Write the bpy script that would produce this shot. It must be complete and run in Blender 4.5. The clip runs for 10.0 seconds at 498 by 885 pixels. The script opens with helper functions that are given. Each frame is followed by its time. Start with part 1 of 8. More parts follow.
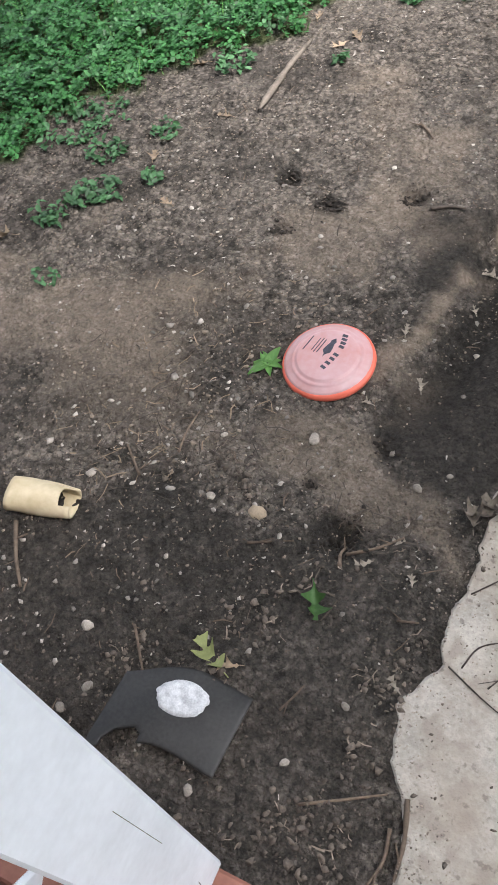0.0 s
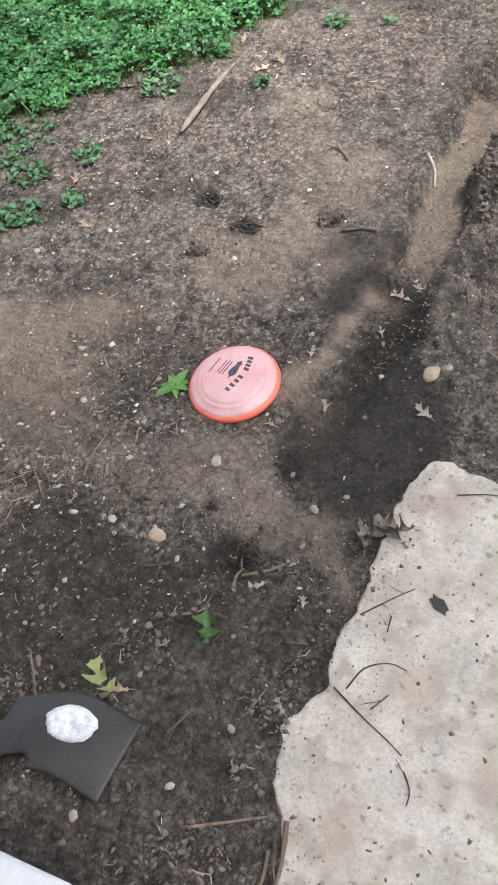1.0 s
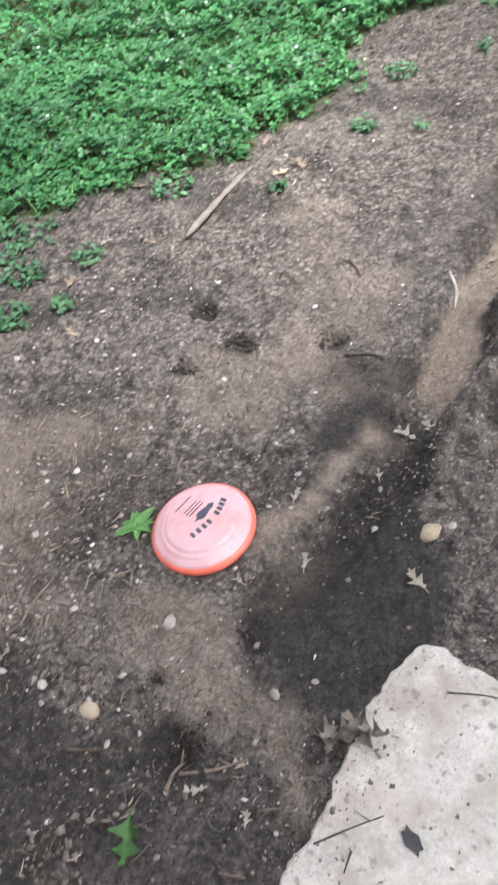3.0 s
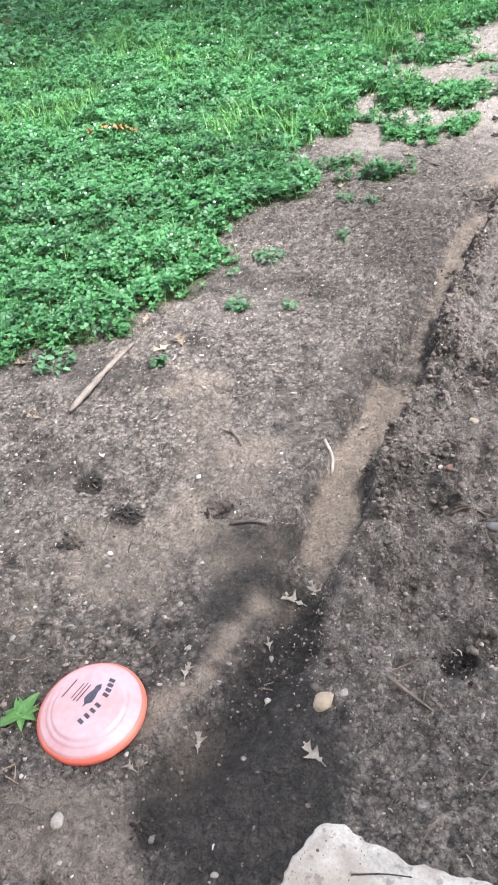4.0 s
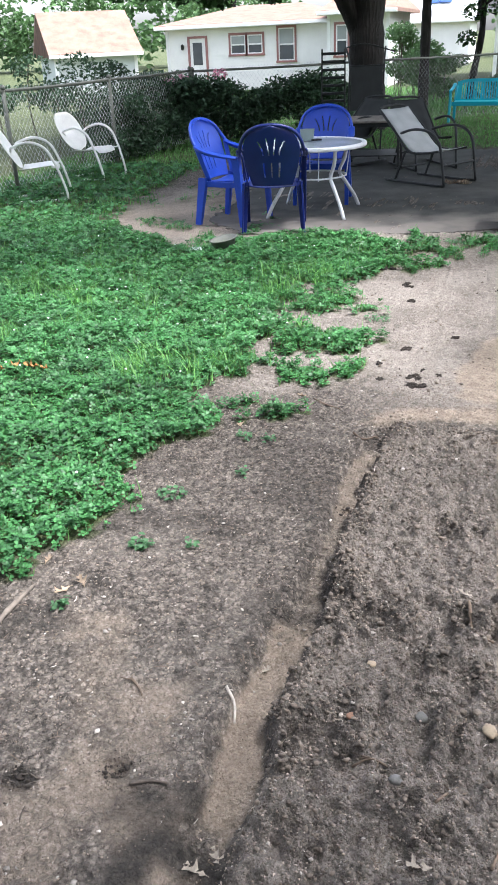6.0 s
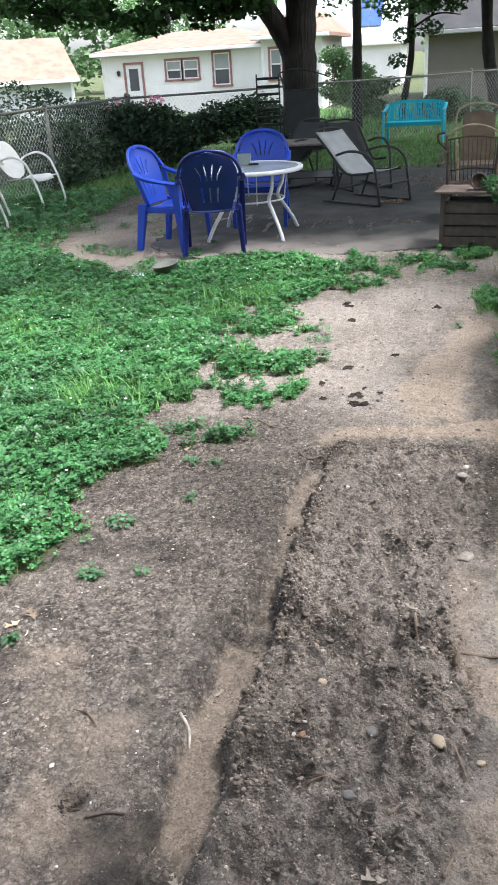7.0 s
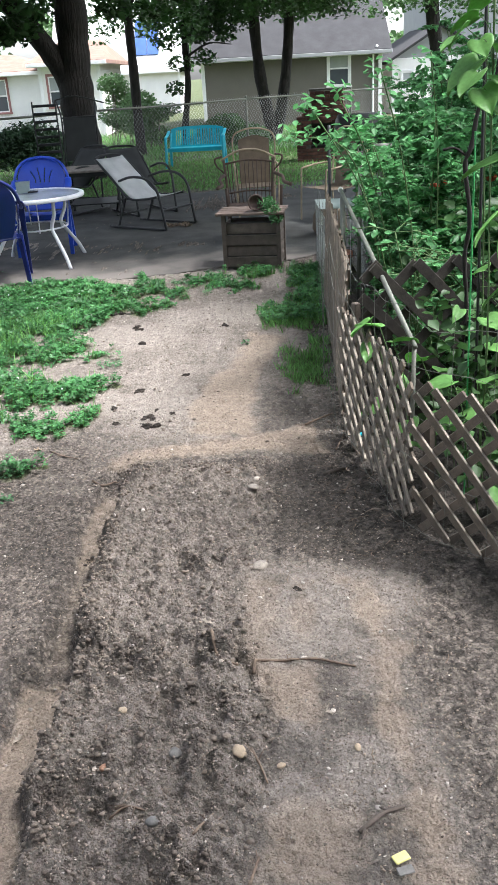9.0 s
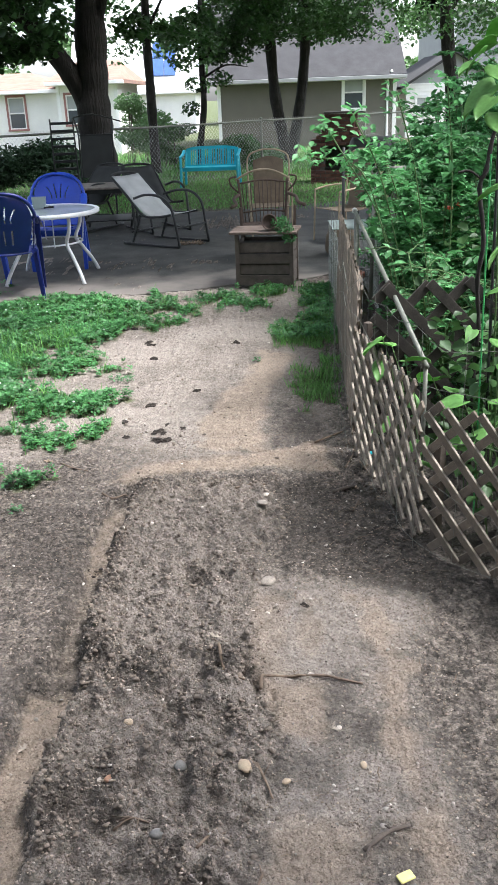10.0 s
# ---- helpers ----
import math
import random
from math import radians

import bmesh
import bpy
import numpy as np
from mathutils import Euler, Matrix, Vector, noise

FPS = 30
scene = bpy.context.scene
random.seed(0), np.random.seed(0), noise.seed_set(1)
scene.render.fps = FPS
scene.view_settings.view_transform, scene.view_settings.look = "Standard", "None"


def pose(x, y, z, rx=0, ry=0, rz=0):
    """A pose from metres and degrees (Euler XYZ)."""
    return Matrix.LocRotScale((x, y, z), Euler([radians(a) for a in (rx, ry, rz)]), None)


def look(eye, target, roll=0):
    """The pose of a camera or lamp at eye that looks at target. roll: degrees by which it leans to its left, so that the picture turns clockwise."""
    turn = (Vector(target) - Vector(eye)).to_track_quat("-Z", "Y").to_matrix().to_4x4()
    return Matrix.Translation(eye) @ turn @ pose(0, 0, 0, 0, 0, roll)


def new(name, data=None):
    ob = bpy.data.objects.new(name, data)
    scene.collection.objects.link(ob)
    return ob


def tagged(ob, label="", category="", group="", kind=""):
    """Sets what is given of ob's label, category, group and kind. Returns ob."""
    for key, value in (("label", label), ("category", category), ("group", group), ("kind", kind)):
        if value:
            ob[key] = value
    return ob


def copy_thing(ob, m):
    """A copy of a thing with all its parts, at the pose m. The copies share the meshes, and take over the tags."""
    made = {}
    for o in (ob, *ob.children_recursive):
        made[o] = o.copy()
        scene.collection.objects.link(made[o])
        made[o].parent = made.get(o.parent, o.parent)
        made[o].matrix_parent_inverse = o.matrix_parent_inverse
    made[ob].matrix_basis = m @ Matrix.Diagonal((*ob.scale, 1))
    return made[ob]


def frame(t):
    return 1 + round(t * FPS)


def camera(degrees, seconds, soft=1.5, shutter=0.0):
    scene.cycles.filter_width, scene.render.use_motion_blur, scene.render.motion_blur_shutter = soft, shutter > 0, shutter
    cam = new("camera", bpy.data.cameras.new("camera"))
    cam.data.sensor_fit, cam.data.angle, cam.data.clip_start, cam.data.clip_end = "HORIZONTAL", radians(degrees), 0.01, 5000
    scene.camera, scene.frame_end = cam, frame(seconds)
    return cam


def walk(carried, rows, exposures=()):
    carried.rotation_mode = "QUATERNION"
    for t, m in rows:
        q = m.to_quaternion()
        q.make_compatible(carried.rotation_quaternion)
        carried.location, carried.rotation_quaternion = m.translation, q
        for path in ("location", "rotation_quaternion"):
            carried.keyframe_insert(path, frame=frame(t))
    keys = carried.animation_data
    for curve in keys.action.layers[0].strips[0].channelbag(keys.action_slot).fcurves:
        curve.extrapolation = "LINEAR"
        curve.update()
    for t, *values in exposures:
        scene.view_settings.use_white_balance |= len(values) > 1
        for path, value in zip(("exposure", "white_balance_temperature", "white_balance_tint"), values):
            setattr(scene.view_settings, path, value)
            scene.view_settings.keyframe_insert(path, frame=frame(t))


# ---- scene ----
cam = camera(33.1, 10.0, 1.1, 0.2)
PATH = [
    (0, (0.031, -0.012, 1.663), (-0.671, 0.911, 0.034), -14.4),
    (0.5, (0.131, 0.026, 1.659), (-0.649, 0.882, 0.029), -14.8),
    (1, (0.208, 0.084, 1.666), (-0.468, 1.042, 0.046), -13.4),
    (1.5, (0.154, 0.204, 1.477), (-0.534, 1.124, -0.16), -14.0),
    (2, (0.135, 0.259, 1.502), (-0.646, 1.098, -0.137), -11.1),
    (2.5, (0.219, 0.368, 1.488), (-0.653, 1.209, -0.103), -14.8),
    (3, (0.237, 0.436, 1.52), (-0.611, 1.466, 0.03), -13.5),
    (3.2, (0.253, 0.455, 1.514), (-0.559, 1.596, 0.086), -11.8),
    (4.3, (0.241, 0.446, 1.598), (-0.432, 1.893, 0.392), -6.1),
    (4.5, (0.251, 0.454, 1.616), (-0.41, 1.942, 0.454), -5.9),
    (5, (0.26, 0.469, 1.637), (-0.344, 2.054, 0.578), -4.3),
    (5.5, (0.265, 0.472, 1.664), (-0.309, 2.13, 0.703), -3.2),
    (5.7, (0.266, 0.469, 1.681), (-0.299, 2.156, 0.769), -2.9),
    (6.8, (0.287, 0.451, 1.733), (-0.186, 2.206, 0.898), -3.1),
    (7, (0.304, 0.444, 1.736), (-0.138, 2.209, 0.906), -3.5),
    (7.5, (0.343, 0.448, 1.733), (0.004, 2.239, 0.91), -4.0),
    (8, (0.373, 0.454, 1.729), (0.176, 2.269, 0.912), -3.5),
    (8.5, (0.403, 0.458, 1.731), (0.337, 2.284, 0.917), -3.1),
    (9, (0.424, 0.457, 1.725), (0.411, 2.289, 0.922), -3.3),
    (9.5, (0.418, 0.452, 1.727), (0.426, 2.294, 0.946), -2.3),
    (10, (0.409, 0.44, 1.718), (0.381, 2.29, 0.957), -2.2),
]
EXPOSURE = [(0.0, 1.3, 6330, 12), (0.2, 1.18, 7230, 13), (0.8, 1.28, 7300, 13), (1.0, 1.58, 6350, 13), (2.0, 1.8, 6080, 11), (2.5, 1.72, 6050, 13), (3.0, 1.78, 6050, 13), (4.3, 2.02, 5930, 13), (4.6, 2.04, 5930, 13), (5.0, 2.1, 5980, 13), (5.5, 1.78, 5980, 13), (7.0, 1.68, 6130, 12), (10.0, 1.71, 6160, 12)]
walk(cam, [(t, look(eye, target, roll)) for t, eye, target, roll in PATH], EXPOSURE)

# ---- world, sun, exposure ----
world = bpy.data.worlds.new("sky")
scene.world = world
world.use_nodes = True
wn = world.node_tree.nodes
wn.clear()
sky = wn.new("ShaderNodeTexSky")
sky.sky_type = "NISHITA"
sky.sun_disc = False
sky.sun_elevation, sky.sun_rotation = radians(63), radians(98)
sky.air_density, sky.dust_density, sky.ozone_density = 1.0, 3.0, 1.0
bg = wn.new("ShaderNodeBackground")
bg.inputs["Strength"].default_value = 0.17
wo = wn.new("ShaderNodeOutputWorld")
haze = wn.new("ShaderNodeHueSaturation")
haze.inputs["Saturation"].default_value = 0.4
world.node_tree.links.new(sky.outputs[0], haze.inputs["Color"])
world.node_tree.links.new(haze.outputs[0], bg.inputs[0])
world.node_tree.links.new(bg.outputs[0], wo.inputs[0])
sun = new("sun", bpy.data.lights.new("sun", "SUN"))
sun.data.energy, sun.data.angle, sun.data.color = 3.6, radians(13), (1.0, 0.97, 0.92)
sun.matrix_world = look((5.5, -0.8, 11), (0, 0, 0))

# ---- noise ----
def hash2(i, j, seed):
    n = (i.astype(np.int64) * 374761393 + j.astype(np.int64) * 668265263 + seed * 974711) & 0x7FFFFFFF
    n = ((n ^ (n >> 13)) * 1274126177) & 0x7FFFFFFF
    return ((n ^ (n >> 16)) & 0xFFFF) / 65535.0


def vnoise(x, y, seed=0):
    i, j = np.floor(x), np.floor(y)
    u, v = x - i, y - j
    u, v = u * u * (3 - 2 * u), v * v * (3 - 2 * v)
    i, j = i.astype(np.int64), j.astype(np.int64)
    a, b = hash2(i, j, seed), hash2(i + 1, j, seed)
    c, d = hash2(i, j + 1, seed), hash2(i + 1, j + 1, seed)
    return (a + (b - a) * u) * (1 - v) + (c + (d - c) * u) * v


def fbm(x, y, seed=0, octaves=4):
    total, amp = 0.0, 0.5
    for k in range(octaves):
        total = total + amp * vnoise(x * 2**k + 17.3 * k, y * 2**k - 9.1 * k, seed + k)
        amp *= 0.5
    return total / (1 - 0.5**octaves)


def ramp(x, a, b):
    u = np.clip((x - a) / (b - a), 0, 1)
    return u * u * (3 - 2 * u)


# ---- materials ----
def material(name, color, rough=0.8, metal=0.0, spread=0.25, scale=8.0, fine=120.0, bump=0.3, other=None, translucent=0.0, alter=0.0):
    """A surface with two scales of colour variation and a fine relief."""
    m = bpy.data.materials.new(name)
    m.use_nodes = True
    n, l = m.node_tree.nodes, m.node_tree.links
    b = n["Principled BSDF"]
    b.inputs["Roughness"].default_value, b.inputs["Metallic"].default_value = rough, metal
    tex = n.new("ShaderNodeTexCoord")
    big, small = n.new("ShaderNodeTexNoise"), n.new("ShaderNodeTexNoise")
    big.inputs["Scale"].default_value, small.inputs["Scale"].default_value = scale, fine
    big.inputs["Detail"].default_value = 6
    l.new(tex.outputs["Object"], big.inputs["Vector"])
    l.new(tex.outputs["Object"], small.inputs["Vector"])
    mix = n.new("ShaderNodeMix")
    mix.data_type = "RGBA"
    low = [c * (1 - spread) for c in color]
    high = [min(1, c * (1 + spread)) for c in color] if other is None else other
    mix.inputs["A"].default_value, mix.inputs["B"].default_value = (*low, 1), (*high, 1)
    add = n.new("ShaderNodeMath")
    add.operation = "MULTIPLY_ADD"
    l.new(small.outputs["Fac"], add.inputs[0])
    add.inputs[1].default_value = 0.5
    l.new(big.outputs["Fac"], add.inputs[2])
    rng = n.new("ShaderNodeMapRange")
    rng.inputs["From Min"].default_value, rng.inputs["From Max"].default_value = 0.5, 1.0
    l.new(add.outputs[0], rng.inputs["Value"])
    l.new(rng.outputs[0], mix.inputs["Factor"])
    out = mix.outputs["Result"]
    if alter:
        info, geo, hsv = n.new("ShaderNodeObjectInfo"), n.new("ShaderNodeNewGeometry"), n.new("ShaderNodeHueSaturation")
        total = n.new("ShaderNodeMath")
        total.operation = "ADD"
        l.new(info.outputs["Random"], total.inputs[0])
        l.new(geo.outputs["Random Per Island"], total.inputs[1])
        wrap = n.new("ShaderNodeMath")
        wrap.operation = "FRACT"
        l.new(total.outputs[0], wrap.inputs[0])
        span = n.new("ShaderNodeMapRange")
        span.inputs["To Min"].default_value, span.inputs["To Max"].default_value = 1 - alter, 1 + alter
        l.new(wrap.outputs[0], span.inputs["Value"])
        l.new(span.outputs[0], hsv.inputs["Value"])
        l.new(out, hsv.inputs["Color"])
        out = hsv.outputs["Color"]
    l.new(out, b.inputs["Base Color"])
    if bump:
        bm_ = n.new("ShaderNodeBump")
        bm_.inputs["Strength"].default_value, bm_.inputs["Distance"].default_value = bump, 0.004
        l.new(add.outputs[0], bm_.inputs["Height"])
        l.new(bm_.outputs[0], b.inputs["Normal"])
    if translucent:
        tr, ms = n.new("ShaderNodeBsdfTranslucent"), n.new("ShaderNodeMixShader")
        l.new(out, tr.inputs["Color"])
        ms.inputs["Fac"].default_value = translucent
        l.new(b.outputs[0], ms.inputs[1])
        l.new(tr.outputs[0], ms.inputs[2])
        l.new(ms.outputs[0], n["Material Output"].inputs["Surface"])
    return m


M = {}
M["concrete"] = material("weathered_concrete", (0.47, 0.432, 0.374), 0.9, spread=0.25, scale=11, fine=130, bump=1.0, other=(0.66, 0.615, 0.54))
def stained(m):
    """Brown earth stains, dark pits and fine grain on old concrete."""
    n, l = m.node_tree.nodes, m.node_tree.links
    b = n["Principled BSDF"]
    col, tex = b.inputs["Base Color"].links[0].from_socket, n.new("ShaderNodeTexCoord")
    for scale, lo, hi, tint, power in ((4.5, 0.46, 0.64, (0.34, 0.275, 0.215, 1), 0.8), (22.0, 0.46, 0.64, (0.34, 0.29, 0.24, 1), 0.85), (60.0, 0.60, 0.68, (0.20, 0.17, 0.14, 1), 0.7), (210.0, 0.55, 0.75, (0.30, 0.27, 0.24, 1), 0.5)):
        t, r, x = n.new("ShaderNodeTexNoise"), n.new("ShaderNodeMapRange"), n.new("ShaderNodeMix")
        t.inputs["Scale"].default_value, t.inputs["Detail"].default_value = scale, 6
        l.new(tex.outputs["Object"], t.inputs["Vector"])
        r.inputs["From Min"].default_value, r.inputs["From Max"].default_value, r.inputs["To Max"].default_value = lo, hi, power
        l.new(t.outputs["Fac"], r.inputs["Value"])
        x.data_type = "RGBA"
        x.inputs["B"].default_value = tint
        l.new(r.outputs[0], x.inputs["Factor"])
        l.new(col, x.inputs["A"])
        col = x.outputs["Result"]
    l.new(col, b.inputs["Base Color"])


stained(M["concrete"])
M["clover"] = material("clover_leaf", (0.060, 0.188, 0.059), 0.5, spread=0.4, scale=2.2, translucent=0.3, bump=0, alter=0.5)
M["weed_leaf"] = material("dull_weed_leaf", (0.075, 0.18, 0.075), 0.55, spread=0.3, scale=9, translucent=0.25, bump=0, alter=0.4)
M["blade"] = material("grass_blade", (0.13, 0.30, 0.075), 0.6, spread=0.3, scale=1.5, translucent=0.3, bump=0, alter=0.4)
M["tree_leaf"] = material("tree_leaf", (0.045, 0.11, 0.03), 0.5, spread=0.3, scale=0.6, translucent=0.35, bump=0, alter=0.4)
M["hedge_leaf"] = material("hedge_leaf", (0.05, 0.10, 0.05), 0.55, spread=0.3, scale=0.9, translucent=0.25, bump=0, alter=0.4)
M["tomato_leaf"] = material("tomato_leaf", (0.098, 0.28, 0.10), 0.5, spread=0.35, scale=2, translucent=0.42, bump=0, alter=0.35)
M["bean_leaf"] = material("bean_leaf", (0.20, 0.43, 0.12), 0.45, spread=0.3, scale=9, fine=60, translucent=0.5, bump=0.2, alter=0.2)
M["stem"] = material("plant_stem", (0.07, 0.13, 0.04), 0.7, spread=0.3, scale=12, bump=0.2)
M["bark"] = material("tree_bark", (0.020, 0.017, 0.015), 0.95, spread=0.5, scale=6, fine=40, bump=1.0)
def ridged(m, strength=1.0):
    """Long vertical furrows in bark."""
    n, l = m.node_tree.nodes, m.node_tree.links
    b = n["Principled BSDF"]
    tex, squash, wave = n.new("ShaderNodeTexCoord"), n.new("ShaderNodeMapping"), n.new("ShaderNodeTexNoise")
    squash.inputs["Scale"].default_value = (26, 26, 2.6)
    wave.inputs["Scale"].default_value, wave.inputs["Detail"].default_value = 1.0, 4
    l.new(tex.outputs["Object"], squash.inputs["Vector"])
    l.new(squash.outputs[0], wave.inputs["Vector"])
    bump = n.new("ShaderNodeBump")
    bump.inputs["Strength"].default_value, bump.inputs["Distance"].default_value = strength, 0.05
    l.new(wave.outputs["Fac"], bump.inputs["Height"])
    l.new(b.inputs["Normal"].links[0].from_socket, bump.inputs["Normal"])
    l.new(bump.outputs[0], b.inputs["Normal"])


ridged(M["bark"])
M["blue"] = material("blue_plastic", (0.018, 0.066, 0.46), 0.42, spread=0.15, scale=5, fine=60, bump=0.05)
# dark copy of the blue plastic, for the chair whose back is in shade
M["shaded_blue"] = material("shaded_blue_plastic", (0.007, 0.016, 0.13), 0.38, spread=0.2, scale=5, fine=60, bump=0.05)
M["white_plastic"] = material("white_plastic", (0.72, 0.73, 0.74), 0.45, spread=0.12, scale=7, fine=80, bump=0.05)
M["table_glass"] = material("clouded_table_glass", (0.40, 0.44, 0.46), 0.22, spread=0.25, scale=4, fine=60, bump=0.02)
M["white_metal"] = material("white_enamel", (0.80, 0.79, 0.75), 0.4, spread=0.1, scale=7, fine=60, bump=0.06)
M["turquoise"] = material("turquoise_plastic", (0.01, 0.36, 0.46), 0.42, spread=0.12, scale=5, fine=60, bump=0.05)
M["galv"] = material("galvanised_steel", (0.16, 0.165, 0.14), 0.65, metal=0.3, spread=0.25, scale=15, bump=0.1)
M["dark_metal"] = material("dark_painted_metal", (0.02, 0.021, 0.021), 0.5, metal=0.2, spread=0.3, scale=12, bump=0.1)
M["mesh_fabric"] = material("grey_sling_fabric", (0.45, 0.46, 0.45), 0.85, spread=0.15, scale=6, fine=300, bump=0.4)
M["dark_fabric"] = material("dark_sling_fabric", (0.035, 0.037, 0.036), 0.85, spread=0.2, scale=6, fine=300, bump=0.4)
M["lattice"] = material("weathered_lattice_wood", (0.142, 0.114, 0.086), 0.85, spread=0.4, scale=14, fine=160, bump=0.6, alter=0.3)
# paler copy of the slat wood, standing for sunlight on the edges
M["lattice_edge"] = material("sunlit_slat_edge", (0.27, 0.235, 0.19), 0.88, spread=0.4, scale=20, fine=160, bump=0.5, alter=0.3)
M["grey_wood"] = material("grey_weathered_wood", (0.19, 0.165, 0.14), 0.88, spread=0.35, scale=14, fine=140, bump=0.6, alter=0.15)
M["dark_wood"] = material("dark_weathered_wood", (0.085, 0.068, 0.055), 0.88, spread=0.35, scale=14, fine=140, bump=0.6, alter=0.2)
# darker copy of the lattice wood, with the plants' shade in its colour
M["shade_wood"] = material("shaded_lattice_wood", (0.038, 0.033, 0.027), 0.9, spread=0.45, scale=14, fine=140, bump=0.6, alter=0.25)
M["lid_wood"] = material("worn_lid_wood", (0.125, 0.092, 0.074), 0.85, spread=0.35, scale=14, fine=140, bump=0.6, alter=0.15)
M["bleached"] = material("bleached_branch", (0.17, 0.142, 0.115), 0.9, spread=0.4, scale=25, fine=160, bump=0.8)
M["twig"] = material("dry_twig", (0.15, 0.11, 0.08), 0.9, spread=0.35, scale=30, bump=0.5, alter=0.3)
M["wicker"] = material("brown_bent_wood", (0.07, 0.043, 0.03), 0.75, spread=0.35, scale=20, bump=0.4, alter=0.2)
M["brick"] = material("red_brick", (0.075, 0.034, 0.025), 0.92, spread=0.4, scale=12, fine=120, bump=0.6, alter=0.35)
M["mortar"] = material("old_mortar", (0.06, 0.055, 0.05), 0.95, spread=0.3, scale=20, bump=0.6)
M["soot"] = material("soot_black_metal", (0.02, 0.02, 0.02), 0.6, spread=0.3, scale=10, bump=0.2)
M["white_siding"] = material("white_siding", (0.80, 0.79, 0.76), 0.6, spread=0.06, scale=2, fine=30, bump=0.05)
M["beige_siding"] = material("beige_siding", (0.125, 0.114, 0.093), 0.7, spread=0.08, scale=2, fine=30, bump=0.05)
M["grey_siding"] = material("grey_siding", (0.30, 0.31, 0.31), 0.7, spread=0.08, scale=2, fine=30, bump=0.05)
M["shingle_red"] = material("red_brown_shingles", (0.22, 0.135, 0.10), 0.9, spread=0.3, scale=3, fine=25, bump=0.4)
M["shingle_grey"] = material("grey_shingles", (0.032, 0.032, 0.034), 0.95, spread=0.3, scale=3, fine=25, bump=0.4)
M["trim_white"] = material("white_trim_paint", (0.78, 0.78, 0.77), 0.5, spread=0.08, scale=4, bump=0.05)
M["trim_red"] = material("dull_red_trim", (0.30, 0.14, 0.13), 0.6, spread=0.15, scale=4, bump=0.05)
M["pane"] = material("window_glass", (0.07, 0.08, 0.09), 0.08, spread=0.2, scale=1.5, bump=0)
M["solar"] = material("solar_panel", (0.04, 0.09, 0.25), 0.2, spread=0.2, scale=3, bump=0)
M["disc"] = material("faded_orange_disc", (0.58, 0.30, 0.28), 0.4, spread=0.06, scale=9, fine=60, bump=0.05, other=(0.60, 0.40, 0.42))
M["disc_rim"] = material("orange_disc_rim", (0.80, 0.17, 0.11), 0.4, spread=0.1, scale=14, fine=60, bump=0.05)
M["ink"] = material("dark_print", (0.05, 0.05, 0.07), 0.6, spread=0.3, scale=60, bump=0)
M["stone"] = material("pale_pebble", (0.34, 0.30, 0.255), 0.85, spread=0.35, scale=40, fine=250, bump=0.6, alter=0.4)
M["pale_crumb"] = material("pale_soil_crumb", (0.26, 0.21, 0.165), 0.95, spread=0.3, scale=40, bump=0.4, alter=0.35)
M["mid_crumb"] = material("brown_soil_crumb", (0.28, 0.232, 0.19), 0.97, spread=0.35, scale=40, bump=0.5, alter=0.4)
M["chip"] = material("bleached_wood_chip", (0.36, 0.325, 0.285), 0.9, spread=0.3, scale=40, bump=0.3, alter=0.55)
M["clod"] = material("earth_clod", (0.155, 0.126, 0.102), 0.97, spread=0.4, scale=25, fine=200, bump=0.8, alter=0.3)
M["dry_leaf"] = material("dry_leaf", (0.30, 0.225, 0.155), 0.8, spread=0.3, scale=30, translucent=0.15, bump=0.3, alter=0.3)


# dusty slab, its colour lowered to carry part of the tree's shade
M["patio"] = material("dusty_shaded_concrete", (0.044, 0.045, 0.041), 0.95, spread=0.55, scale=3.2, fine=60, bump=0.5)
def dusty_patio(m):
    """Pale soil swept over the slab's near edge, in blotches."""
    n, l = m.node_tree.nodes, m.node_tree.links
    b = n["Principled BSDF"]
    old = b.inputs["Base Color"].links[0].from_socket
    tex, axes, noise_tex = n.new("ShaderNodeTexCoord"), n.new("ShaderNodeSeparateXYZ"), n.new("ShaderNodeTexNoise")
    noise_tex.inputs["Scale"].default_value, noise_tex.inputs["Detail"].default_value = 2.3, 6
    l.new(tex.outputs["Object"], axes.inputs[0])
    l.new(tex.outputs["Object"], noise_tex.inputs["Vector"])
    sway, reach = n.new("ShaderNodeMath"), n.new("ShaderNodeMapRange")
    sway.operation = "MULTIPLY_ADD"
    l.new(noise_tex.outputs["Fac"], sway.inputs[0])
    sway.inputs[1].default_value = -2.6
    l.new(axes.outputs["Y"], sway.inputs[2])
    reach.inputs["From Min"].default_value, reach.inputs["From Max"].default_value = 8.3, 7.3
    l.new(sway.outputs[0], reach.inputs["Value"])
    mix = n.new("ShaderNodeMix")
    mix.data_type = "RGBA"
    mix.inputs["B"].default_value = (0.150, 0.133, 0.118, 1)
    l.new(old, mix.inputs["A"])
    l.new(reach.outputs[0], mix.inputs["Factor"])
    l.new(mix.outputs["Result"], b.inputs["Base Color"])


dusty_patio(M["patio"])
M["red_paint"] = material("brick_red_paint", (0.33, 0.14, 0.10), 0.7, spread=0.2, scale=14, bump=0.3)
M["old_white"] = material("old_white_paint", (0.80, 0.85, 0.90), 0.5, spread=0.08, scale=10, fine=90, bump=0.2)
M["wire"] = material("dull_fence_wire", (0.46, 0.47, 0.46), 0.5, metal=0.25, spread=0.2, scale=15, bump=0)
M["frost"] = material("frosted_plastic", (0.42, 0.50, 0.48), 0.35, spread=0.1, scale=10, translucent=0.35, bump=0)
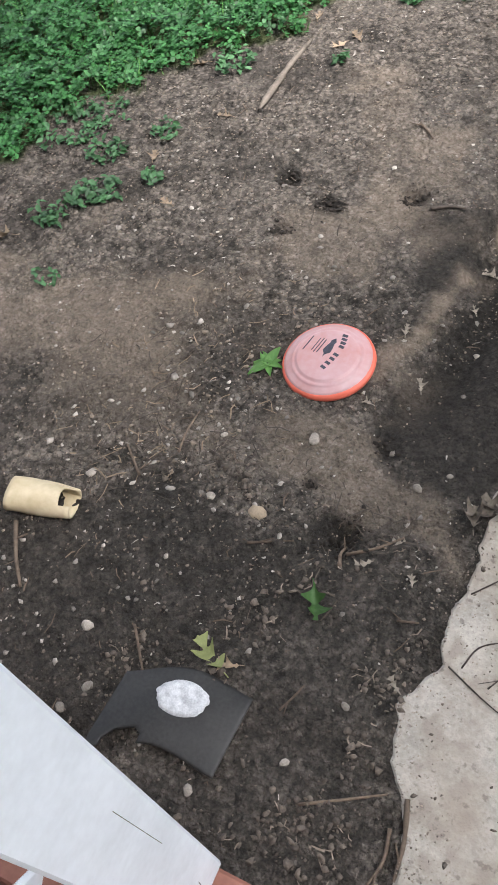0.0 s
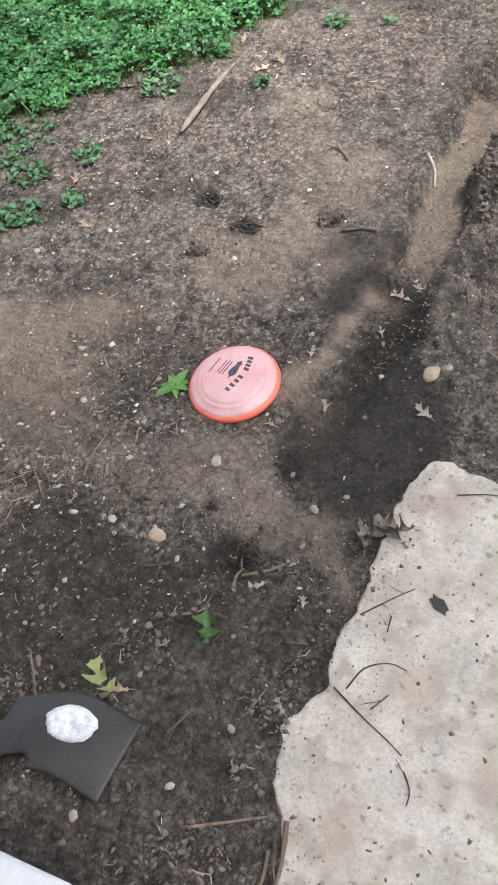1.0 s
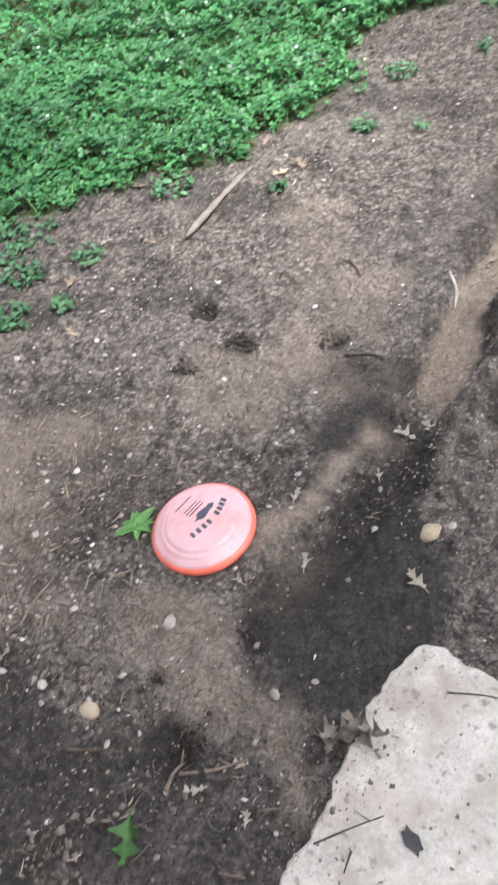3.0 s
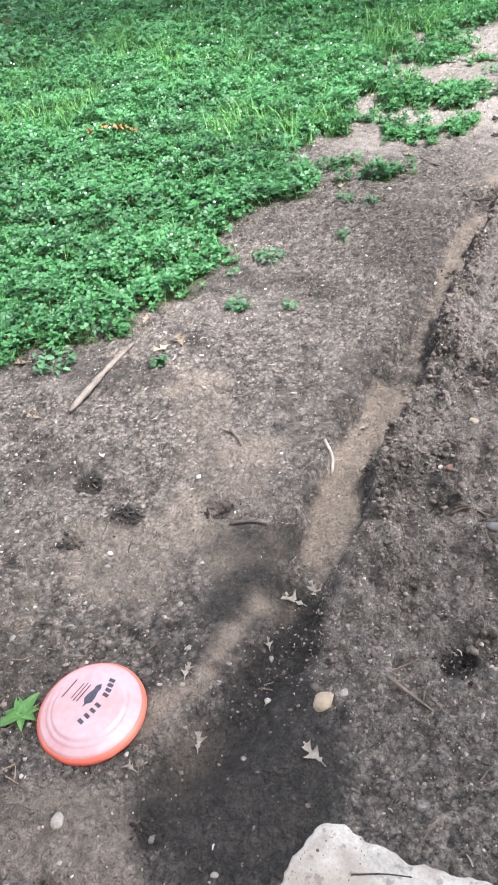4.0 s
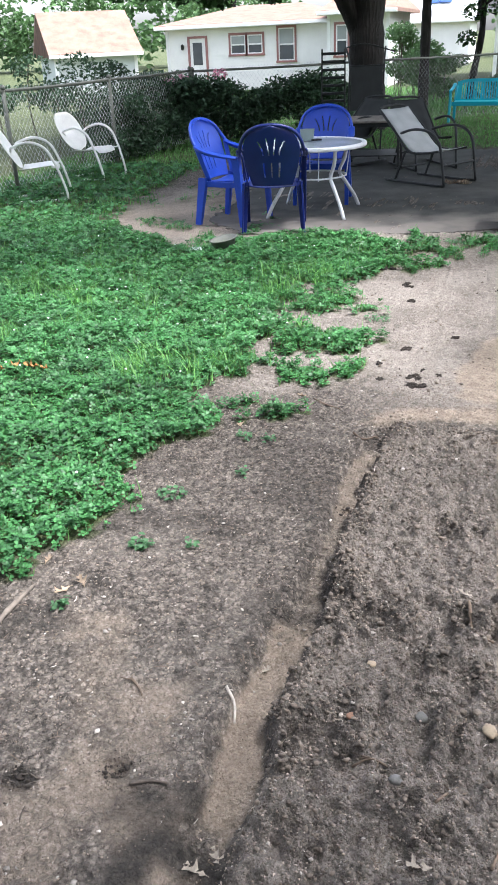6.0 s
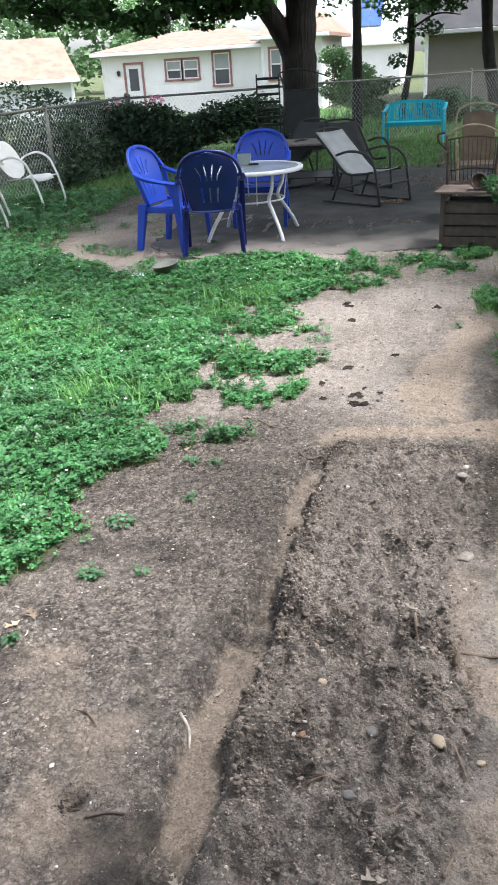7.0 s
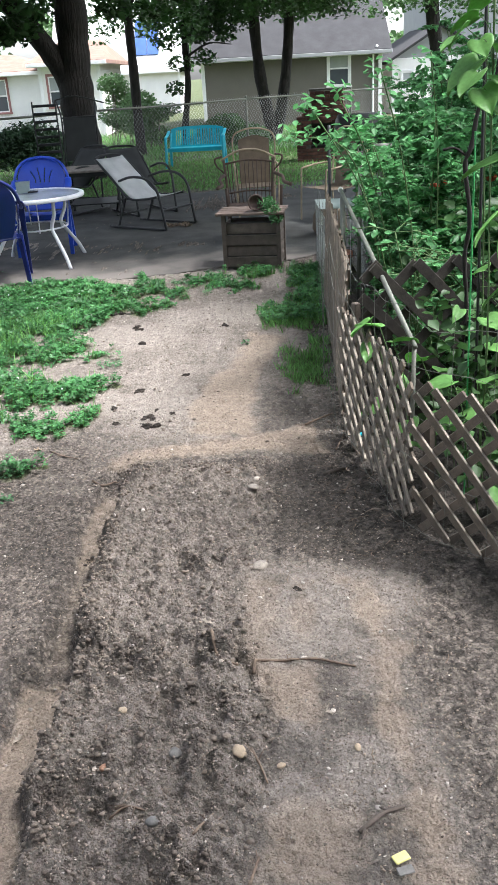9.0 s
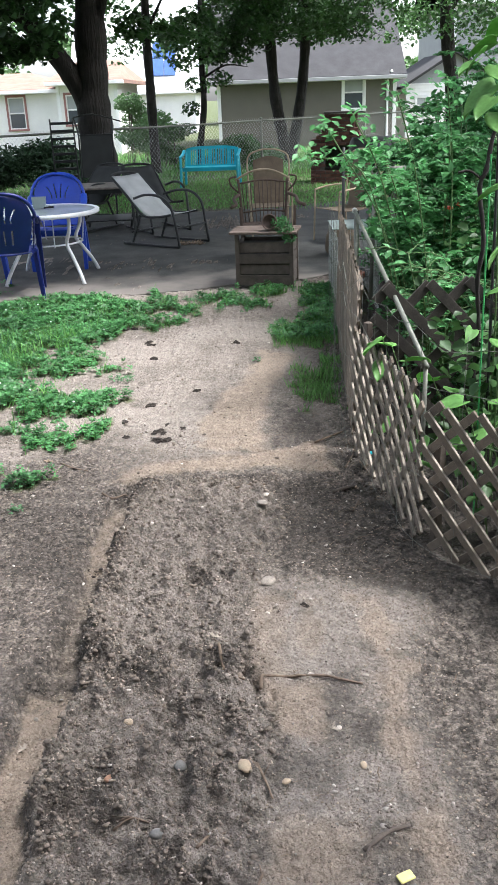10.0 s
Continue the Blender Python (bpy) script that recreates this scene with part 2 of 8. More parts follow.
M["dark_clay"] = material("dark_clay", (0.09, 0.06, 0.05), 0.85, spread=0.3, scale=20, bump=0.3)
M["clay"] = material("terracotta_clay", (0.36, 0.16, 0.10), 0.85, spread=0.25, scale=20, bump=0.3)
M["tan_metal"] = material("tan_painted_metal", (0.33, 0.26, 0.17), 0.6, spread=0.3, scale=20, bump=0.1)
M["tan_mesh"] = material("rusty_mesh_panel", (0.16, 0.12, 0.08), 0.8, spread=0.3, scale=8, fine=200, bump=0.4)
M["hedge_stem"] = material("grey_twig", (0.10, 0.085, 0.065), 0.9, spread=0.3, scale=20, bump=0.3)
M["bone"] = material("chewed_rawhide", (0.62, 0.50, 0.30), 0.6, spread=0.2, scale=12, fine=60, bump=0.4, other=(0.70, 0.60, 0.42))
M["rubber"] = material("dusty_grey_rubber", (0.018, 0.018, 0.018), 0.5, spread=0.4, scale=11, fine=140, bump=0.3, other=(0.040, 0.038, 0.036))
M["paper"] = material("white_sticker", (0.62, 0.64, 0.67), 0.6, spread=0.35, scale=55, fine=260, bump=0.3, other=(0.84, 0.85, 0.86))
M["yellow"] = material("yellow_wrapper", (0.75, 0.70, 0.26), 0.5, spread=0.15, scale=30, bump=0.2)
M["petal_pink"] = material("pink_petals", (0.75, 0.30, 0.42), 0.6, spread=0.2, scale=30, bump=0, alter=0.2)
M["tomato"] = material("red_tomato", (0.55, 0.08, 0.03), 0.3, spread=0.2, scale=20, bump=0)
M["green_twine"] = material("green_stake", (0.05, 0.35, 0.10), 0.5, spread=0.15, scale=20, bump=0)
M["pad_twig"] = material("grey_brown_twig", (0.060, 0.048, 0.040), 0.95, spread=0.5, scale=30, bump=0.8)
M["black_vine"] = material("dark_dead_branch", (0.016, 0.013, 0.011), 0.95, spread=0.4, scale=18, bump=0.8)
M["far_leaf"] = material("distant_leaf", (0.10, 0.19, 0.07), 0.6, spread=0.3, scale=0.4, translucent=0.35, bump=0, alter=0.35)


M["pane_pale"] = material("window_with_blind", (0.32, 0.34, 0.34), 0.25, spread=0.15, scale=2, bump=0)
M["pale_roof"] = material("pale_roof", (0.70, 0.70, 0.70), 0.8, spread=0.08, scale=2, bump=0.1)
M["pale_siding"] = material("pale_grey_siding", (0.52, 0.56, 0.54), 0.7, spread=0.06, scale=2, bump=0.05)


def ground_material():
    m = bpy.data.materials.new("garden_soil")
    m.use_nodes = True
    n, l = m.node_tree.nodes, m.node_tree.links
    b = n["Principled BSDF"]
    b.inputs["Roughness"].default_value = 0.95
    b.inputs["Specular IOR Level"].default_value = 0.25
    tex = n.new("ShaderNodeTexCoord")

    def noise_tex(scale, detail=5.0, rough=0.6):
        t = n.new("ShaderNodeTexNoise")
        t.inputs["Scale"].default_value, t.inputs["Detail"].default_value, t.inputs["Roughness"].default_value = scale, detail, rough
        l.new(tex.outputs["Object"], t.inputs["Vector"])
        return t.outputs["Fac"]

    def spread(src, a, b_):
        r = n.new("ShaderNodeMapRange")
        r.inputs["From Min"].default_value, r.inputs["From Max"].default_value = a, b_
        l.new(src, r.inputs["Value"])
        return r.outputs[0]

    def blend(fac, a, b_):
        x = n.new("ShaderNodeMix")
        x.data_type = "RGBA"
        if isinstance(fac, float):
            x.inputs["Factor"].default_value = fac
        else:
            l.new(fac, x.inputs["Factor"])
        for key, v in (("A", a), ("B", b_)):
            if isinstance(v, tuple):
                x.inputs[key].default_value = (*v, 1)
            else:
                l.new(v, x.inputs[key])
        return x.outputs["Result"]

    def attribute(name):
        a = n.new("ShaderNodeAttribute")
        a.attribute_name = name
        return a.outputs["Fac"]

    def times(a, b_):
        k = n.new("ShaderNodeMath")
        k.operation = "MULTIPLY"
        l.new(a, k.inputs[0])
        l.new(b_, k.inputs[1])
        return k.outputs[0]

    def cells(scale):
        t = n.new("ShaderNodeTexVoronoi")
        t.inputs["Scale"].default_value = scale
        warp = n.new("ShaderNodeVectorMath")
        warp.operation = "ADD"
        l.new(tex.outputs["Object"], warp.inputs[0])
        wob = n.new("ShaderNodeTexNoise")
        wob.inputs["Scale"].default_value = scale * 1.3
        l.new(tex.outputs["Object"], wob.inputs["Vector"])
        shrink = n.new("ShaderNodeVectorMath")
        shrink.operation = "SCALE"
        shrink.inputs["Scale"].default_value = 0.8 / scale
        l.new(wob.outputs["Color"], shrink.inputs[0])
        l.new(shrink.outputs[0], warp.inputs[1])
        l.new(warp.outputs[0], t.inputs["Vector"])
        grey = n.new("ShaderNodeRGBToBW")
        l.new(t.outputs["Color"], grey.inputs[0])
        return t.outputs["Distance"], grey.outputs[0]

    mid = noise_tex(7, 6, 0.65)
    grain = noise_tex(230, 3, 0.7)
    speck = noise_tex(60, 4, 0.7)
    gap1, tone1 = cells(66)
    gap2, tone2 = cells(190)
    patch = noise_tex(21, 5, 0.65)
    soil = blend(spread(mid, 0.33, 0.66), (0.1027, 0.089, 0.07584), (0.1908, 0.164, 0.1409))
    soil = blend(spread(patch, 0.47, 0.64), blend(spread(patch, 0.34, 0.45), (0.06651, 0.058, 0.05023), soil), (0.22, 0.189, 0.1625))
    soil = blend(spread(speck, 0.58, 0.70), soil, (0.313, 0.272, 0.2344))
    soil = blend(spread(noise_tex(95, 3, 0.6), 0.44, 0.32), soil, (0.0538, 0.046, 0.0394))
    pale = blend(spread(patch, 0.33, 0.62), (0.2396, 0.209, 0.1812), (0.3374, 0.295, 0.2561))
    # dark colour for damp soil, and for shade painted in hollows and under plants
    damp_shade = blend(spread(speck, 0.35, 0.75), blend(spread(patch, 0.35, 0.65), (0.01662, 0.015, 0.0133), (0.03912, 0.034, 0.02955)), (0.06455, 0.056, 0.04827))
    sand = blend(spread(patch, 0.3, 0.7), (0.267, 0.214, 0.168), (0.381, 0.306, 0.240))
    def darkened(base, factor):
        mul = n.new("ShaderNodeMix")
        mul.data_type, mul.blend_type = "RGBA", "MULTIPLY"
        mul.inputs["Factor"].default_value = 1.0
        l.new(base, mul.inputs["A"])
        l.new(factor, mul.inputs["B"])
        return mul.outputs["Result"]

    soil = darkened(soil, blend(spread(tone1, 0.15, 0.85), (0.60, 0.60, 0.60), (1.42, 1.41, 1.40)))
    # crevice shade between crumbs, put into the soil colour
    soil = darkened(soil, blend(spread(gap1, 0.30, 0.75), (1.10, 1.10, 1.10), (0.62, 0.62, 0.62)))
    col = blend(attribute("pale"), soil, pale)
    col = blend(attribute("damp_shade"), col, damp_shade)
    col = blend(attribute("sand"), col, sand)
    turf = blend(spread(mid, 0.35, 0.65), (0.05, 0.06, 0.03), (0.10, 0.12, 0.05))
    col = blend(attribute("turf"), col, turf)

    col = darkened(col, blend(spread(tone2, 0.15, 0.85), (0.86, 0.86, 0.86), (1.14, 1.14, 1.14)))
    col = darkened(col, blend(spread(grain, 0.3, 0.7), (0.86, 0.86, 0.86), (1.14, 1.14, 1.14)))
    l.new(col, b.inputs["Base Color"])
    bump1, bump2 = n.new("ShaderNodeBump"), n.new("ShaderNodeBump")
    bump1.inputs["Strength"].default_value, bump1.inputs["Distance"].default_value = 1.0, 0.014
    bump2.inputs["Strength"].default_value, bump2.inputs["Distance"].default_value = 0.6, 0.004
    l.new(speck, bump1.inputs["Height"])
    l.new(grain, bump2.inputs["Height"])
    l.new(bump1.outputs[0], bump2.inputs["Normal"])
    last = bump2.outputs[0]
    for gap, far in ((gap1, 0.015), (gap2, 0.005)):
        lump = n.new("ShaderNodeBump")
        lump.invert = True
        lump.inputs["Strength"].default_value, lump.inputs["Distance"].default_value = 0.8, far
        l.new(gap, lump.inputs["Height"])
        l.new(last, lump.inputs["Normal"])
        last = lump.outputs[0]
    l.new(last, b.inputs["Normal"])
    return m


# ---- mesh helpers ----
class Geo:
    """Collects vertices and faces of one mesh."""

    def __init__(self):
        self.v, self.f = [], []

    def add(self, verts, faces):
        k = len(self.v)
        self.v += [tuple(p) for p in verts]
        self.f += [tuple(i + k for i in q) for q in faces]
        return self

    def box(self, x0, x1, y0, y1, z0, z1, m=None, bevel=0.0):
        c = min(bevel, 0.45 * min(x1 - x0, y1 - y0, z1 - z0))
        if c <= 0:
            v = [Vector(p) for p in ((x0, y0, z0), (x1, y0, z0), (x1, y1, z0), (x0, y1, z0), (x0, y0, z1), (x1, y0, z1), (x1, y1, z1), (x0, y1, z1))]
            f = [(3, 2, 1, 0), (4, 5, 6, 7), (0, 1, 5, 4), (1, 2, 6, 5), (2, 3, 7, 6), (3, 0, 4, 7)]
        else:
            v, f = [], []
            def ring(z, d):
                k = len(v)
                a, b, e, g = x0 + d, x1 - d, y0 + d, y1 - d
                v.extend(Vector(p) for p in ((a + c, e, z), (b - c, e, z), (b, e + c, z), (b, g - c, z), (b - c, g, z), (a + c, g, z), (a, g - c, z), (a, e + c, z)))
                return k
            rings = [ring(z0, c * 0.8), ring(z0 + c, 0), ring(z1 - c, 0), ring(z1, c * 0.8)]
            for a, b in zip(rings, rings[1:]):
                f += [(a + i, a + (i + 1) % 8, b + (i + 1) % 8, b + i) for i in range(8)]
            f += [tuple(rings[0] + i for i in reversed(range(8))), tuple(rings[3] + i for i in range(8))]
        return self.add([m @ p for p in v] if m else v, f)

    def tube(self, points, radius, sides=6, closed=False):
        """A round bar along the points; radius: a number, or one for each point."""
        pts = [Vector(p) for p in points]
        radii = radius if isinstance(radius, (list, tuple)) else [radius] * len(pts)
        k, side = len(self.v), None
        for i, p in enumerate(pts):
            if closed:
                way = pts[(i + 1) % len(pts)] - pts[i - 1]
            else:
                way = pts[min(i + 1, len(pts) - 1)] - pts[max(i - 1, 0)]
            way = way.normalized() if way.length > 1e-9 else Vector((0, 0, 1))
            if side is None:
                side = way.cross(Vector((0, 0, 1)) if abs(way.z) < 0.9 else Vector((1, 0, 0))).normalized()
            side = (side - way * side.dot(way)).normalized()
            up = way.cross(side)
            for s in range(sides):
                a = 2 * math.pi * s / sides
                self.v.append(tuple(p + radii[i] * (math.cos(a) * side + math.sin(a) * up)))
        count = len(pts)
        for i in range(count if closed else count - 1):
            a, b = k + i * sides, k + ((i + 1) % count) * sides
            self.f += [(a + s, a + (s + 1) % sides, b + (s + 1) % sides, b + s) for s in range(sides)]
        if not closed:
            self.f += [tuple(k + s for s in reversed(range(sides))), tuple(k + (count - 1) * sides + s for s in range(sides))]
        return self

    def lathe(self, profile, sides=48, m=None):
        """Turns a profile of (radius, height) round z."""
        v, f = [], []
        for r, z in profile:
            v += [Vector((r * math.cos(2 * math.pi * s / sides), r * math.sin(2 * math.pi * s / sides), z)) for s in range(sides)]
        for i in range(len(profile) - 1):
            f += [(i * sides + s, i * sides + (s + 1) % sides, (i + 1) * sides + (s + 1) % sides, (i + 1) * sides + s) for s in range(sides)]
        if profile[0][0] > 1e-6:
            f.append(tuple(reversed(range(sides))))
        if profile[-1][0] > 1e-6:
            f.append(tuple((len(profile) - 1) * sides + s for s in range(sides)))
        return self.add([m @ p for p in v] if m else v, f)

    def prism(self, outline, z0, z1, m=None):
        """An outline of (x, y) raised from z0 to z1."""
        k = len(outline)
        v = [Vector((x, y, z0)) for x, y in outline] + [Vector((x, y, z1)) for x, y in outline]
        f = [tuple(reversed(range(k))), tuple(range(k, 2 * k))] + [(i, (i + 1) % k, k + (i + 1) % k, k + i) for i in range(k)]
        return self.add([m @ p for p in v] if m else v, f)


def to_mesh(name, verts, faces, mat, smooth=False):
    me = bpy.data.meshes.new(name)
    me.from_pydata(verts, [], faces)
    me.materials.append(mat)
    if smooth:
        me.polygons.foreach_set("use_smooth", [True] * len(me.polygons))
    me.update()
    return me


def part(name, geo, mat, parent=None, label="", smooth=False, m=None):
    ob = new(name, to_mesh(name, geo.v, geo.f, mat, smooth))
    if parent is not None:
        ob.parent = parent
    if m is not None:
        ob.matrix_basis = m
    if label:
        ob["label"] = label
    return ob


def thing(name, label, category, group="", kind="", m=None):
    ob = tagged(new(name), label, category, group, kind)
    if m is not None:
        ob.matrix_basis = m
    return ob


def solo(name, geo, mat, label, category, group="", kind="", smooth=False, m=None):
    return tagged(part(name, geo, mat, None, "", smooth, m), label, category, group, kind)


def fast_mesh(name, verts, loops, size, mat):
    """A mesh from numpy arrays, all faces with the same number of corners."""
    me = bpy.data.meshes.new(name)
    count = len(loops) // size
    me.vertices.add(len(verts))
    me.vertices.foreach_set("co", np.asarray(verts, np.float32).ravel())
    me.loops.add(len(loops))
    me.loops.foreach_set("vertex_index", np.asarray(loops, np.int32))
    me.polygons.add(count)
    me.polygons.foreach_set("loop_start", np.arange(0, count * size, size, dtype=np.int32))
    me.materials.append(mat)
    me.update(calc_edges=True)
    me.validate()
    return me


def leaves(name, places, sizes, mat, rng, tilt=0.6, wide=0.6, up=(0, 0, 1), parent=None, fold=0.25, long=1.0):
    """Many small pointed leaves, each of two folded triangles pairs."""
    k = len(places)
    places, sizes = np.asarray(places, float), np.asarray(sizes, float)
    nrm = np.array(up, float) + rng.normal(0, tilt, (k, 3))
    nrm /= np.linalg.norm(nrm, axis=1, keepdims=True)
    way = rng.normal(0, 1, (k, 3))
    way -= nrm * (way * nrm).sum(1, keepdims=True)
    way /= np.linalg.norm(way, axis=1, keepdims=True)
    side = np.cross(nrm, way)
    s = sizes[:, None]
    base, tip = places - way * s * 0.5 * long, places + way * s * 0.5 * long - nrm * s * 0.12
    mid1, mid2 = places - way * s * 0.12 * long, places + way * s * 0.2 * long
    lift = nrm * s * fold * wide * 0.5
    cols = [base, mid1 + side * s * wide * 0.5 + lift, mid2 + side * s * wide * 0.36 + lift, tip, mid2 - side * s * wide * 0.36 + lift, mid1 - side * s * wide * 0.5 + lift]
    verts = np.stack(cols, 1).reshape(-1, 3)
    quad = np.array([0, 1, 2, 3, 0, 3, 4, 5])
    loops = (np.arange(k)[:, None] * 6 + quad).ravel()
    ob = new(name, fast_mesh(name, verts, loops, 4, mat))
    if parent is not None:
        ob.parent = parent
    return ob


def blades(name, places, heights, mat, rng, width=0.006, lean=0.35, parent=None):
    """Grass: each blade two bent, tapering pieces."""
    k = len(places)
    places, h = np.asarray(places, float), np.asarray(heights, float)[:, None]
    a = rng.uniform(0, 2 * np.pi, k)
    side = np.stack([np.cos(a), np.sin(a), 0 * a], 1) * width
    bend = rng.normal(0, lean, (k, 3)) * [1, 1, 0]
    z = np.array([0, 0, 1.0])
    p1, p2 = places + h * 0.55 * z + h * 0.35 * bend, places + h * (z + bend)
    cols = [places - side, places + side, p1 + side * 0.8, p1 - side * 0.8, p2 + side * 0.12, p2 - side * 0.12]
    verts = np.stack(cols, 1).reshape(-1, 3)
    quad = np.array([0, 1, 2, 3, 3, 2, 4, 5])
    loops = (np.arange(k)[:, None] * 6 + quad).ravel()
    ob = new(name, fast_mesh(name, verts, loops, 4, mat))
    if parent is not None:
        ob.parent = parent
    return ob


# ---- ground ----
def trench_x(y):
    return np.interp(y, [0.9, 1.03, 1.21, 1.37, 1.54, 1.66, 1.78, 1.96, 2.17, 2.35, 2.56, 2.7, 2.9, 3.15, 3.41, 3.67, 3.96, 4.2], [-0.44, -0.40, -0.325, -0.295, -0.272, -0.293, -0.295, -0.293, -0.311, -0.306, -0.30, -0.272, -0.268, -0.265, -0.274, -0.285, -0.25, -0.235]) + 0.022 * (vnoise(y * 7.0, 0 * y, 62) - 0.5)


def trench_half(y):
    return np.interp(y, [1.0, 1.5, 1.7, 1.96, 2.17, 2.35, 2.58, 2.75, 3.0, 3.35, 3.7, 4.1], [0.045, 0.035, 0.04, 0.068, 0.05, 0.057, 0.064, 0.04, 0.022, 0.035, 0.045, 0.03]) + 0.02 * (vnoise(y * 13.0, 0 * y, 60) - 0.5)


def bed_edge(y):
    return np.interp(y, [1.5, 2.06, 2.29, 2.56, 2.86, 3.07, 3.3, 3.77, 3.98], [0.40, 0.37, 0.437, 0.395, 0.342, 0.321, 0.365, 0.468, 0.43])


def blob(x, y, cx, cy, rx, ry):
    return np.exp(-(((x - cx) / rx) ** 2 + ((y - cy) / ry) ** 2))


def inset(x, y, outline):
    """How far a place lies inside an outline; negative outside."""
    far, inside = np.full(np.shape(x), 1e9), np.zeros(np.shape(x), bool)
    for (x0, y0), (x1, y1) in zip(outline, outline[1:] + outline[:1]):
        dx, dy = x1 - x0, y1 - y0
        t = np.clip(((x - x0) * dx + (y - y0) * dy) / (dx * dx + dy * dy), 0, 1)
        far = np.minimum(far, (x - x0 - t * dx) ** 2 + (y - y0 - t * dy) ** 2)
        if dy:
            inside ^= ((y0 > y) != (y1 > y)) & (x < x0 + dx * (y - y0) / dy)
    return np.where(inside, 1, -1) * np.sqrt(far)


LAWN = [(-80, 1.0), (-2.6, 1.1), (-1.97, 1.62), (-1.88, 1.95), (-1.80, 2.14), (-1.68, 2.30), (-1.50, 2.42), (-1.33, 2.52), (-1.28, 2.60), (-1.29, 2.78), (-1.17, 2.96), (-1.11, 3.18), (-1.23, 3.33), (-1.23, 3.70), (-1.01, 3.87), (-1.07, 4.06), (-1.27, 4.32), (-1.25, 4.58), (-1.03, 4.62), (-1.05, 4.80), (-1.20, 5.17), (-1.06, 5.41), (-1.21, 5.85), (-0.95, 5.78), (-0.72, 5.98), (-0.74, 6.32), (-1.0, 6.52), (-0.68, 6.90), (-0.47, 7.60), (-0.63, 7.97), (-0.88, 8.2), (-1.44, 8.4), (-1.95, 8.23), (-2.3, 7.75), (-2.6, 7.55), (-3.0, 8.0), (-3.5, 8.25), (-3.95, 9.1), (-4.1, 10.5), (-4.2, 12.0), (-3.9, 14.6), (-80, 14.6)]
ISLANDS = [[(-1.02, 5.43), (-0.55, 5.52), (-0.44, 5.33), (-0.55, 5.07), (-0.82, 5.03), (-1.12, 5.15)], [(-1.0, 4.88), (-0.78, 4.86), (-0.67, 4.81), (-0.45, 5.01), (-0.48, 4.78), (-0.72, 4.58), (-0.95, 4.64)], [(-0.60, 7.12), (-0.42, 7.44), (-0.24, 7.31), (-0.42, 7.04)], [(-0.66, 5.86), (-0.70, 6.05), (-0.58, 6.10), (-0.53, 5.92)], [(-0.88, 4.12), (-0.76, 4.28), (-0.66, 4.25), (-0.72, 4.12)], [(-1.14, 4.20), (-1.06, 4.36), (-0.92, 4.32), (-0.98, 4.20)]]
STRIP = [(-0.60, 7.80), (-0.53, 8.5), (-0.18, 8.25), (0.03, 8.32), (0.35, 8.52), (0.80, 8.82), (0.62, 7.97), (0.56, 7.74), (0.3, 7.57), (-0.2, 7.66)]
VERGE = [[(0.50, 6.99), (0.52, 6.42), (0.80, 6.30), (1.0, 6.35), (1.05, 7.12), (0.62, 7.17)], [(0.62, 5.55), (0.77, 6.12), (1.0, 6.2), (0.92, 5.15), (0.75, 5.10)], [(0.80, 8.43), (1.5, 8.6), (1.3, 7.2), (0.78, 7.1)]]


def turf_mask(x, y):
    """1 where weeds and grass cover the soil."""
    wob = 0.16 * (fbm(x * 5.1, y * 5.1, 11, 3) - 0.5) + 0.20 * (fbm(x * 13, y * 13, 15, 2) - 0.5)
    lawn = ramp(inset(x, y, LAWN) + wob, -0.03, 0.05)
    hole = ramp(fbm(x * 2.6, y * 4.0, 23, 3), 0.60, 0.68) * ramp(inset(x, y, LAWN), 0.5, 0.1) * ramp(y, 4.0, 5.0)
    isle = np.maximum.reduce([ramp(inset(x, y, p) + wob, -0.02, 0.05) for p in ISLANDS])
    strip = ramp(inset(x, y, STRIP) + 1.6 * wob, -0.02, 0.08) * ramp(fbm(x * 4.5, y * 3.5, 29, 2), 0.32, 0.5)
    verge = np.maximum.reduce([ramp(inset(x, y, p) + 1.3 * wob, -0.02, 0.08) for p in VERGE]) * 0.95 * ramp(fbm(x * 5, y * 4, 28, 2), 0.26, 0.42)
    far = ramp(y + wob + 0.2 * np.abs(x + 0.3), 14.6, 15.4)
    bare_edge = 0.35 * ramp(fbm(x * 6, y * 6, 27, 2), 0.60, 0.70) * ramp(inset(x, y, [(-4.0, 8.0), (-2.0, 7.7), (-2.0, 8.9), (-3.2, 11.0), (-4.2, 11.0)]), -0.1, 0.1)
    return np.clip(np.maximum.reduce([ramp(x + wob, 4.6, 5.4), lawn * (1 - hole), isle, strip, verge, far, bare_edge]), 0, 1)


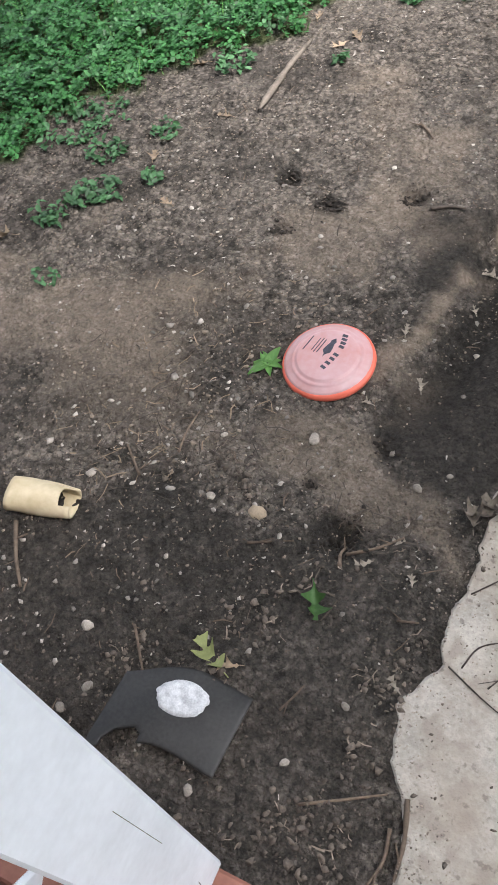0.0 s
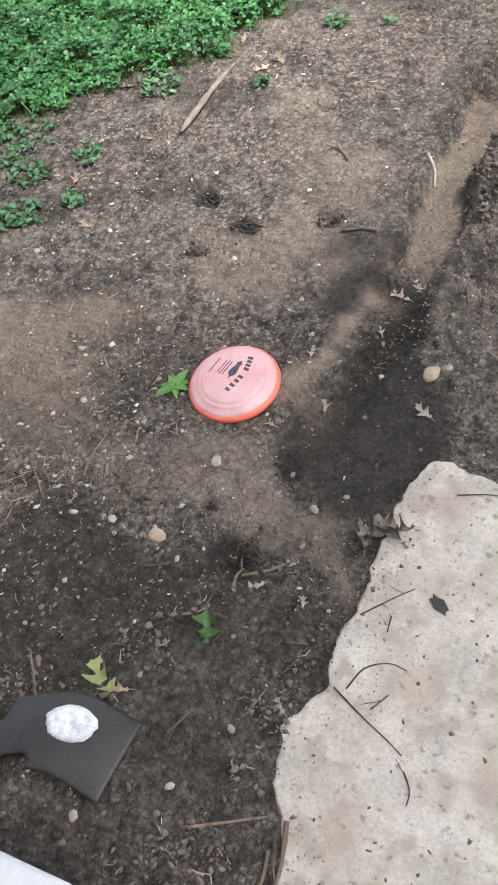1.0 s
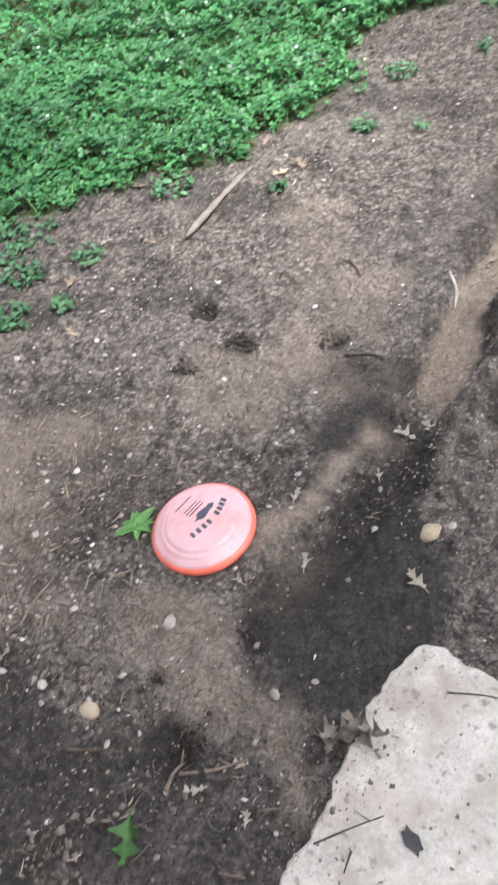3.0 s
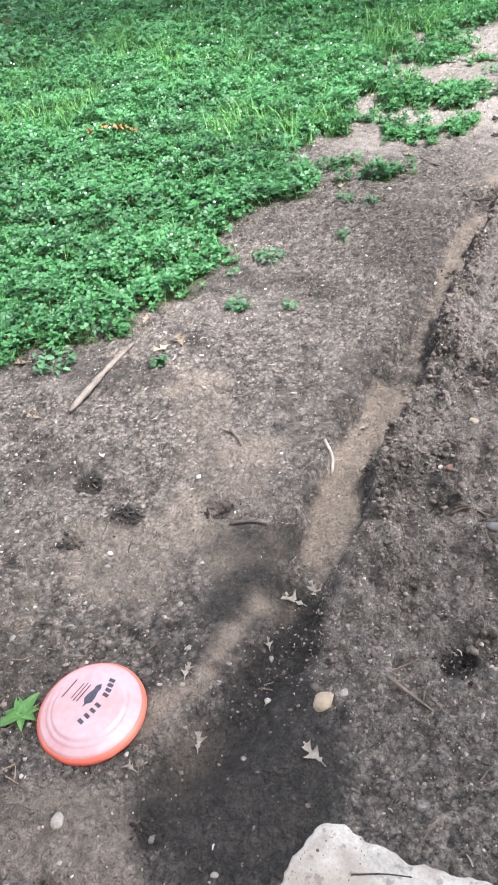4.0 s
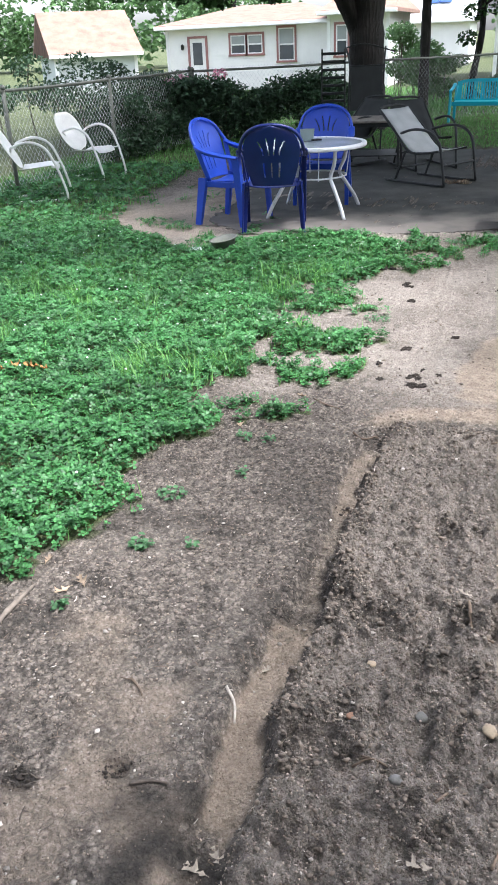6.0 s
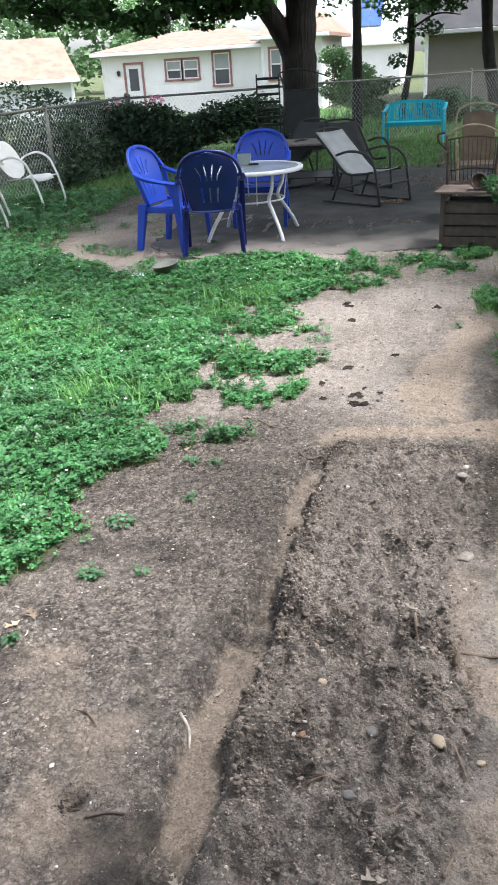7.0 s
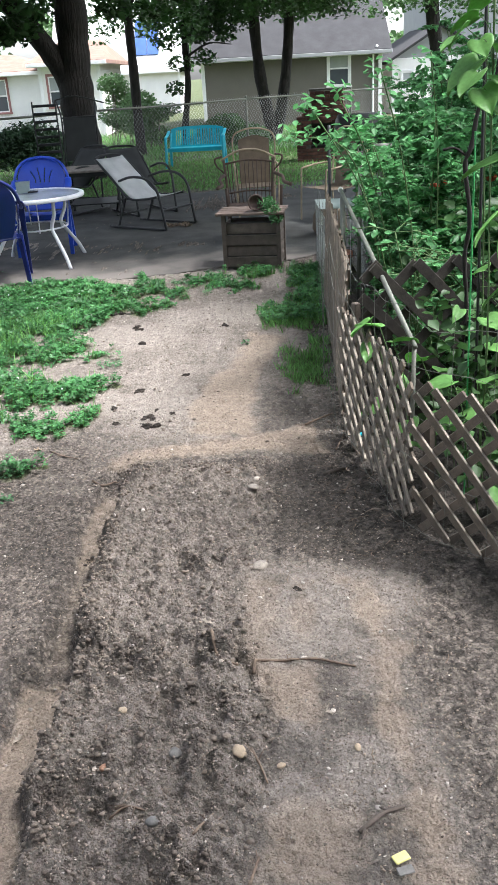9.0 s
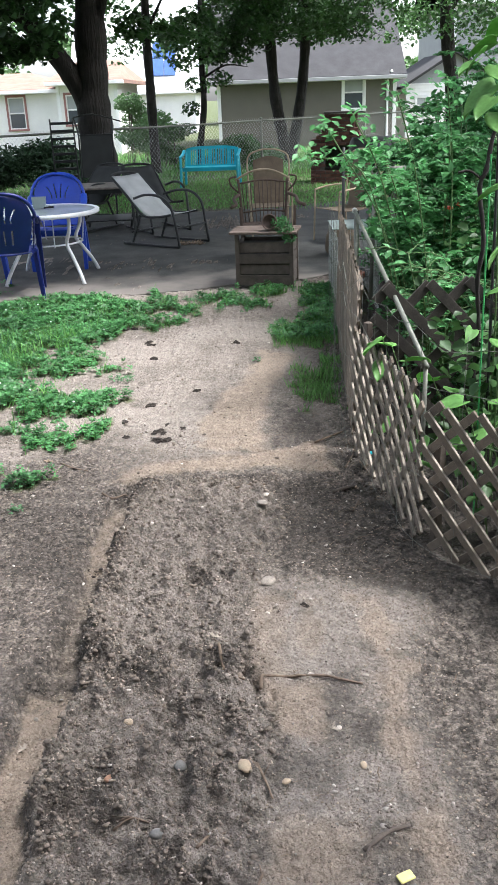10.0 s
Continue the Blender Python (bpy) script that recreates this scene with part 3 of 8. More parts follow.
SANDS = [([(0.34, 3.14), (0.49, 3.13), (0.47, 2.64), (0.36, 2.64)], 0.5), ([(0.53, 3.09), (0.61, 3.08), (0.59, 2.75), (0.51, 2.75)], 0.55), ([(0.70, 3.11), (0.83, 3.10), (0.87, 2.70), (0.82, 2.34), (0.88, 1.94), (0.92, 1.6), (0.70, 1.6), (0.76, 2.09), (0.72, 2.34), (0.75, 2.7)], 0.8), ([(0.40, 2.61), (0.57, 2.60), (0.55, 2.35), (0.42, 2.38)], 0.85), ([(0.43, 2.10), (0.62, 2.10), (0.60, 1.6), (0.34, 1.6)], 0.7), ([(0.10, 4.5), (0.43, 4.45), (0.46, 5.4), (0.71, 6.3), (0.43, 6.4), (0.3, 5.6), (0.13, 5.4), (0.06, 4.9)], 0.85), ([(-0.37, 4.12), (-0.1, 4.20), (0.17, 4.23), (0.46, 4.27), (0.77, 4.22), (0.75, 4.6), (0.44, 4.47), (0.0, 4.40), (-0.3, 4.28)], 0.92), ([(-0.32, 1.655), (-0.395, 1.665), (-0.44, 1.50), (-0.455, 1.38), (-0.50, 1.29), (-0.46, 1.22), (-0.39, 1.32), (-0.35, 1.46)], 1.0), ([(-0.67, 0.85), (-0.53, 0.88), (-0.41, 0.83), (-0.26, 0.85), (-0.12, 0.78), (-0.2, 0.93), (-0.37, 1.0), (-0.45, 1.08), (-0.66, 1.02)], 0.5), ([(-0.95, 1.76), (-0.62, 1.78), (-0.55, 1.50), (-0.75, 1.45), (-0.92, 1.55)], 0.38), ([(-0.95, 2.32), (-0.78, 2.40), (-0.62, 2.05), (-0.75, 1.98)], 0.25)]


def sand_mask(x, y):
    f = fbm(x * 9, y * 9, 33, 4) - 0.5
    patches = np.maximum.reduce([ramp(inset(x, y, p) + 0.14 * f, -0.025, 0.05) * k for p, k in SANDS])
    d = np.abs(x - trench_x(y)) - trench_half(y)
    bed = (1 - ramp(d + 0.05 * f, -0.012, 0.012)) * np.maximum(ramp(y + 0.2 * f, 1.76, 1.86) * (1 - ramp(y + 0.7 * f, 2.45, 2.85)) * 0.9, (0.25 + 0.35 * ramp(y, 3.2, 3.4)) * ramp(y, 2.6, 2.8) * (1 - ramp(y, 3.85, 4.0)))
    bald = blob(x, y, -3.05, 9.15, 1.1, 1.3)
    near = ramp(fbm(x * 3.3, y * 3.3, 37, 4), 0.52, 0.72) * ramp(y, 0.7, 1.1) * (1 - ramp(x, -0.5, -0.25)) * (1 - ramp(y, 2.3, 3.0)) * 0.5
    return np.clip(np.maximum.reduce([patches, bed, ramp(bald, 0.2, 0.6) * 0.5, near]), 0, 1)


def pale_mask(x, y):
    """Dry, trodden soil of the path and the bald places in the turf."""
    n = fbm(x * 2.0, y * 2.0, 41, 4)
    path = ramp(y + 0.6 * (n - 0.5), 4.15, 4.7) * (1 - ramp(y, 8.4, 9.2)) * ramp(x, -1.6, -0.9) * (1 - ramp(x + 0.3 * (n - 0.5), 0.75, 1.0)) * (0.45 + 0.5 * ramp(n, 0.4, 0.6))
    bald = ramp(blob(x, y, -3.1, 9.25, 1.6, 1.8), 0.2, 0.5) * (0.6 + 0.4 * ramp(n, 0.42, 0.6))
    wheels = ramp(inset(x, y, [(0.36, 3.2), (0.95, 3.15), (0.98, 1.5), (0.36, 1.5), (0.42, 2.3)]) + 0.3 * (n - 0.5), -0.05, 0.1) * (0.5 + 0.4 * ramp(n, 0.4, 0.6))
    crust = tilled(x, y) * (1 - 0.75 * clump(x, y)) * 0.62
    yard = ramp(y, 1.3, 2.2) * (1 - ramp(y, 4.0, 4.5)) * (1 - ramp(x, -0.45, -0.3)) * ramp(n, 0.5, 0.66) * 0.15
    return np.clip(np.maximum.reduce([path, bald, yard, wheels, crust]), 0, 1)


# dark soil patches; the one at the lattice foot paints in the plants' shade
DAMP_SHADES = [([(-0.63, 1.90), (-0.36, 1.90), (-0.33, 1.60), (-0.42, 1.47), (-0.52, 1.55), (-0.54, 1.70)], 0.92), ([(-0.40, 1.08), (-0.24, 0.91), (-0.10, 0.97), (0.0, 1.18), (-0.04, 1.36), (-0.22, 1.52)], 0.88), ([(-1.7, 0.62), (-1.0, 0.68), (-0.87, 0.76), (-0.77, 0.79), (-0.63, 0.74), (-0.56, 0.72), (-0.47, 0.76), (-0.42, 0.82), (-0.34, 0.82), (-0.30, 0.73), (-0.33, 0.56), (-0.50, 0.42), (-0.60, 0.20), (-0.62, -0.2), (-1.7, -0.2)], 0.76), ([(-0.34, 0.78), (-0.2, 0.66), (-0.1, 0.58), (-0.1, -0.2), (-0.62, -0.2), (-0.55, 0.40)], 0.5), ([(0.47, 3.96), (0.45, 3.4), (0.63, 3.25), (0.95, 3.1), (1.2, 3.2), (1.15, 4.1), (0.78, 4.17), (0.45, 4.12)], 0.58), ([(0.59, 2.66), (0.68, 2.65), (0.64, 2.28), (0.57, 2.12), (0.33, 2.22), (0.53, 2.3)], 0.42), ([(0.45, 4.5), (0.46, 5.26), (0.77, 5.03), (0.73, 4.5)], 0.38), ([(-0.44, 2.76), (-0.33, 2.76), (-0.37, 2.5), (-0.375, 2.28), (-0.43, 2.4)], 0.6), ([(-0.37, 3.5), (-0.31, 3.5), (-0.31, 2.8), (-0.38, 2.8)], 0.4), ([(0.17, 4.13), (0.18, 4.20), (0.42, 4.22), (0.40, 4.14)], 0.8), ([(-0.95, 1.20), (-0.80, 1.30), (-0.78, 1.16), (-0.90, 1.08)], 0.45), ([(-1.25, 1.35), (-1.05, 1.42), (-0.95, 1.25), (-1.1, 1.02), (-1.3, 1.05)], 0.5)]
PITS = [(-1.0, 1.885, 0.045, 0.028), (-0.60, 1.895, 0.05, 0.025), (-0.83, 1.79, 0.05, 0.012), (-0.92, 1.66, 0.035, 0.010), (-0.38, 0.77, 0.065, 0.04), (-0.36, 1.03, 0.04, 0.015), (0.114, 1.59, 0.045, 0.012), (-0.50, 0.88, 0.02, 0.008), (-0.27, 3.40, 0.04, 0.02)]


def damp_shade_mask(x, y):
    n = fbm(x * 2.7, y * 2.7, 51, 4)
    f = fbm(x * 9, y * 9, 53, 4) - 0.5
    t = trench_x(y)
    patches = np.maximum.reduce([ramp(inset(x, y, p) + 0.12 * f, -0.03, 0.05) * k for p, k in DAMP_SHADES])
    # line and pits: dark soil with the shade of rut and hollows painted in
    line = (1 - ramp(np.abs(x - t - 0.005) + 0.08 * f, 0.045, 0.10)) * (1 - ramp(y, 1.68, 1.82)) * ramp(y, 0.98, 1.08) * 0.95
    pits = np.maximum.reduce([ramp(blob(x, y, a, b, 1.2 * r, 1.1 * r) + 0.8 * f, 0.3, 0.65) for a, b, r, d in PITS]) * 0.97
    bed = tilled(x, y) * 0.24 * ramp(clump(x, y), 0.4, 0.85)
    # side paints the shaded rut bank, fence and garden the shade under plants
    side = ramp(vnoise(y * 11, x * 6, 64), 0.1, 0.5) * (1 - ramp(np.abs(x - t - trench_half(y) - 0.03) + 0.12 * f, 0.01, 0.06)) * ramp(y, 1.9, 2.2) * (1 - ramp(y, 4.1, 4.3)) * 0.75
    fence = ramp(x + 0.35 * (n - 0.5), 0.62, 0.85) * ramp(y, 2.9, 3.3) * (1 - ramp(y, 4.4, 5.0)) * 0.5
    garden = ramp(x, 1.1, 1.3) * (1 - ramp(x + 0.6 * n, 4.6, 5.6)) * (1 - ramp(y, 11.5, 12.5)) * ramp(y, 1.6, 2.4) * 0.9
    spots = ramp(fbm(x * 4.2, y * 4.2, 57, 4), 0.50, 0.68) * 0.55 * (1 - 0.8 * tilled(x, y)) * (1 - ramp(y, 3, 4.5))
    return np.clip(np.maximum.reduce([line, patches, pits, bed, side, fence, garden, spots]), 0, 1)


def tilled(x, y):
    t = trench_x(y) + trench_half(y)
    n = 0.2 * (fbm(x * 3, y * 3, 59, 3) - 0.5)
    return ramp(x, t, t + 0.04) * (1 - ramp(x + n - bed_edge(y), -0.06, 0.05)) * ramp(y + n, 1.30, 1.75) * (1 - ramp(y, 4.06, 4.16))


def clump(x, y):
    """0 to 1: where turned clods lie in heaps."""
    return ramp(fbm(x * 3.4, y * 3.4, 55, 3), 0.40, 0.62) * ramp(fbm(x * 13, y * 13, 56, 3), 0.40, 0.60)


def height(x, y):
    x, y = np.asarray(x, float), np.asarray(y, float)
    t, w = trench_x(y), trench_half(y)
    fade = 1 - ramp(np.maximum(np.abs(x), y * 0.6), 8, 14)
    smooth = 1 - 0.7 * ramp(np.maximum.reduce([inset(x, y, DAMP_SHADES[k][0]) for k in (0, 1, 3)]), -0.03, 0.05)
    h = 0.05 * (fbm(x * 1.1, y * 1.1, 3, 3) - 0.5) * ramp(y, 0.8, 3) * fade
    h = h + (0.020 * (fbm(x * 9, y * 9, 5, 3) - 0.5) + 0.022 * (fbm(x * 30, y * 30, 6, 3) - 0.5) + 0.012 * (fbm(x * 70, y * 70, 9, 2) - 0.5)) * fade * smooth
    h = h + tilled(x, y) * (0.014 + 0.06 * (fbm(x * 7, y * 7, 7, 3) - 0.5) + 0.042 * clump(x, y) * (0.4 + fbm(x * 24, y * 24, 8, 3)) + 0.075 * (fbm(x * 24, y * 24, 8, 3) - 0.5) + 0.045 * (fbm(x * 55, y * 55, 12, 2) - 0.5))
    h = h - 0.055 * (1 - ramp(np.abs(x - t), w * 0.75 - 0.02 * ramp(y, 1.9, 1.6), w + 0.04 + 0.05 * ramp(y, 1.9, 1.6))) * ramp(y, 0.95, 1.25) * (1 - ramp(y, 4.0, 4.2)) * (1 - 0.35 * ramp(y, 2.7, 3.0))
    h = h + 0.022 * np.exp(-(((x - t - w - 0.055) / 0.035) ** 2)) * ramp(y, 1.9, 2.2) * (1 - ramp(y, 4.0, 4.2)) * (0.2 + 1.5 * ramp(vnoise(y * 9, x * 5, 63), 0.3, 0.8))
    h = h + 0.03 * np.exp(-(((y - 4.11) / 0.04) ** 2)) * ramp(x, -0.25, -0.15) * (1 - ramp(x, 0.45, 0.55)) * ramp(vnoise(x * 8, y * 5, 67), 0.3, 0.7)
    h = h + 0.018 * ramp((x + 0.55) * 0.88 - (y - 0.42) * 0.47 + 0.10 * (vnoise(x * 9, y * 9, 68) - 0.5), -0.01, 0.02) * (1 - ramp(x, -0.25, -0.05)) * ramp(y, 0.30, 0.40) * (1 - ramp(y, 0.74, 0.86))
    for a, b, r, d in PITS:
        h = h - 1.5 * d * blob(x, y, a, b, r * 0.85, r * 0.75)
    return h


def ground_z(x, y):
    return float(height(np.array([x]), np.array([y]))[0])


def graded(lo, hi, step, far_lo, far_hi, grow=1.12):
    mid = np.arange(lo, hi, step)
    out, s, a = [], step, lo
    while a > far_lo:
        s *= grow
        a -= s
        out.append(max(a, far_lo))
    right, s, a = [], step, mid[-1]
    while a < far_hi:
        s *= grow
        a += s
        right.append(min(a, far_hi))
    return np.concatenate([out[::-1], mid, right])


gx = graded(-1.9, 1.1, 0.0085, -500, 500, 1.065)
gy = graded(0.1, 4.5, 0.0085, -500, 900, 1.035)
X, Y = np.meshgrid(gx, gy)
Z = height(X, Y)
k0 = np.arange(len(gx) - 1)[None, :] + np.arange(len(gy) - 1)[:, None] * len(gx)
quads = np.stack([k0, k0 + 1, k0 + 1 + len(gx), k0 + len(gx)], -1).ravel()
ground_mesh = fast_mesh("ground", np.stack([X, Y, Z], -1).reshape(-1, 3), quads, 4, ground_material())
for key, fn in (("sand", sand_mask), ("pale", pale_mask), ("damp_shade", damp_shade_mask), ("turf", turf_mask)):
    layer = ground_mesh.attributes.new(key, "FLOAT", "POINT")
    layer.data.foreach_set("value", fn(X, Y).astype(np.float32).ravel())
ground_mesh.polygons.foreach_set("use_smooth", np.ones(len(ground_mesh.polygons), bool))
ground = tagged(new("ground", ground_mesh), "bare brown garden soil with sandy patches and a shallow rut", "ground", kind="structure")

# ---- shells ----
def shell(geo, place, nu, nv, keep=None, thick=0.006, m=None):
    """A curved sheet with thickness: place(u, v) for u, v in 0..1; keep(u, v) tells which cells are solid."""
    grid = [[Vector(place(i / nu, j / nv)) for i in range(nu + 1)] for j in range(nv + 1)]
    def normal(i, j):
        a = grid[j][min(i + 1, nu)] - grid[j][max(i - 1, 0)]
        b = grid[min(j + 1, nv)][i] - grid[max(j - 1, 0)][i]
        n = a.cross(b)
        return n.normalized() if n.length > 1e-12 else Vector((0, 0, 1))
    verts = [grid[j][i] + normal(i, j) * thick / 2 for j in range(nv + 1) for i in range(nu + 1)]
    verts += [grid[j][i] - normal(i, j) * thick / 2 for j in range(nv + 1) for i in range(nu + 1)]
    w, off = nu + 1, (nu + 1) * (nv + 1)
    solid = {(i, j) for j in range(nv) for i in range(nu) if keep is None or keep((i + 0.5) / nu, (j + 0.5) / nv)}
    faces = []
    for i, j in sorted(solid):
        a, b, c, d = j * w + i, j * w + i + 1, (j + 1) * w + i + 1, (j + 1) * w + i
        faces += [(a, b, c, d), (off + d, off + c, off + b, off + a)]
        for (x, y), (p, q) in (((i, j - 1), (a, b)), ((i + 1, j), (b, c)), ((i, j + 1), (c, d)), ((i - 1, j), (d, a))):
            if (x, y) not in solid:
                faces.append((q, p, off + p, off + q))
    used = sorted({k for f in faces for k in f})
    back = {k: n for n, k in enumerate(used)}
    return geo.add([(m @ verts[k] if m else verts[k]) for k in used], [tuple(back[k] for k in f) for f in faces])


def arc(points, steps=6):
    """A smooth line through the points."""
    p = [Vector(q) for q in points]
    p = [2 * p[0] - p[1], *p, 2 * p[-1] - p[-2]]
    out = []
    for a, b, c, d in zip(p, p[1:], p[2:], p[3:]):
        for k in range(steps):
            t = k / steps
            out.append(0.5 * (2 * b + (c - a) * t + (2 * a - 5 * b + 4 * c - d) * t * t + (3 * b - a - 3 * c + d) * t**3))
    return out + [p[-2]]


# ---- slabs and the porch ----
def slab(name, outline, z0, z1, mat, label, category):
    """A cast slab with a slightly uneven, worn top edge."""
    geo = Geo()
    k = len(outline)
    cx, cy = sum(p[0] for p in outline) / k, sum(p[1] for p in outline) / k
    rings = []
    for z, d in ((z0, 0), (z1 - 0.005, 0), (z1, 0.006)):
        rings.append([(x + (cx - x) / max(math.hypot(cx - x, cy - y), 1e-6) * d, y + (cy - y) / max(math.hypot(cx - x, cy - y), 1e-6) * d, z) for x, y in outline])
    verts = [p for r in rings for p in r]
    faces = [(a * k + i, a * k + (i + 1) % k, (a + 1) * k + (i + 1) % k, (a + 1) * k + i) for a in range(2) for i in range(k)]
    faces.append(tuple(2 * k + i for i in range(k)))
    geo.add(verts, faces)
    return solo(name, geo, mat, label, category, kind="structure")


def ragged(points, rng, step=0.025, wob=0.012):
    out = []
    for (x0, y0), (x1, y1) in zip(points, points[1:] + points[:1]):
        n = max(1, int(math.hypot(x1 - x0, y1 - y0) / step))
        for i in range(n):
            t = i / n
            out.append((x0 + (x1 - x0) * t, y0 + (y1 - y0) * t))
    def drift(x, y, o):
        return wob * (1.6 * noise.noise(Vector((x * 5, y * 5, o))) + 0.7 * noise.noise(Vector((x * 19, y * 19, o))) + 0.4 * noise.noise(Vector((x * 60, y * 60, o))))
    return [(x + drift(x, y, 1.5), y + drift(x, y, 7.5)) for x, y in out]


rr = random.Random(4)
slab("concrete_pad", ragged([(-0.04, -0.9), (-0.03, 0.16), (-0.05, 0.28), (-0.115, 0.36), (-0.135, 0.47), (-0.085, 0.58), (-0.115, 0.70), (-0.10, 0.82), (-0.09, 1.0), (-0.045, 1.16), (0.1, 1.15), (0.7, 1.13), (1.2, 1.12), (1.2, -0.9)], rr, 0.010, 0.016), -0.1, 0.012, M["concrete"], "pale weathered concrete pad with a broken edge", "concrete pad")
slab("patio", ragged([(-2.75, 8.9), (-2.2, 8.3), (-1.5, 8.55), (-0.8, 8.4), (-0.3, 8.55), (0.3, 8.75), (0.9, 8.9), (1.5, 9.2), (3.6, 9.3), (3.6, 15.0), (1.8, 15.4), (-0.2, 14.6), (-1.5, 14.9), (-3.0, 14.6), (-2.9, 11.5)], rr, 0.04, 0.06), -0.1, 0.012, M["patio"], "dusty concrete patio with swept-over soil, coloured dark for tree shade", "patio")

# porch floor and its white post board beside the walk
porch = Geo()
for i in range(6):
    porch.box(-1.9, -0.13 if i == 5 else -0.02, -0.93 + i * 0.165, -0.772 + i * 0.165, 0.245, 0.28, bevel=0.006)
porch.box(-1.88, -0.05, -0.95, 0.04, 0.09, 0.243)
porch.box(-1.85, -1.75, -0.9, 0.03, -0.05, 0.092)
porch.box(-0.2, -0.1, -0.9, 0.03, -0.05, 0.092)
solo("porch_floor", porch, M["red_paint"], "low porch floor of brick-red painted boards", "porch", kind="structure")
screen = thing("lattice_screen", "white-painted porch lattice screen with a corner board", "lattice screen")
part("corner_board", Geo().box(-0.30, -0.272, -0.045, 0.062, 0.281, 2.5, bevel=0.004), M["old_white"], screen)
for cy, cz, ln, wide, tilt in ((-0.012, 0.46, 0.16, 0.0005, 2.0), (0.018, 0.34, 0.06, 0.0006, -5.0), (0.03, 0.72, 0.2, 0.0004, 1.0)):
    part("crack", Geo().box(-0.0006, 0.0006, -wide, wide, -ln / 2, ln / 2, pose(-0.2721, cy, cz, tilt, 0, 0)), M["galv"], screen, "thin weathered crack in the paint")
part("edge_board", Geo().box(-0.33, -0.302, 0.03, 0.06, 0.281, 2.5, bevel=0.003), M["old_white"], screen)
for s in (1, -1):
    for i in range(-12, 16):
        g = Geo()
        y0, z0 = -1.0, 0.32 + i * 0.15
        a, b = (y0, z0), (-0.05, z0 + s * 0.95)
        if s < 0:
            a, b = (y0, z0 + 0.95), (-0.05, z0)
        lo, hi = 0.3, 2.4
        (ya, za), (yb, zb) = a, b
        if max(za, zb) < lo + 0.05 or min(za, zb) > hi - 0.05:
            continue
        def clip(y1, z1, y2, z2):
            if z1 < lo:
                y1, z1 = y1 + (y2 - y1) * (lo - z1) / (z2 - z1), lo
            if z1 > hi:
                y1, z1 = y1 + (y2 - y1) * (hi - z1) / (z2 - z1), hi
            return y1, z1
        (ya, za), (yb, zb) = clip(ya, za, yb, zb), clip(yb, zb, ya, za)
        ln, an = math.hypot(yb - ya, zb - za), math.degrees(math.atan2(zb - za, yb - ya))
        if ln < 0.04:
            continue
        x = -0.318 if s > 0 else -0.327
        g.box(-0.004, 0.004, 0, ln, -0.019, 0.019, pose(x, ya, za, an, 0, 0), 0.002)
        part("slat", g, M["old_white"], screen)

# ---- chain-link fences ----
def chain_link(name, line, high, label, mesh_z=0.03, posts=None):
    fence = thing(name, label, "fence")
    rail = []
    for (x, y) in line:
        rail.append((x, y, high))
    for (x, y) in (posts or line):
        part("post", Geo().tube([(x, y, -0.15), (x, y, high + 0.02)], 0.028, 10).lathe([(0.034, high + 0.02), (0.034, high + 0.045), (0.018, high + 0.07), (0.0, high + 0.075)], 10, pose(x, y, 0)), M["galv"], fence, smooth=True)
    for a, b in zip(rail, rail[1:]):
        mid = ((a[0] + b[0]) / 2, (a[1] + b[1]) / 2, high - 0.012)
        part("top_rail", Geo().tube(arc([a, mid, b], 4), 0.021, 8), M["galv"], fence, smooth=True)
    geo = Geo()
    for (x0, y0), (x1, y1) in zip(line, line[1:]):
        ln = math.hypot(x1 - x0, y1 - y0)
        ux, uy = (x1 - x0) / ln, (y1 - y0) / ln
        tall, run, step = high - mesh_z - 0.01, (high - mesh_z) * 0.85, 0.085
        for s in (1, -1):
            a = -run
            while a < ln:
                p, q = (a, mesh_z), (a + run, high - 0.01)
                (pa, pz), (qa, qz) = p, q
                if pa < 0:
                    pz, pa = pz + (0 - pa) / run * tall, 0
                if qa > ln:
                    qz, qa = qz - (qa - ln) / run * tall, ln
                if s < 0:
                    pa, qa = ln - pa, ln - qa
                off = 0.004 * s
                geo.tube([(x0 + ux * pa - uy * off, y0 + uy * pa + ux * off, pz), (x0 + ux * qa - uy * off, y0 + uy * qa + ux * off, qz)], 0.0021, 3)
                a += step
        n = int(ln / 0.06)
        for i in range(n):
            d = (i + 0.5) * ln / n
            geo.tube([(x0 + ux * (d - 0.012), y0 + uy * (d - 0.012), high - 0.02), (x0 + ux * (d + 0.012), y0 + uy * (d + 0.012), high + 0.05)], 0.002, 3)
    part("wire_mesh", geo, M["wire"], fence)
    return fence


chain_link("chain_link_fence", [(-7.3, 1.0), (-7.0, 3.6), (-6.7, 5.9), (-6.38, 8.2), (-6.09, 10.7), (-5.8, 13.25), (-5.5, 16.0)], 1.235, "galvanised chain-link fence behind the white chairs")
chain_link("chain_link_fence", [(-5.46, 16.04), (-2.45, 18.6), (0.66, 21.3), (3.4, 23.8), (6.0, 26.2), (9.0, 29.0)], 1.22, "galvanised chain-link fence along the back of the yard")

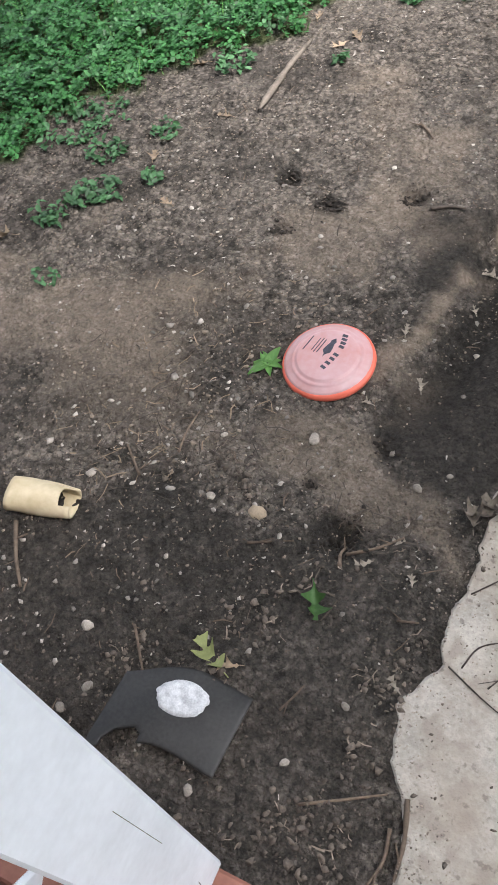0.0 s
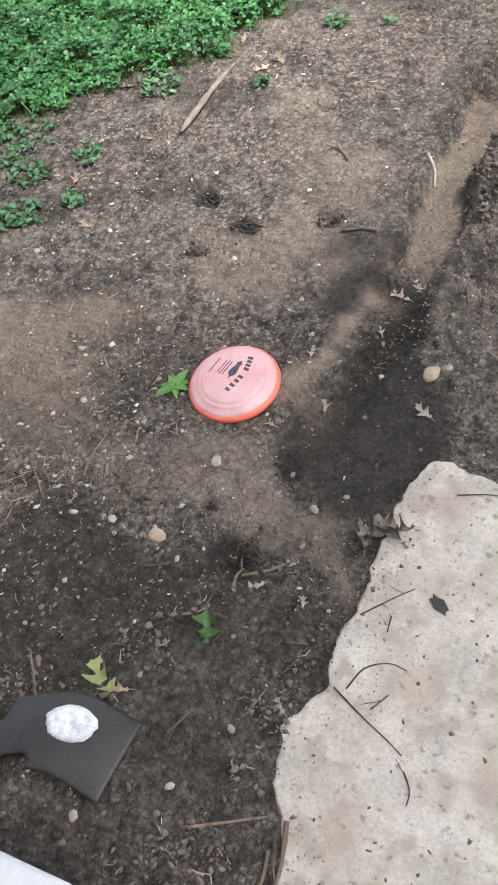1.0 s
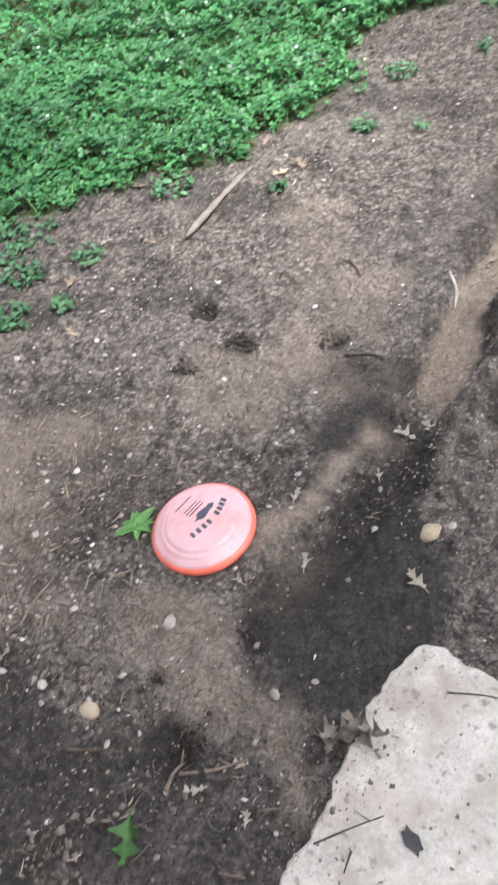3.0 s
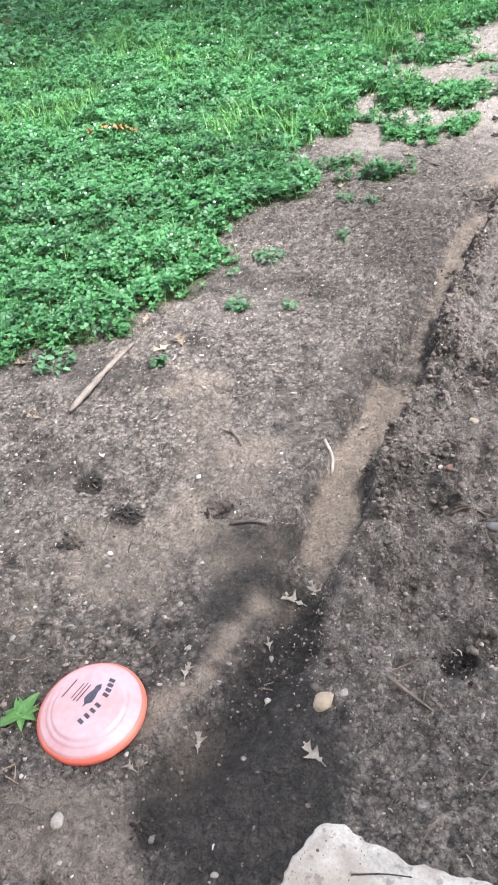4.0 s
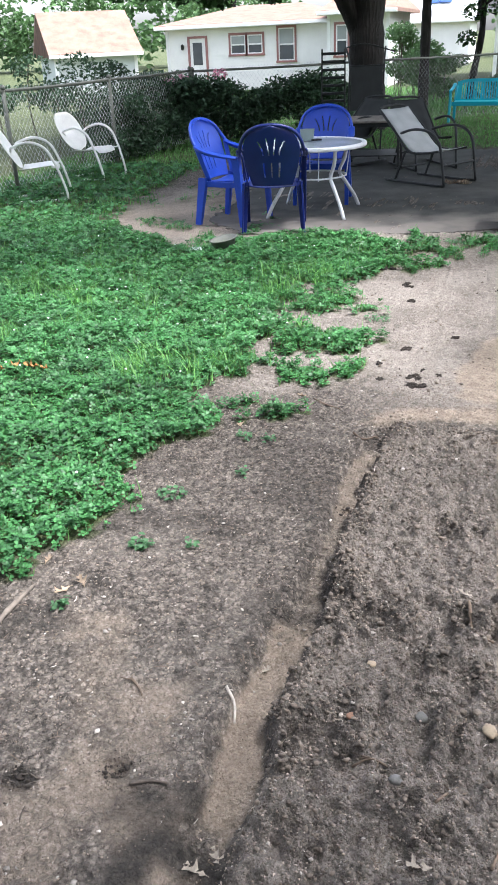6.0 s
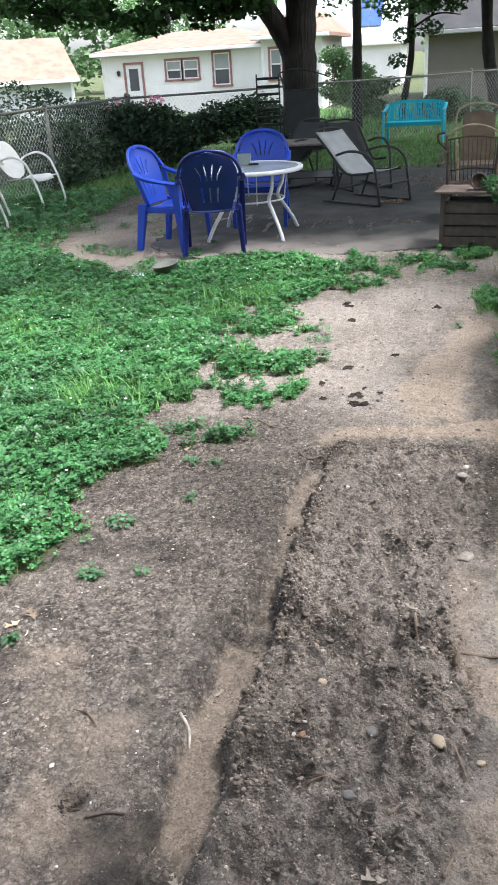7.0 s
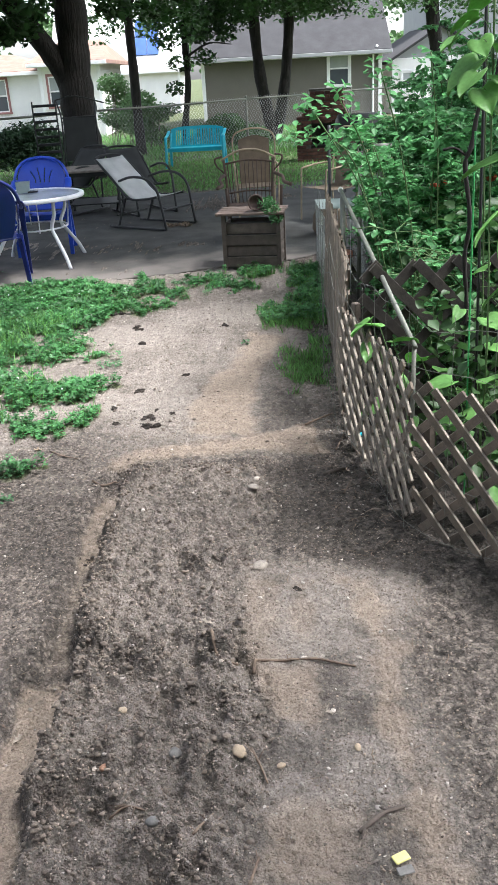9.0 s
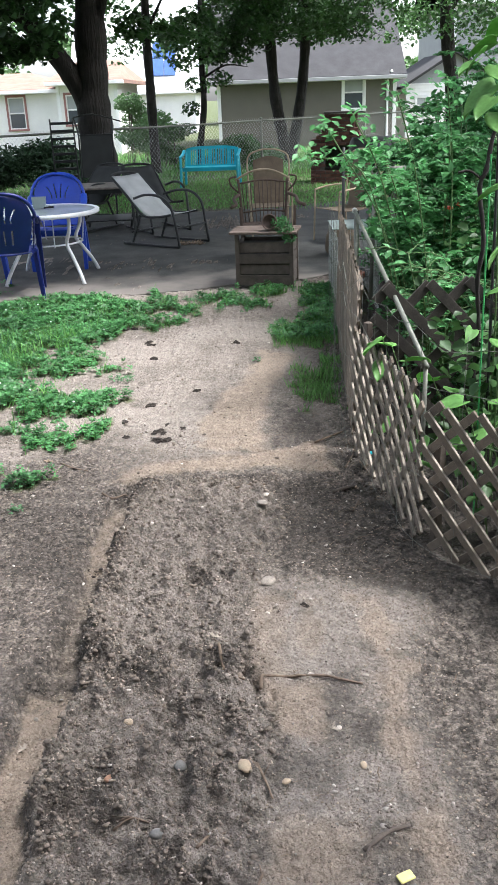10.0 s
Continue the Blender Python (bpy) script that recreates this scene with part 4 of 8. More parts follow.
# ---- plastic armchairs ----
def armchair(mat, label):
    chair = thing("plastic_chair", label, "chair", "chairs round the table")
    # seat, faces +y; the back stands at -y
    def seat_at(u, v):
        x, y = (u - 0.5) * (0.50 - 0.04 * (1 - v)), -0.21 + 0.44 * v
        return (x, y, 0.425 - 0.02 * math.cos((u - 0.5) * 3) + 0.015 * v - (0.03 * max(0, v - 0.85) / 0.15))
    part("seat", shell(Geo(), seat_at, 12, 12, lambda u, v: not (0.35 < v < 0.6 and abs((u * 7) % 1 - 0.5) < 0.12 and 0.2 < u < 0.8), 0.008), mat, chair, smooth=True)
    def back_at(u, v):
        s = (u - 0.5) * 2
        wide = 0.190 + 0.075 * math.sin(min(1, v / 0.66) * math.pi / 2)
        if v > 0.58:
            wide *= math.sqrt(max(0.0, 1 - ((v - 0.58) / 0.42) ** 2.2)) * 0.985 + 0.015
        return (wide * s, -0.19 - 0.19 * v - 0.045 * (1 - s * s), 0.43 + 0.55 * v)
    def solid(u, v):
        s = u - 0.5
        if 0.14 < v < 0.40 and any(abs(s - c) < 0.0115 for c in (-0.15, 0.0, 0.15)):
            return False
        if 0.52 < v < 0.80:
            k = (v - 0.52) / 0.28
            for c, lean in ((-0.14, -0.16), (-0.045, -0.05), (0.045, 0.05), (0.14, 0.16)):
                end = 0.82 if abs(c) > 0.1 else 1.0
                if k < end and abs(s - c - lean * k * k) < 0.0115:
                    return False
        return True
    part("backrest", shell(Geo(), back_at, 90, 56, solid, 0.009), mat, chair, smooth=True)
    # the hoop over the back runs down into both arms
    half = [(0.278, 0.20, 0.655), (0.298, 0.02, 0.672), (0.303, -0.15, 0.695), (0.298, -0.25, 0.745), (0.282, -0.305, 0.82), (0.235, -0.35, 0.905), (0.14, -0.39, 0.965)]
    hoop = [(-x, y, z) for x, y, z in half] + [(0, -0.405, 0.985)] + half[::-1]
    part("back_rim", Geo().tube(arc(hoop, 3), 0.017, 8), mat, chair, smooth=True)
    for s in (-1, 1):
        part("armrest", shell(Geo(), lambda u, v: (s * (0.292 + 0.012 * math.sin(v * 3.1)) + (u - 0.5) * 0.07, -0.27 + 0.47 * v, 0.695 - 0.03 * v * v - 0.014 * (2 * u - 1) ** 2 + 0.07 * (1 - v) ** 3), 6, 12, None, 0.018), mat, chair, smooth=True)
        part("side_web", shell(Geo(), lambda u, v: (s * (0.285 - 0.045 * v), -0.285 + 0.05 * u + 0.10 * v, 0.74 - 0.31 * v), 3, 6, None, 0.012), mat, chair, smooth=True)
        # legs: angled sections, the front ones run up into the arms
        for y0, y1, top, w in ((0.185, 0.235, 0.672, 0.085), (-0.215, -0.285, 0.46, 0.09)):
            g = Geo()
            for lo, hi in ((0.0, 1.0),):
                a, b = Vector((s * 0.282, y1, 0)), Vector((s * (0.284 if y0 > 0 else 0.25), y0, top))
                k = len(g.v)
                rows = 6
                for r in range(rows + 1):
                    t = r / rows
                    p = a.lerp(b, t)
                    h = w * (0.55 + 0.25 * t)
                    for dx, dy in ((-h * s * 0.2 + h * s, -h), (-h * s * 0.2 + h * s, h), (-h * s * 0.6, h), (-h * s * 0.6, h * 0.5), (h * s * 0.4, h * 0.5), (h * s * 0.4, -h)):
                        g.v.append((p.x + dx * 0.6, p.y + dy * 0.6, p.z))
                for r in range(rows):
                    q = k + r * 6
                    g.f += [(q + i, q + (i + 1) % 6, q + 6 + (i + 1) % 6, q + 6 + i) for i in range(6)]
                g.f += [tuple(k + i for i in reversed(range(6))), tuple(k + rows * 6 + i for i in range(6))]
            part("leg", g, mat, chair)
        part("side_rail", Geo().box(s * 0.252 - 0.008, s * 0.252 + 0.008, -0.22, 0.2, 0.37, 0.425, None, 0.004), mat, chair)
    part("front_apron", Geo().box(-0.25, 0.25, 0.205, 0.22, 0.37, 0.432, None, 0.004), mat, chair)
    return chair


zp = 0.012
c1 = armchair(M["blue"], "bright blue moulded plastic armchair at the patio table")
c1.matrix_basis = pose(-2.44, 8.88, zp, 0, 0, -102)
# same blue chair, its shade put into the plastic's colour
c2 = armchair(M["shaded_blue"], "blue moulded plastic armchair coloured dark for its shaded slotted back")
c2.matrix_basis = pose(-1.96, 8.62, zp, 0, 0, 12)
copy_thing(c1, pose(-1.78, 10.05, zp, 0, 0, 186))

# ---- round table ----
table = thing("round_table", "white round metal patio table with curved legs", "table", m=pose(-1.74, 9.42, zp) @ Matrix.Diagonal((1, 1, 1.045, 1)))
part("tabletop", Geo().lathe([(0.0, 0.642), (0.497, 0.642), (0.497, 0.667), (0.0, 0.667)], 56), M["table_glass"], table, "pale clouded glass tabletop")
part("rim", Geo().lathe([(0.498, 0.640), (0.535, 0.632), (0.545, 0.640), (0.545, 0.665), (0.535, 0.674), (0.500, 0.6715), (0.498, 0.668), (0.498, 0.640)], 56), M["white_plastic"], table, smooth=True)
for a in (47, 133, 227, 313):
    c, s = math.cos(radians(a)), math.sin(radians(a))
    line = arc([(c * 0.42, s * 0.42, 0.64), (c * 0.40, s * 0.40, 0.50), (c * 0.33, s * 0.33, 0.37), (c * 0.40, s * 0.40, 0.27), (c * 0.52, s * 0.52, 0.12), (c * 0.59, s * 0.59, 0.0)], 5)
    part("leg", Geo().tube(line, 0.019, 8), M["white_plastic"], table, smooth=True)
for a in (20, 110, 200, 290):
    c, s = math.cos(radians(a)), math.sin(radians(a))
    part("brace", Geo().tube([(c * 0.38, s * 0.38, 0.64), (c * 0.34, s * 0.34, 0.34)], 0.006, 6), M["white_plastic"], table)
part("ring", Geo().tube([(0.335 * math.cos(k * math.pi / 14), 0.335 * math.sin(k * math.pi / 14), 0.36) for k in range(28)], 0.009, 6, closed=True), M["white_plastic"], table, smooth=True)
tub = Geo()
shell(tub, lambda u, v: ((0.062 + 0.012 * v) * max(-1, min(1, 1.35 * math.cos(2 * math.pi * u))), (0.062 + 0.012 * v) * max(-1, min(1, 1.35 * math.sin(2 * math.pi * u))), 0.004 + 0.105 * v), 32, 5, None, 0.003)
tub.prism([(0.066 * max(-1, min(1, 1.35 * math.cos(2 * math.pi * u / 24))), 0.066 * max(-1, min(1, 1.35 * math.sin(2 * math.pi * u / 24)))) for u in range(24)], 0.001, 0.006)
solo("plastic_tub", tub, M["frost"], "small square frosted plastic tub on the round table", "tub", m=pose(-1.85, 9.60, zp + 0.703, 0, 0, 12))
bit = Geo().box(-0.055, 0.02, -0.012, 0.012, 0, 0.018, pose(0, 0, 0, 0, 0, 20), 0.004).box(-0.01, 0.06, -0.01, 0.012, 0.003, 0.022, pose(0, 0.01, 0, 0, 0, -25), 0.004)
solo("pruning_shears", bit, M["dark_metal"], "small dark hand tool lying on the round table", "tool", m=pose(-1.74, 9.55, zp + 0.7035))

# ---- white shell-back metal chairs ----
def shell_chair():
    chair = thing("metal_lawn_chair", "white enamelled metal lawn chair with a rounded shell back", "chair", "white chairs by the fence")
    # faces +y
    def back_at(u, v):
        s = 2 * u - 1
        wide = 0.26 * math.sqrt(max(0.0, 1 - (abs(v - 0.52) / 0.52) ** 2.6)) + 0.004
        return (wide * s, -0.17 - 0.27 * v - 0.04 * (1 - s * s) * math.sin(math.pi * v), 0.38 + 0.5 * v)
    part("backrest", shell(Geo(), back_at, 18, 18, None, 0.006), M["white_metal"], chair, smooth=True)
    def seat_at(u, v):
        s = 2 * u - 1
        wide = 0.25 - 0.05 * max(0, v - 0.7) / 0.3
        return (wide * s, -0.18 + 0.45 * v, 0.36 + 0.05 * v + 0.03 * s * s * (1 - 0.5 * v) - 0.06 * max(0, v - 0.88) / 0.12)
    part("seat", shell(Geo(), seat_at, 14, 12, None, 0.006), M["white_metal"], chair, smooth=True)
    for s in (-1, 1):
        line = arc([(s * 0.2, -0.26, 0.60), (s * 0.29, -0.22, 0.655), (s * 0.305, -0.02, 0.70), (s * 0.305, 0.16, 0.62), (s * 0.30, 0.26, 0.42), (s * 0.29, 0.33, 0.2), (s * 0.285, 0.355, 0.05), (s * 0.27, 0.30, 0.013), (s * 0.26, 0.05, 0.013), (s * 0.25, -0.22, 0.013), (s * 0.17, -0.29, 0.013), (0, -0.30, 0.013)], 5)
        part("frame", Geo().tube(line, 0.0155, 8), M["white_metal"], chair, smooth=True)
        part("bracket", Geo().tube([(s * 0.29, 0.27, 0.40), (s * 0.2, 0.2, 0.395)], 0.01, 6), M["white_metal"], chair)
    return chair


def on_ground(x, y, rz=0, lift=0.0):
    return pose(x, y, ground_z(x, y) + lift, 0, 0, rz)


w1 = shell_chair()
w1.matrix_basis = on_ground(-5.36, 10.02, -66)
copy_thing(w1, on_ground(-5.50, 11.8, -98))

# ---- turquoise bench ----
bench = thing("garden_bench", "turquoise moulded plastic garden bench on the grass", "bench", m=pose(-0.46, 19.1, ground_z(-0.46, 19.1), 0, 0, -6))
def bench_back(u, v):
    s = 2 * u - 1
    return (0.56 * s, 0.21 + 0.10 * v, 0.40 + (0.40 - 0.05 * s**4) * v)
part("backrest", shell(Geo(), bench_back, 96, 14, lambda u, v: v > 0.84 or v < 0.1 or u < 0.06 or u > 0.94 or (u * 22) % 1 > 0.42, 0.016), M["turquoise"], bench)
part("seat", shell(Geo(), lambda u, v: ((u - 0.5) * 1.14, -0.22 + 0.44 * v, 0.40 - 0.02 * math.sin(math.pi * v)), 40, 8, lambda u, v: not (0.25 < v < 0.8 and (u * 20) % 1 < 0.2), 0.014), M["turquoise"], bench)
part("apron", Geo().box(-0.57, 0.57, -0.235, -0.215, 0.33, 0.405, None, 0.005), M["turquoise"], bench)
for s in (-1, 1):
    part("armrest", shell(Geo(), lambda u, v: (s * 0.60 + (u - 0.5) * 0.06, -0.24 + 0.52 * v, 0.62 - 0.25 * max(0, 0.12 - v) + 0.10 * v * v), 4, 10, None, 0.02), M["turquoise"], bench, smooth=True)
    part("leg", Geo().tube(arc([(s * 0.61, -0.25, 0), (s * 0.60, -0.23, 0.35), (s * 0.60, -0.22, 0.61)], 3), 0.03, 6), M["turquoise"], bench)
    part("leg", Geo().tube(arc([(s * 0.60, 0.30, 0), (s * 0.58, 0.24, 0.35), (s * 0.56, 0.28, 0.68)], 3), 0.03, 6), M["turquoise"], bench)

# ---- planter box ----
planter = thing("planter_box", "dark brown wooden planter box of horizontal boards", "planter", m=pose(0.235, 8.59, 0.0, 0, 0, -9.5))
for k in range(4):
    part("board", Geo().box(0.02, 0.52, -0.002, 0.018, 0.03 + k * 0.103, 0.03 + k * 0.103 + 0.095, pose(0, 0, 0, -3 if k % 2 else 2, 0, 0), 0.004), M["dark_wood"], planter)
    part("board", Geo().box(0.02, 0.52, 0.38, 0.40, 0.03 + k * 0.103, 0.03 + k * 0.103 + 0.095, None, 0.004), M["dark_wood"], planter)
    for x in (0.0, 0.522):
        part("board", Geo().box(x, x + 0.018, 0.03, 0.37, 0.03 + k * 0.103, 0.03 + k * 0.103 + 0.095, None, 0.004), M["dark_wood"], planter)
for x in (-0.012, 0.512):
    for y in (-0.012, 0.372):
        part("corner_post", Geo().box(x, x + 0.04, y, y + 0.04, 0, 0.515, None, 0.004), M["dark_wood"], planter)
part("liner", Geo().box(0.022, 0.518, 0.022, 0.376, 0.02, 0.40), M["soot"], planter)
for k in range(4):
    part("top_board", Geo().box(-0.06, 0.585, -0.045 + k * 0.115, 0.06 + k * 0.115, 0.517, 0.54, None, 0.004), M["lid_wood"], planter, "worn red-brown lid board")
solo("clay_pot", Geo().lathe([(0.0, 0.0), (0.045, 0.0), (0.066, 0.11), (0.074, 0.112), (0.074, 0.135), (0.062, 0.135), (0.058, 0.10), (0.0, 0.09)], 24), M["dark_clay"], "dark clay flowerpot lying on the planter box", "flowerpot", smooth=True, m=pose(0.54, 8.66, 0.61, 82, 0, 8))

# ---- bent-wood and wire chairs behind the planter ----
rocker = thing("bentwood_chair", "rustic brown bent-wood armchair on the patio", "chair", m=pose(0.55, 10.15, zp, 0, 0, 4))
for s in (-1, 1):
    part("leg", Geo().tube(arc([(s * 0.30, -0.26, 0), (s * 0.29, -0.26, 0.3), (s * 0.30, -0.27, 0.6)], 3), 0.017, 6), M["wicker"], rocker, smooth=True)
    part("leg", Geo().tube(arc([(s * 0.24, 0.26, 0), (s * 0.25, 0.24, 0.4), (s * 0.28, 0.30, 0.84)], 3), 0.017, 6), M["wicker"], rocker, smooth=True)
    part("armrest", Geo().tube(arc([(s * 0.28, 0.28, 0.68), (s * 0.35, 0.05, 0.66), (s * 0.34, -0.22, 0.63), (s * 0.40, -0.33, 0.61)], 4), 0.019, 6), M["wicker"], rocker, smooth=True)
    part("wing", Geo().tube(arc([(s * 0.28, 0.29, 0.70), (s * 0.36, 0.28, 0.78), (s * 0.38, 0.26, 0.86), (s * 0.30, 0.28, 0.88)], 4), 0.011, 6), M["wicker"], rocker, smooth=True)
part("top_rail", Geo().tube(arc([(-0.31, 0.30, 0.84), (-0.15, 0.31, 0.92), (0, 0.32, 0.945), (0.15, 0.31, 0.92), (0.31, 0.30, 0.84)], 4), 0.013, 6), M["tan_metal"], rocker, smooth=True)
part("mid_rail", Geo().tube(arc([(-0.28, 0.29, 0.80), (0, 0.31, 0.83), (0.28, 0.29, 0.80)], 4), 0.011, 6), M["wicker"], rocker, smooth=True)
for k in range(11):
    x = -0.23 + k * 0.046
    part("back_rod", Geo().tube(arc([(x * 0.92, 0.235, 0.37), (x + 0.004 * (-1) ** k, 0.27, 0.58), (x * 1.05, 0.30, 0.80 + 0.03 * math.cos(x * 6))], 3), 0.0055, 5), M["wicker"], rocker, smooth=True)
part("low_rail", Geo().tube(arc([(-0.25, 0.25, 0.48), (0, 0.265, 0.50), (0.25, 0.25, 0.48)], 4), 0.010, 6), M["wicker"], rocker, smooth=True)
for k in range(8):
    y = -0.26 + k * 0.07
    part("seat_slat", Geo().box(-0.27, 0.27, y, y + 0.055, 0.36, 0.374, None, 0.004), M["wicker"], rocker)
part("front_rail", Geo().tube([(-0.29, -0.26, 0.34), (0.29, -0.26, 0.34)], 0.017, 6), M["wicker"], rocker)

wire_chair = thing("metal_frame_chair", "faded tan metal chair with an arched mesh back", "chair", m=pose(0.64, 11.75, zp, 0, 0, 3))
for s in (-1, 1):
    part("leg", Geo().tube([(s * 0.26, -0.25, 0), (s * 0.26, -0.23, 0.62)], 0.012, 6), M["tan_metal"], wire_chair)
    part("leg", Geo().tube([(s * 0.25, 0.27, 0), (s * 0.25, 0.22, 0.4)], 0.012, 6), M["tan_metal"], wire_chair)
    part("armrest", Geo().tube(arc([(s * 0.26, 0.22, 0.66), (s * 0.28, 0, 0.65), (s * 0.26, -0.23, 0.62)], 3), 0.012, 6), M["tan_metal"], wire_chair)
part("back_frame", Geo().tube(arc([(-0.26, 0.22, 0.38), (-0.27, 0.27, 0.7), (-0.265, 0.30, 0.98), (-0.13, 0.31, 1.06), (0, 0.31, 1.075), (0.13, 0.31, 1.06), (0.265, 0.30, 0.98), (0.27, 0.27, 0.7), (0.26, 0.22, 0.38)], 4), 0.012, 6), M["tan_metal"], wire_chair, smooth=True)
part("back_panel", shell(Geo(), lambda u, v: ((u - 0.5) * 0.40, 0.235 + 0.06 * v, 0.40 + (0.54 + 0.05 * math.sin(math.pi * u)) * v), 10, 10, None, 0.004), M["tan_mesh"], wire_chair)
part("seat", shell(Geo(), lambda u, v: ((u - 0.5) * 0.50, -0.24 + 0.46 * v, 0.40 - 0.02 * math.sin(math.pi * v)), 8, 8, None, 0.006), M["tan_mesh"], wire_chair)

# ---- dark sling rockers ----
def sling_chair(fabric, label):
    chair = thing("sling_chair", label, "chair", "dark sling chairs on the patio")
    # faces +y
    for s in (-1, 1):
        part("side_frame", Geo().tube(arc([(s * 0.26, 0.30, 0.40), (s * 0.27, 0.10, 0.37), (s * 0.27, -0.16, 0.38), (s * 0.26, -0.42, 0.61), (s * 0.25, -0.68, 0.83)], 4), 0.016, 6), M["dark_metal"], chair, smooth=True)
        part("armrest", Geo().tube(arc([(s * 0.28, -0.28, 0.58), (s * 0.31, -0.05, 0.635), (s * 0.31, 0.18, 0.62), (s * 0.30, 0.34, 0.5), (s * 0.29, 0.40, 0.25), (s * 0.29, 0.44, 0.02)], 4), 0.017, 6), M["dark_metal"], chair, smooth=True)
        part("runner", Geo().tube(arc([(s * 0.29, 0.44, 0.02), (s * 0.29, 0.1, 0.018), (s * 0.29, -0.25, 0.018), (s * 0.29, -0.5, 0.02)], 3), 0.016, 6), M["dark_metal"], chair, smooth=True)
        part("rear_leg", Geo().tube([(s * 0.28, -0.36, 0.02), (s * 0.27, -0.2, 0.38)], 0.015, 6), M["dark_metal"], chair)
    part("crossbar", Geo().tube([(-0.28, -0.36, 0.16), (0.28, -0.36, 0.16)], 0.013, 6), M["dark_metal"], chair)
    part("crossbar", Geo().tube([(-0.29, 0.40, 0.25), (0.29, 0.40, 0.25)], 0.013, 6), M["dark_metal"], chair)
    part("top_bar", Geo().tube(arc([(-0.25, -0.68, 0.83), (-0.12, -0.72, 0.86), (0.12, -0.72, 0.86), (0.25, -0.68, 0.83)], 4), 0.016, 6), M["dark_metal"], chair, smooth=True)
    spine = arc([(0, 0.29, 0.40), (0, 0.10, 0.36), (0, -0.14, 0.37), (0, -0.41, 0.595), (0, -0.67, 0.825)], 6)
    def sling_at(u, v):
        p = spine[min(len(spine) - 1, round(v * (len(spine) - 1)))]
        return ((u - 0.5) * 0.49, p.y, p.z + 0.012 * (2 * u - 1) ** 2)
    part("sling", shell(Geo(), sling_at, 6, len(spine) - 1, None, 0.004), fabric, chair, smooth=True)
    return chair


s1 = sling_chair(M["mesh_fabric"], "dark metal rocking chair with a pale grey sling seat")
s1.matrix_basis = pose(-0.70, 11.45, zp, 0, 0, -126)
s2 = sling_chair(M["dark_fabric"], "dark metal rocking chair with a dark sling seat")
s2.matrix_basis = pose(-0.95, 12.75, zp, 0, 0, -150)
copy_thing(s2, pose(-2.05, 13.1, zp, 0, 0, 150))

side = thing("patio_table", "dark square metal patio table with a slatted top", "table", m=pose(-1.65, 12.9, zp, 0, 0, 4))
part("tabletop", Geo().box(-0.42, 0.42, -0.42, 0.42, 0.60, 0.63, None, 0.008), M["grey_wood"], side)
part("apron", Geo().box(-0.38, 0.38, -0.38, 0.38, 0.545, 0.60, None, 0.004), M["dark_metal"], side)
for x in (-0.36, 0.36):
    for y in (-0.36, 0.36):
        part("leg", Geo().tube([(x, y, 0), (x * 0.97, y * 0.97, 0.56)], 0.02, 6), M["dark_metal"], side)
part("lower_shelf", Geo().box(-0.34, 0.34, -0.34, 0.34, 0.16, 0.175, None, 0.004), M["dark_metal"], side)
folded = thing("folded_chair", "dark folding chair stored upside down on the table", "chair", m=pose(-2.0, 14.2, 0.65, 8, 0, 20))
part("back_panel", Geo().box(-0.24, 0.24, -0.01, 0.01, 0.0, 0.62, None, 0.004), M["dark_fabric"], folded)
for s in (-1, 1):
    part("frame", Geo().tube(arc([(s * 0.26, 0, -0.64), (s * 0.26, 0, 0.3), (s * 0.26, 0.02, 0.66), (s * 0.30, 0.16, 0.86)], 3), 0.014, 6), M["dark_metal"], folded)
part("crossbar", Geo().tube([(-0.26, 0, 0.63), (0.26, 0, 0.63)], 0.012, 6), M["dark_metal"], folded)
part("crossbar", Geo().tube(arc([(-0.30, 0.16, 0.86), (0, 0.2, 0.90), (0.42, 0.05, 0.80)], 3), 0.011, 6), M["dark_metal"], folded)
rack = thing("folded_lounger", "dark folding lounger standing upright with bare slats", "lounger", m=pose(-2.66, 15.0, 0.0, 6, 0, 12))
for s in (-1, 1):
    part("frame", Geo().tube([(s * 0.19, 0.0, 0.015), (s * 0.18, 0.0, 1.52)], 0.014, 6), M["dark_metal"], rack)
for k in range(11):
    part("slat", Geo().box(-0.18, 0.18, -0.012, 0.012, 0.25 + k * 0.118, 0.29 + k * 0.118, None, 0.004), M["dark_metal"], rack)

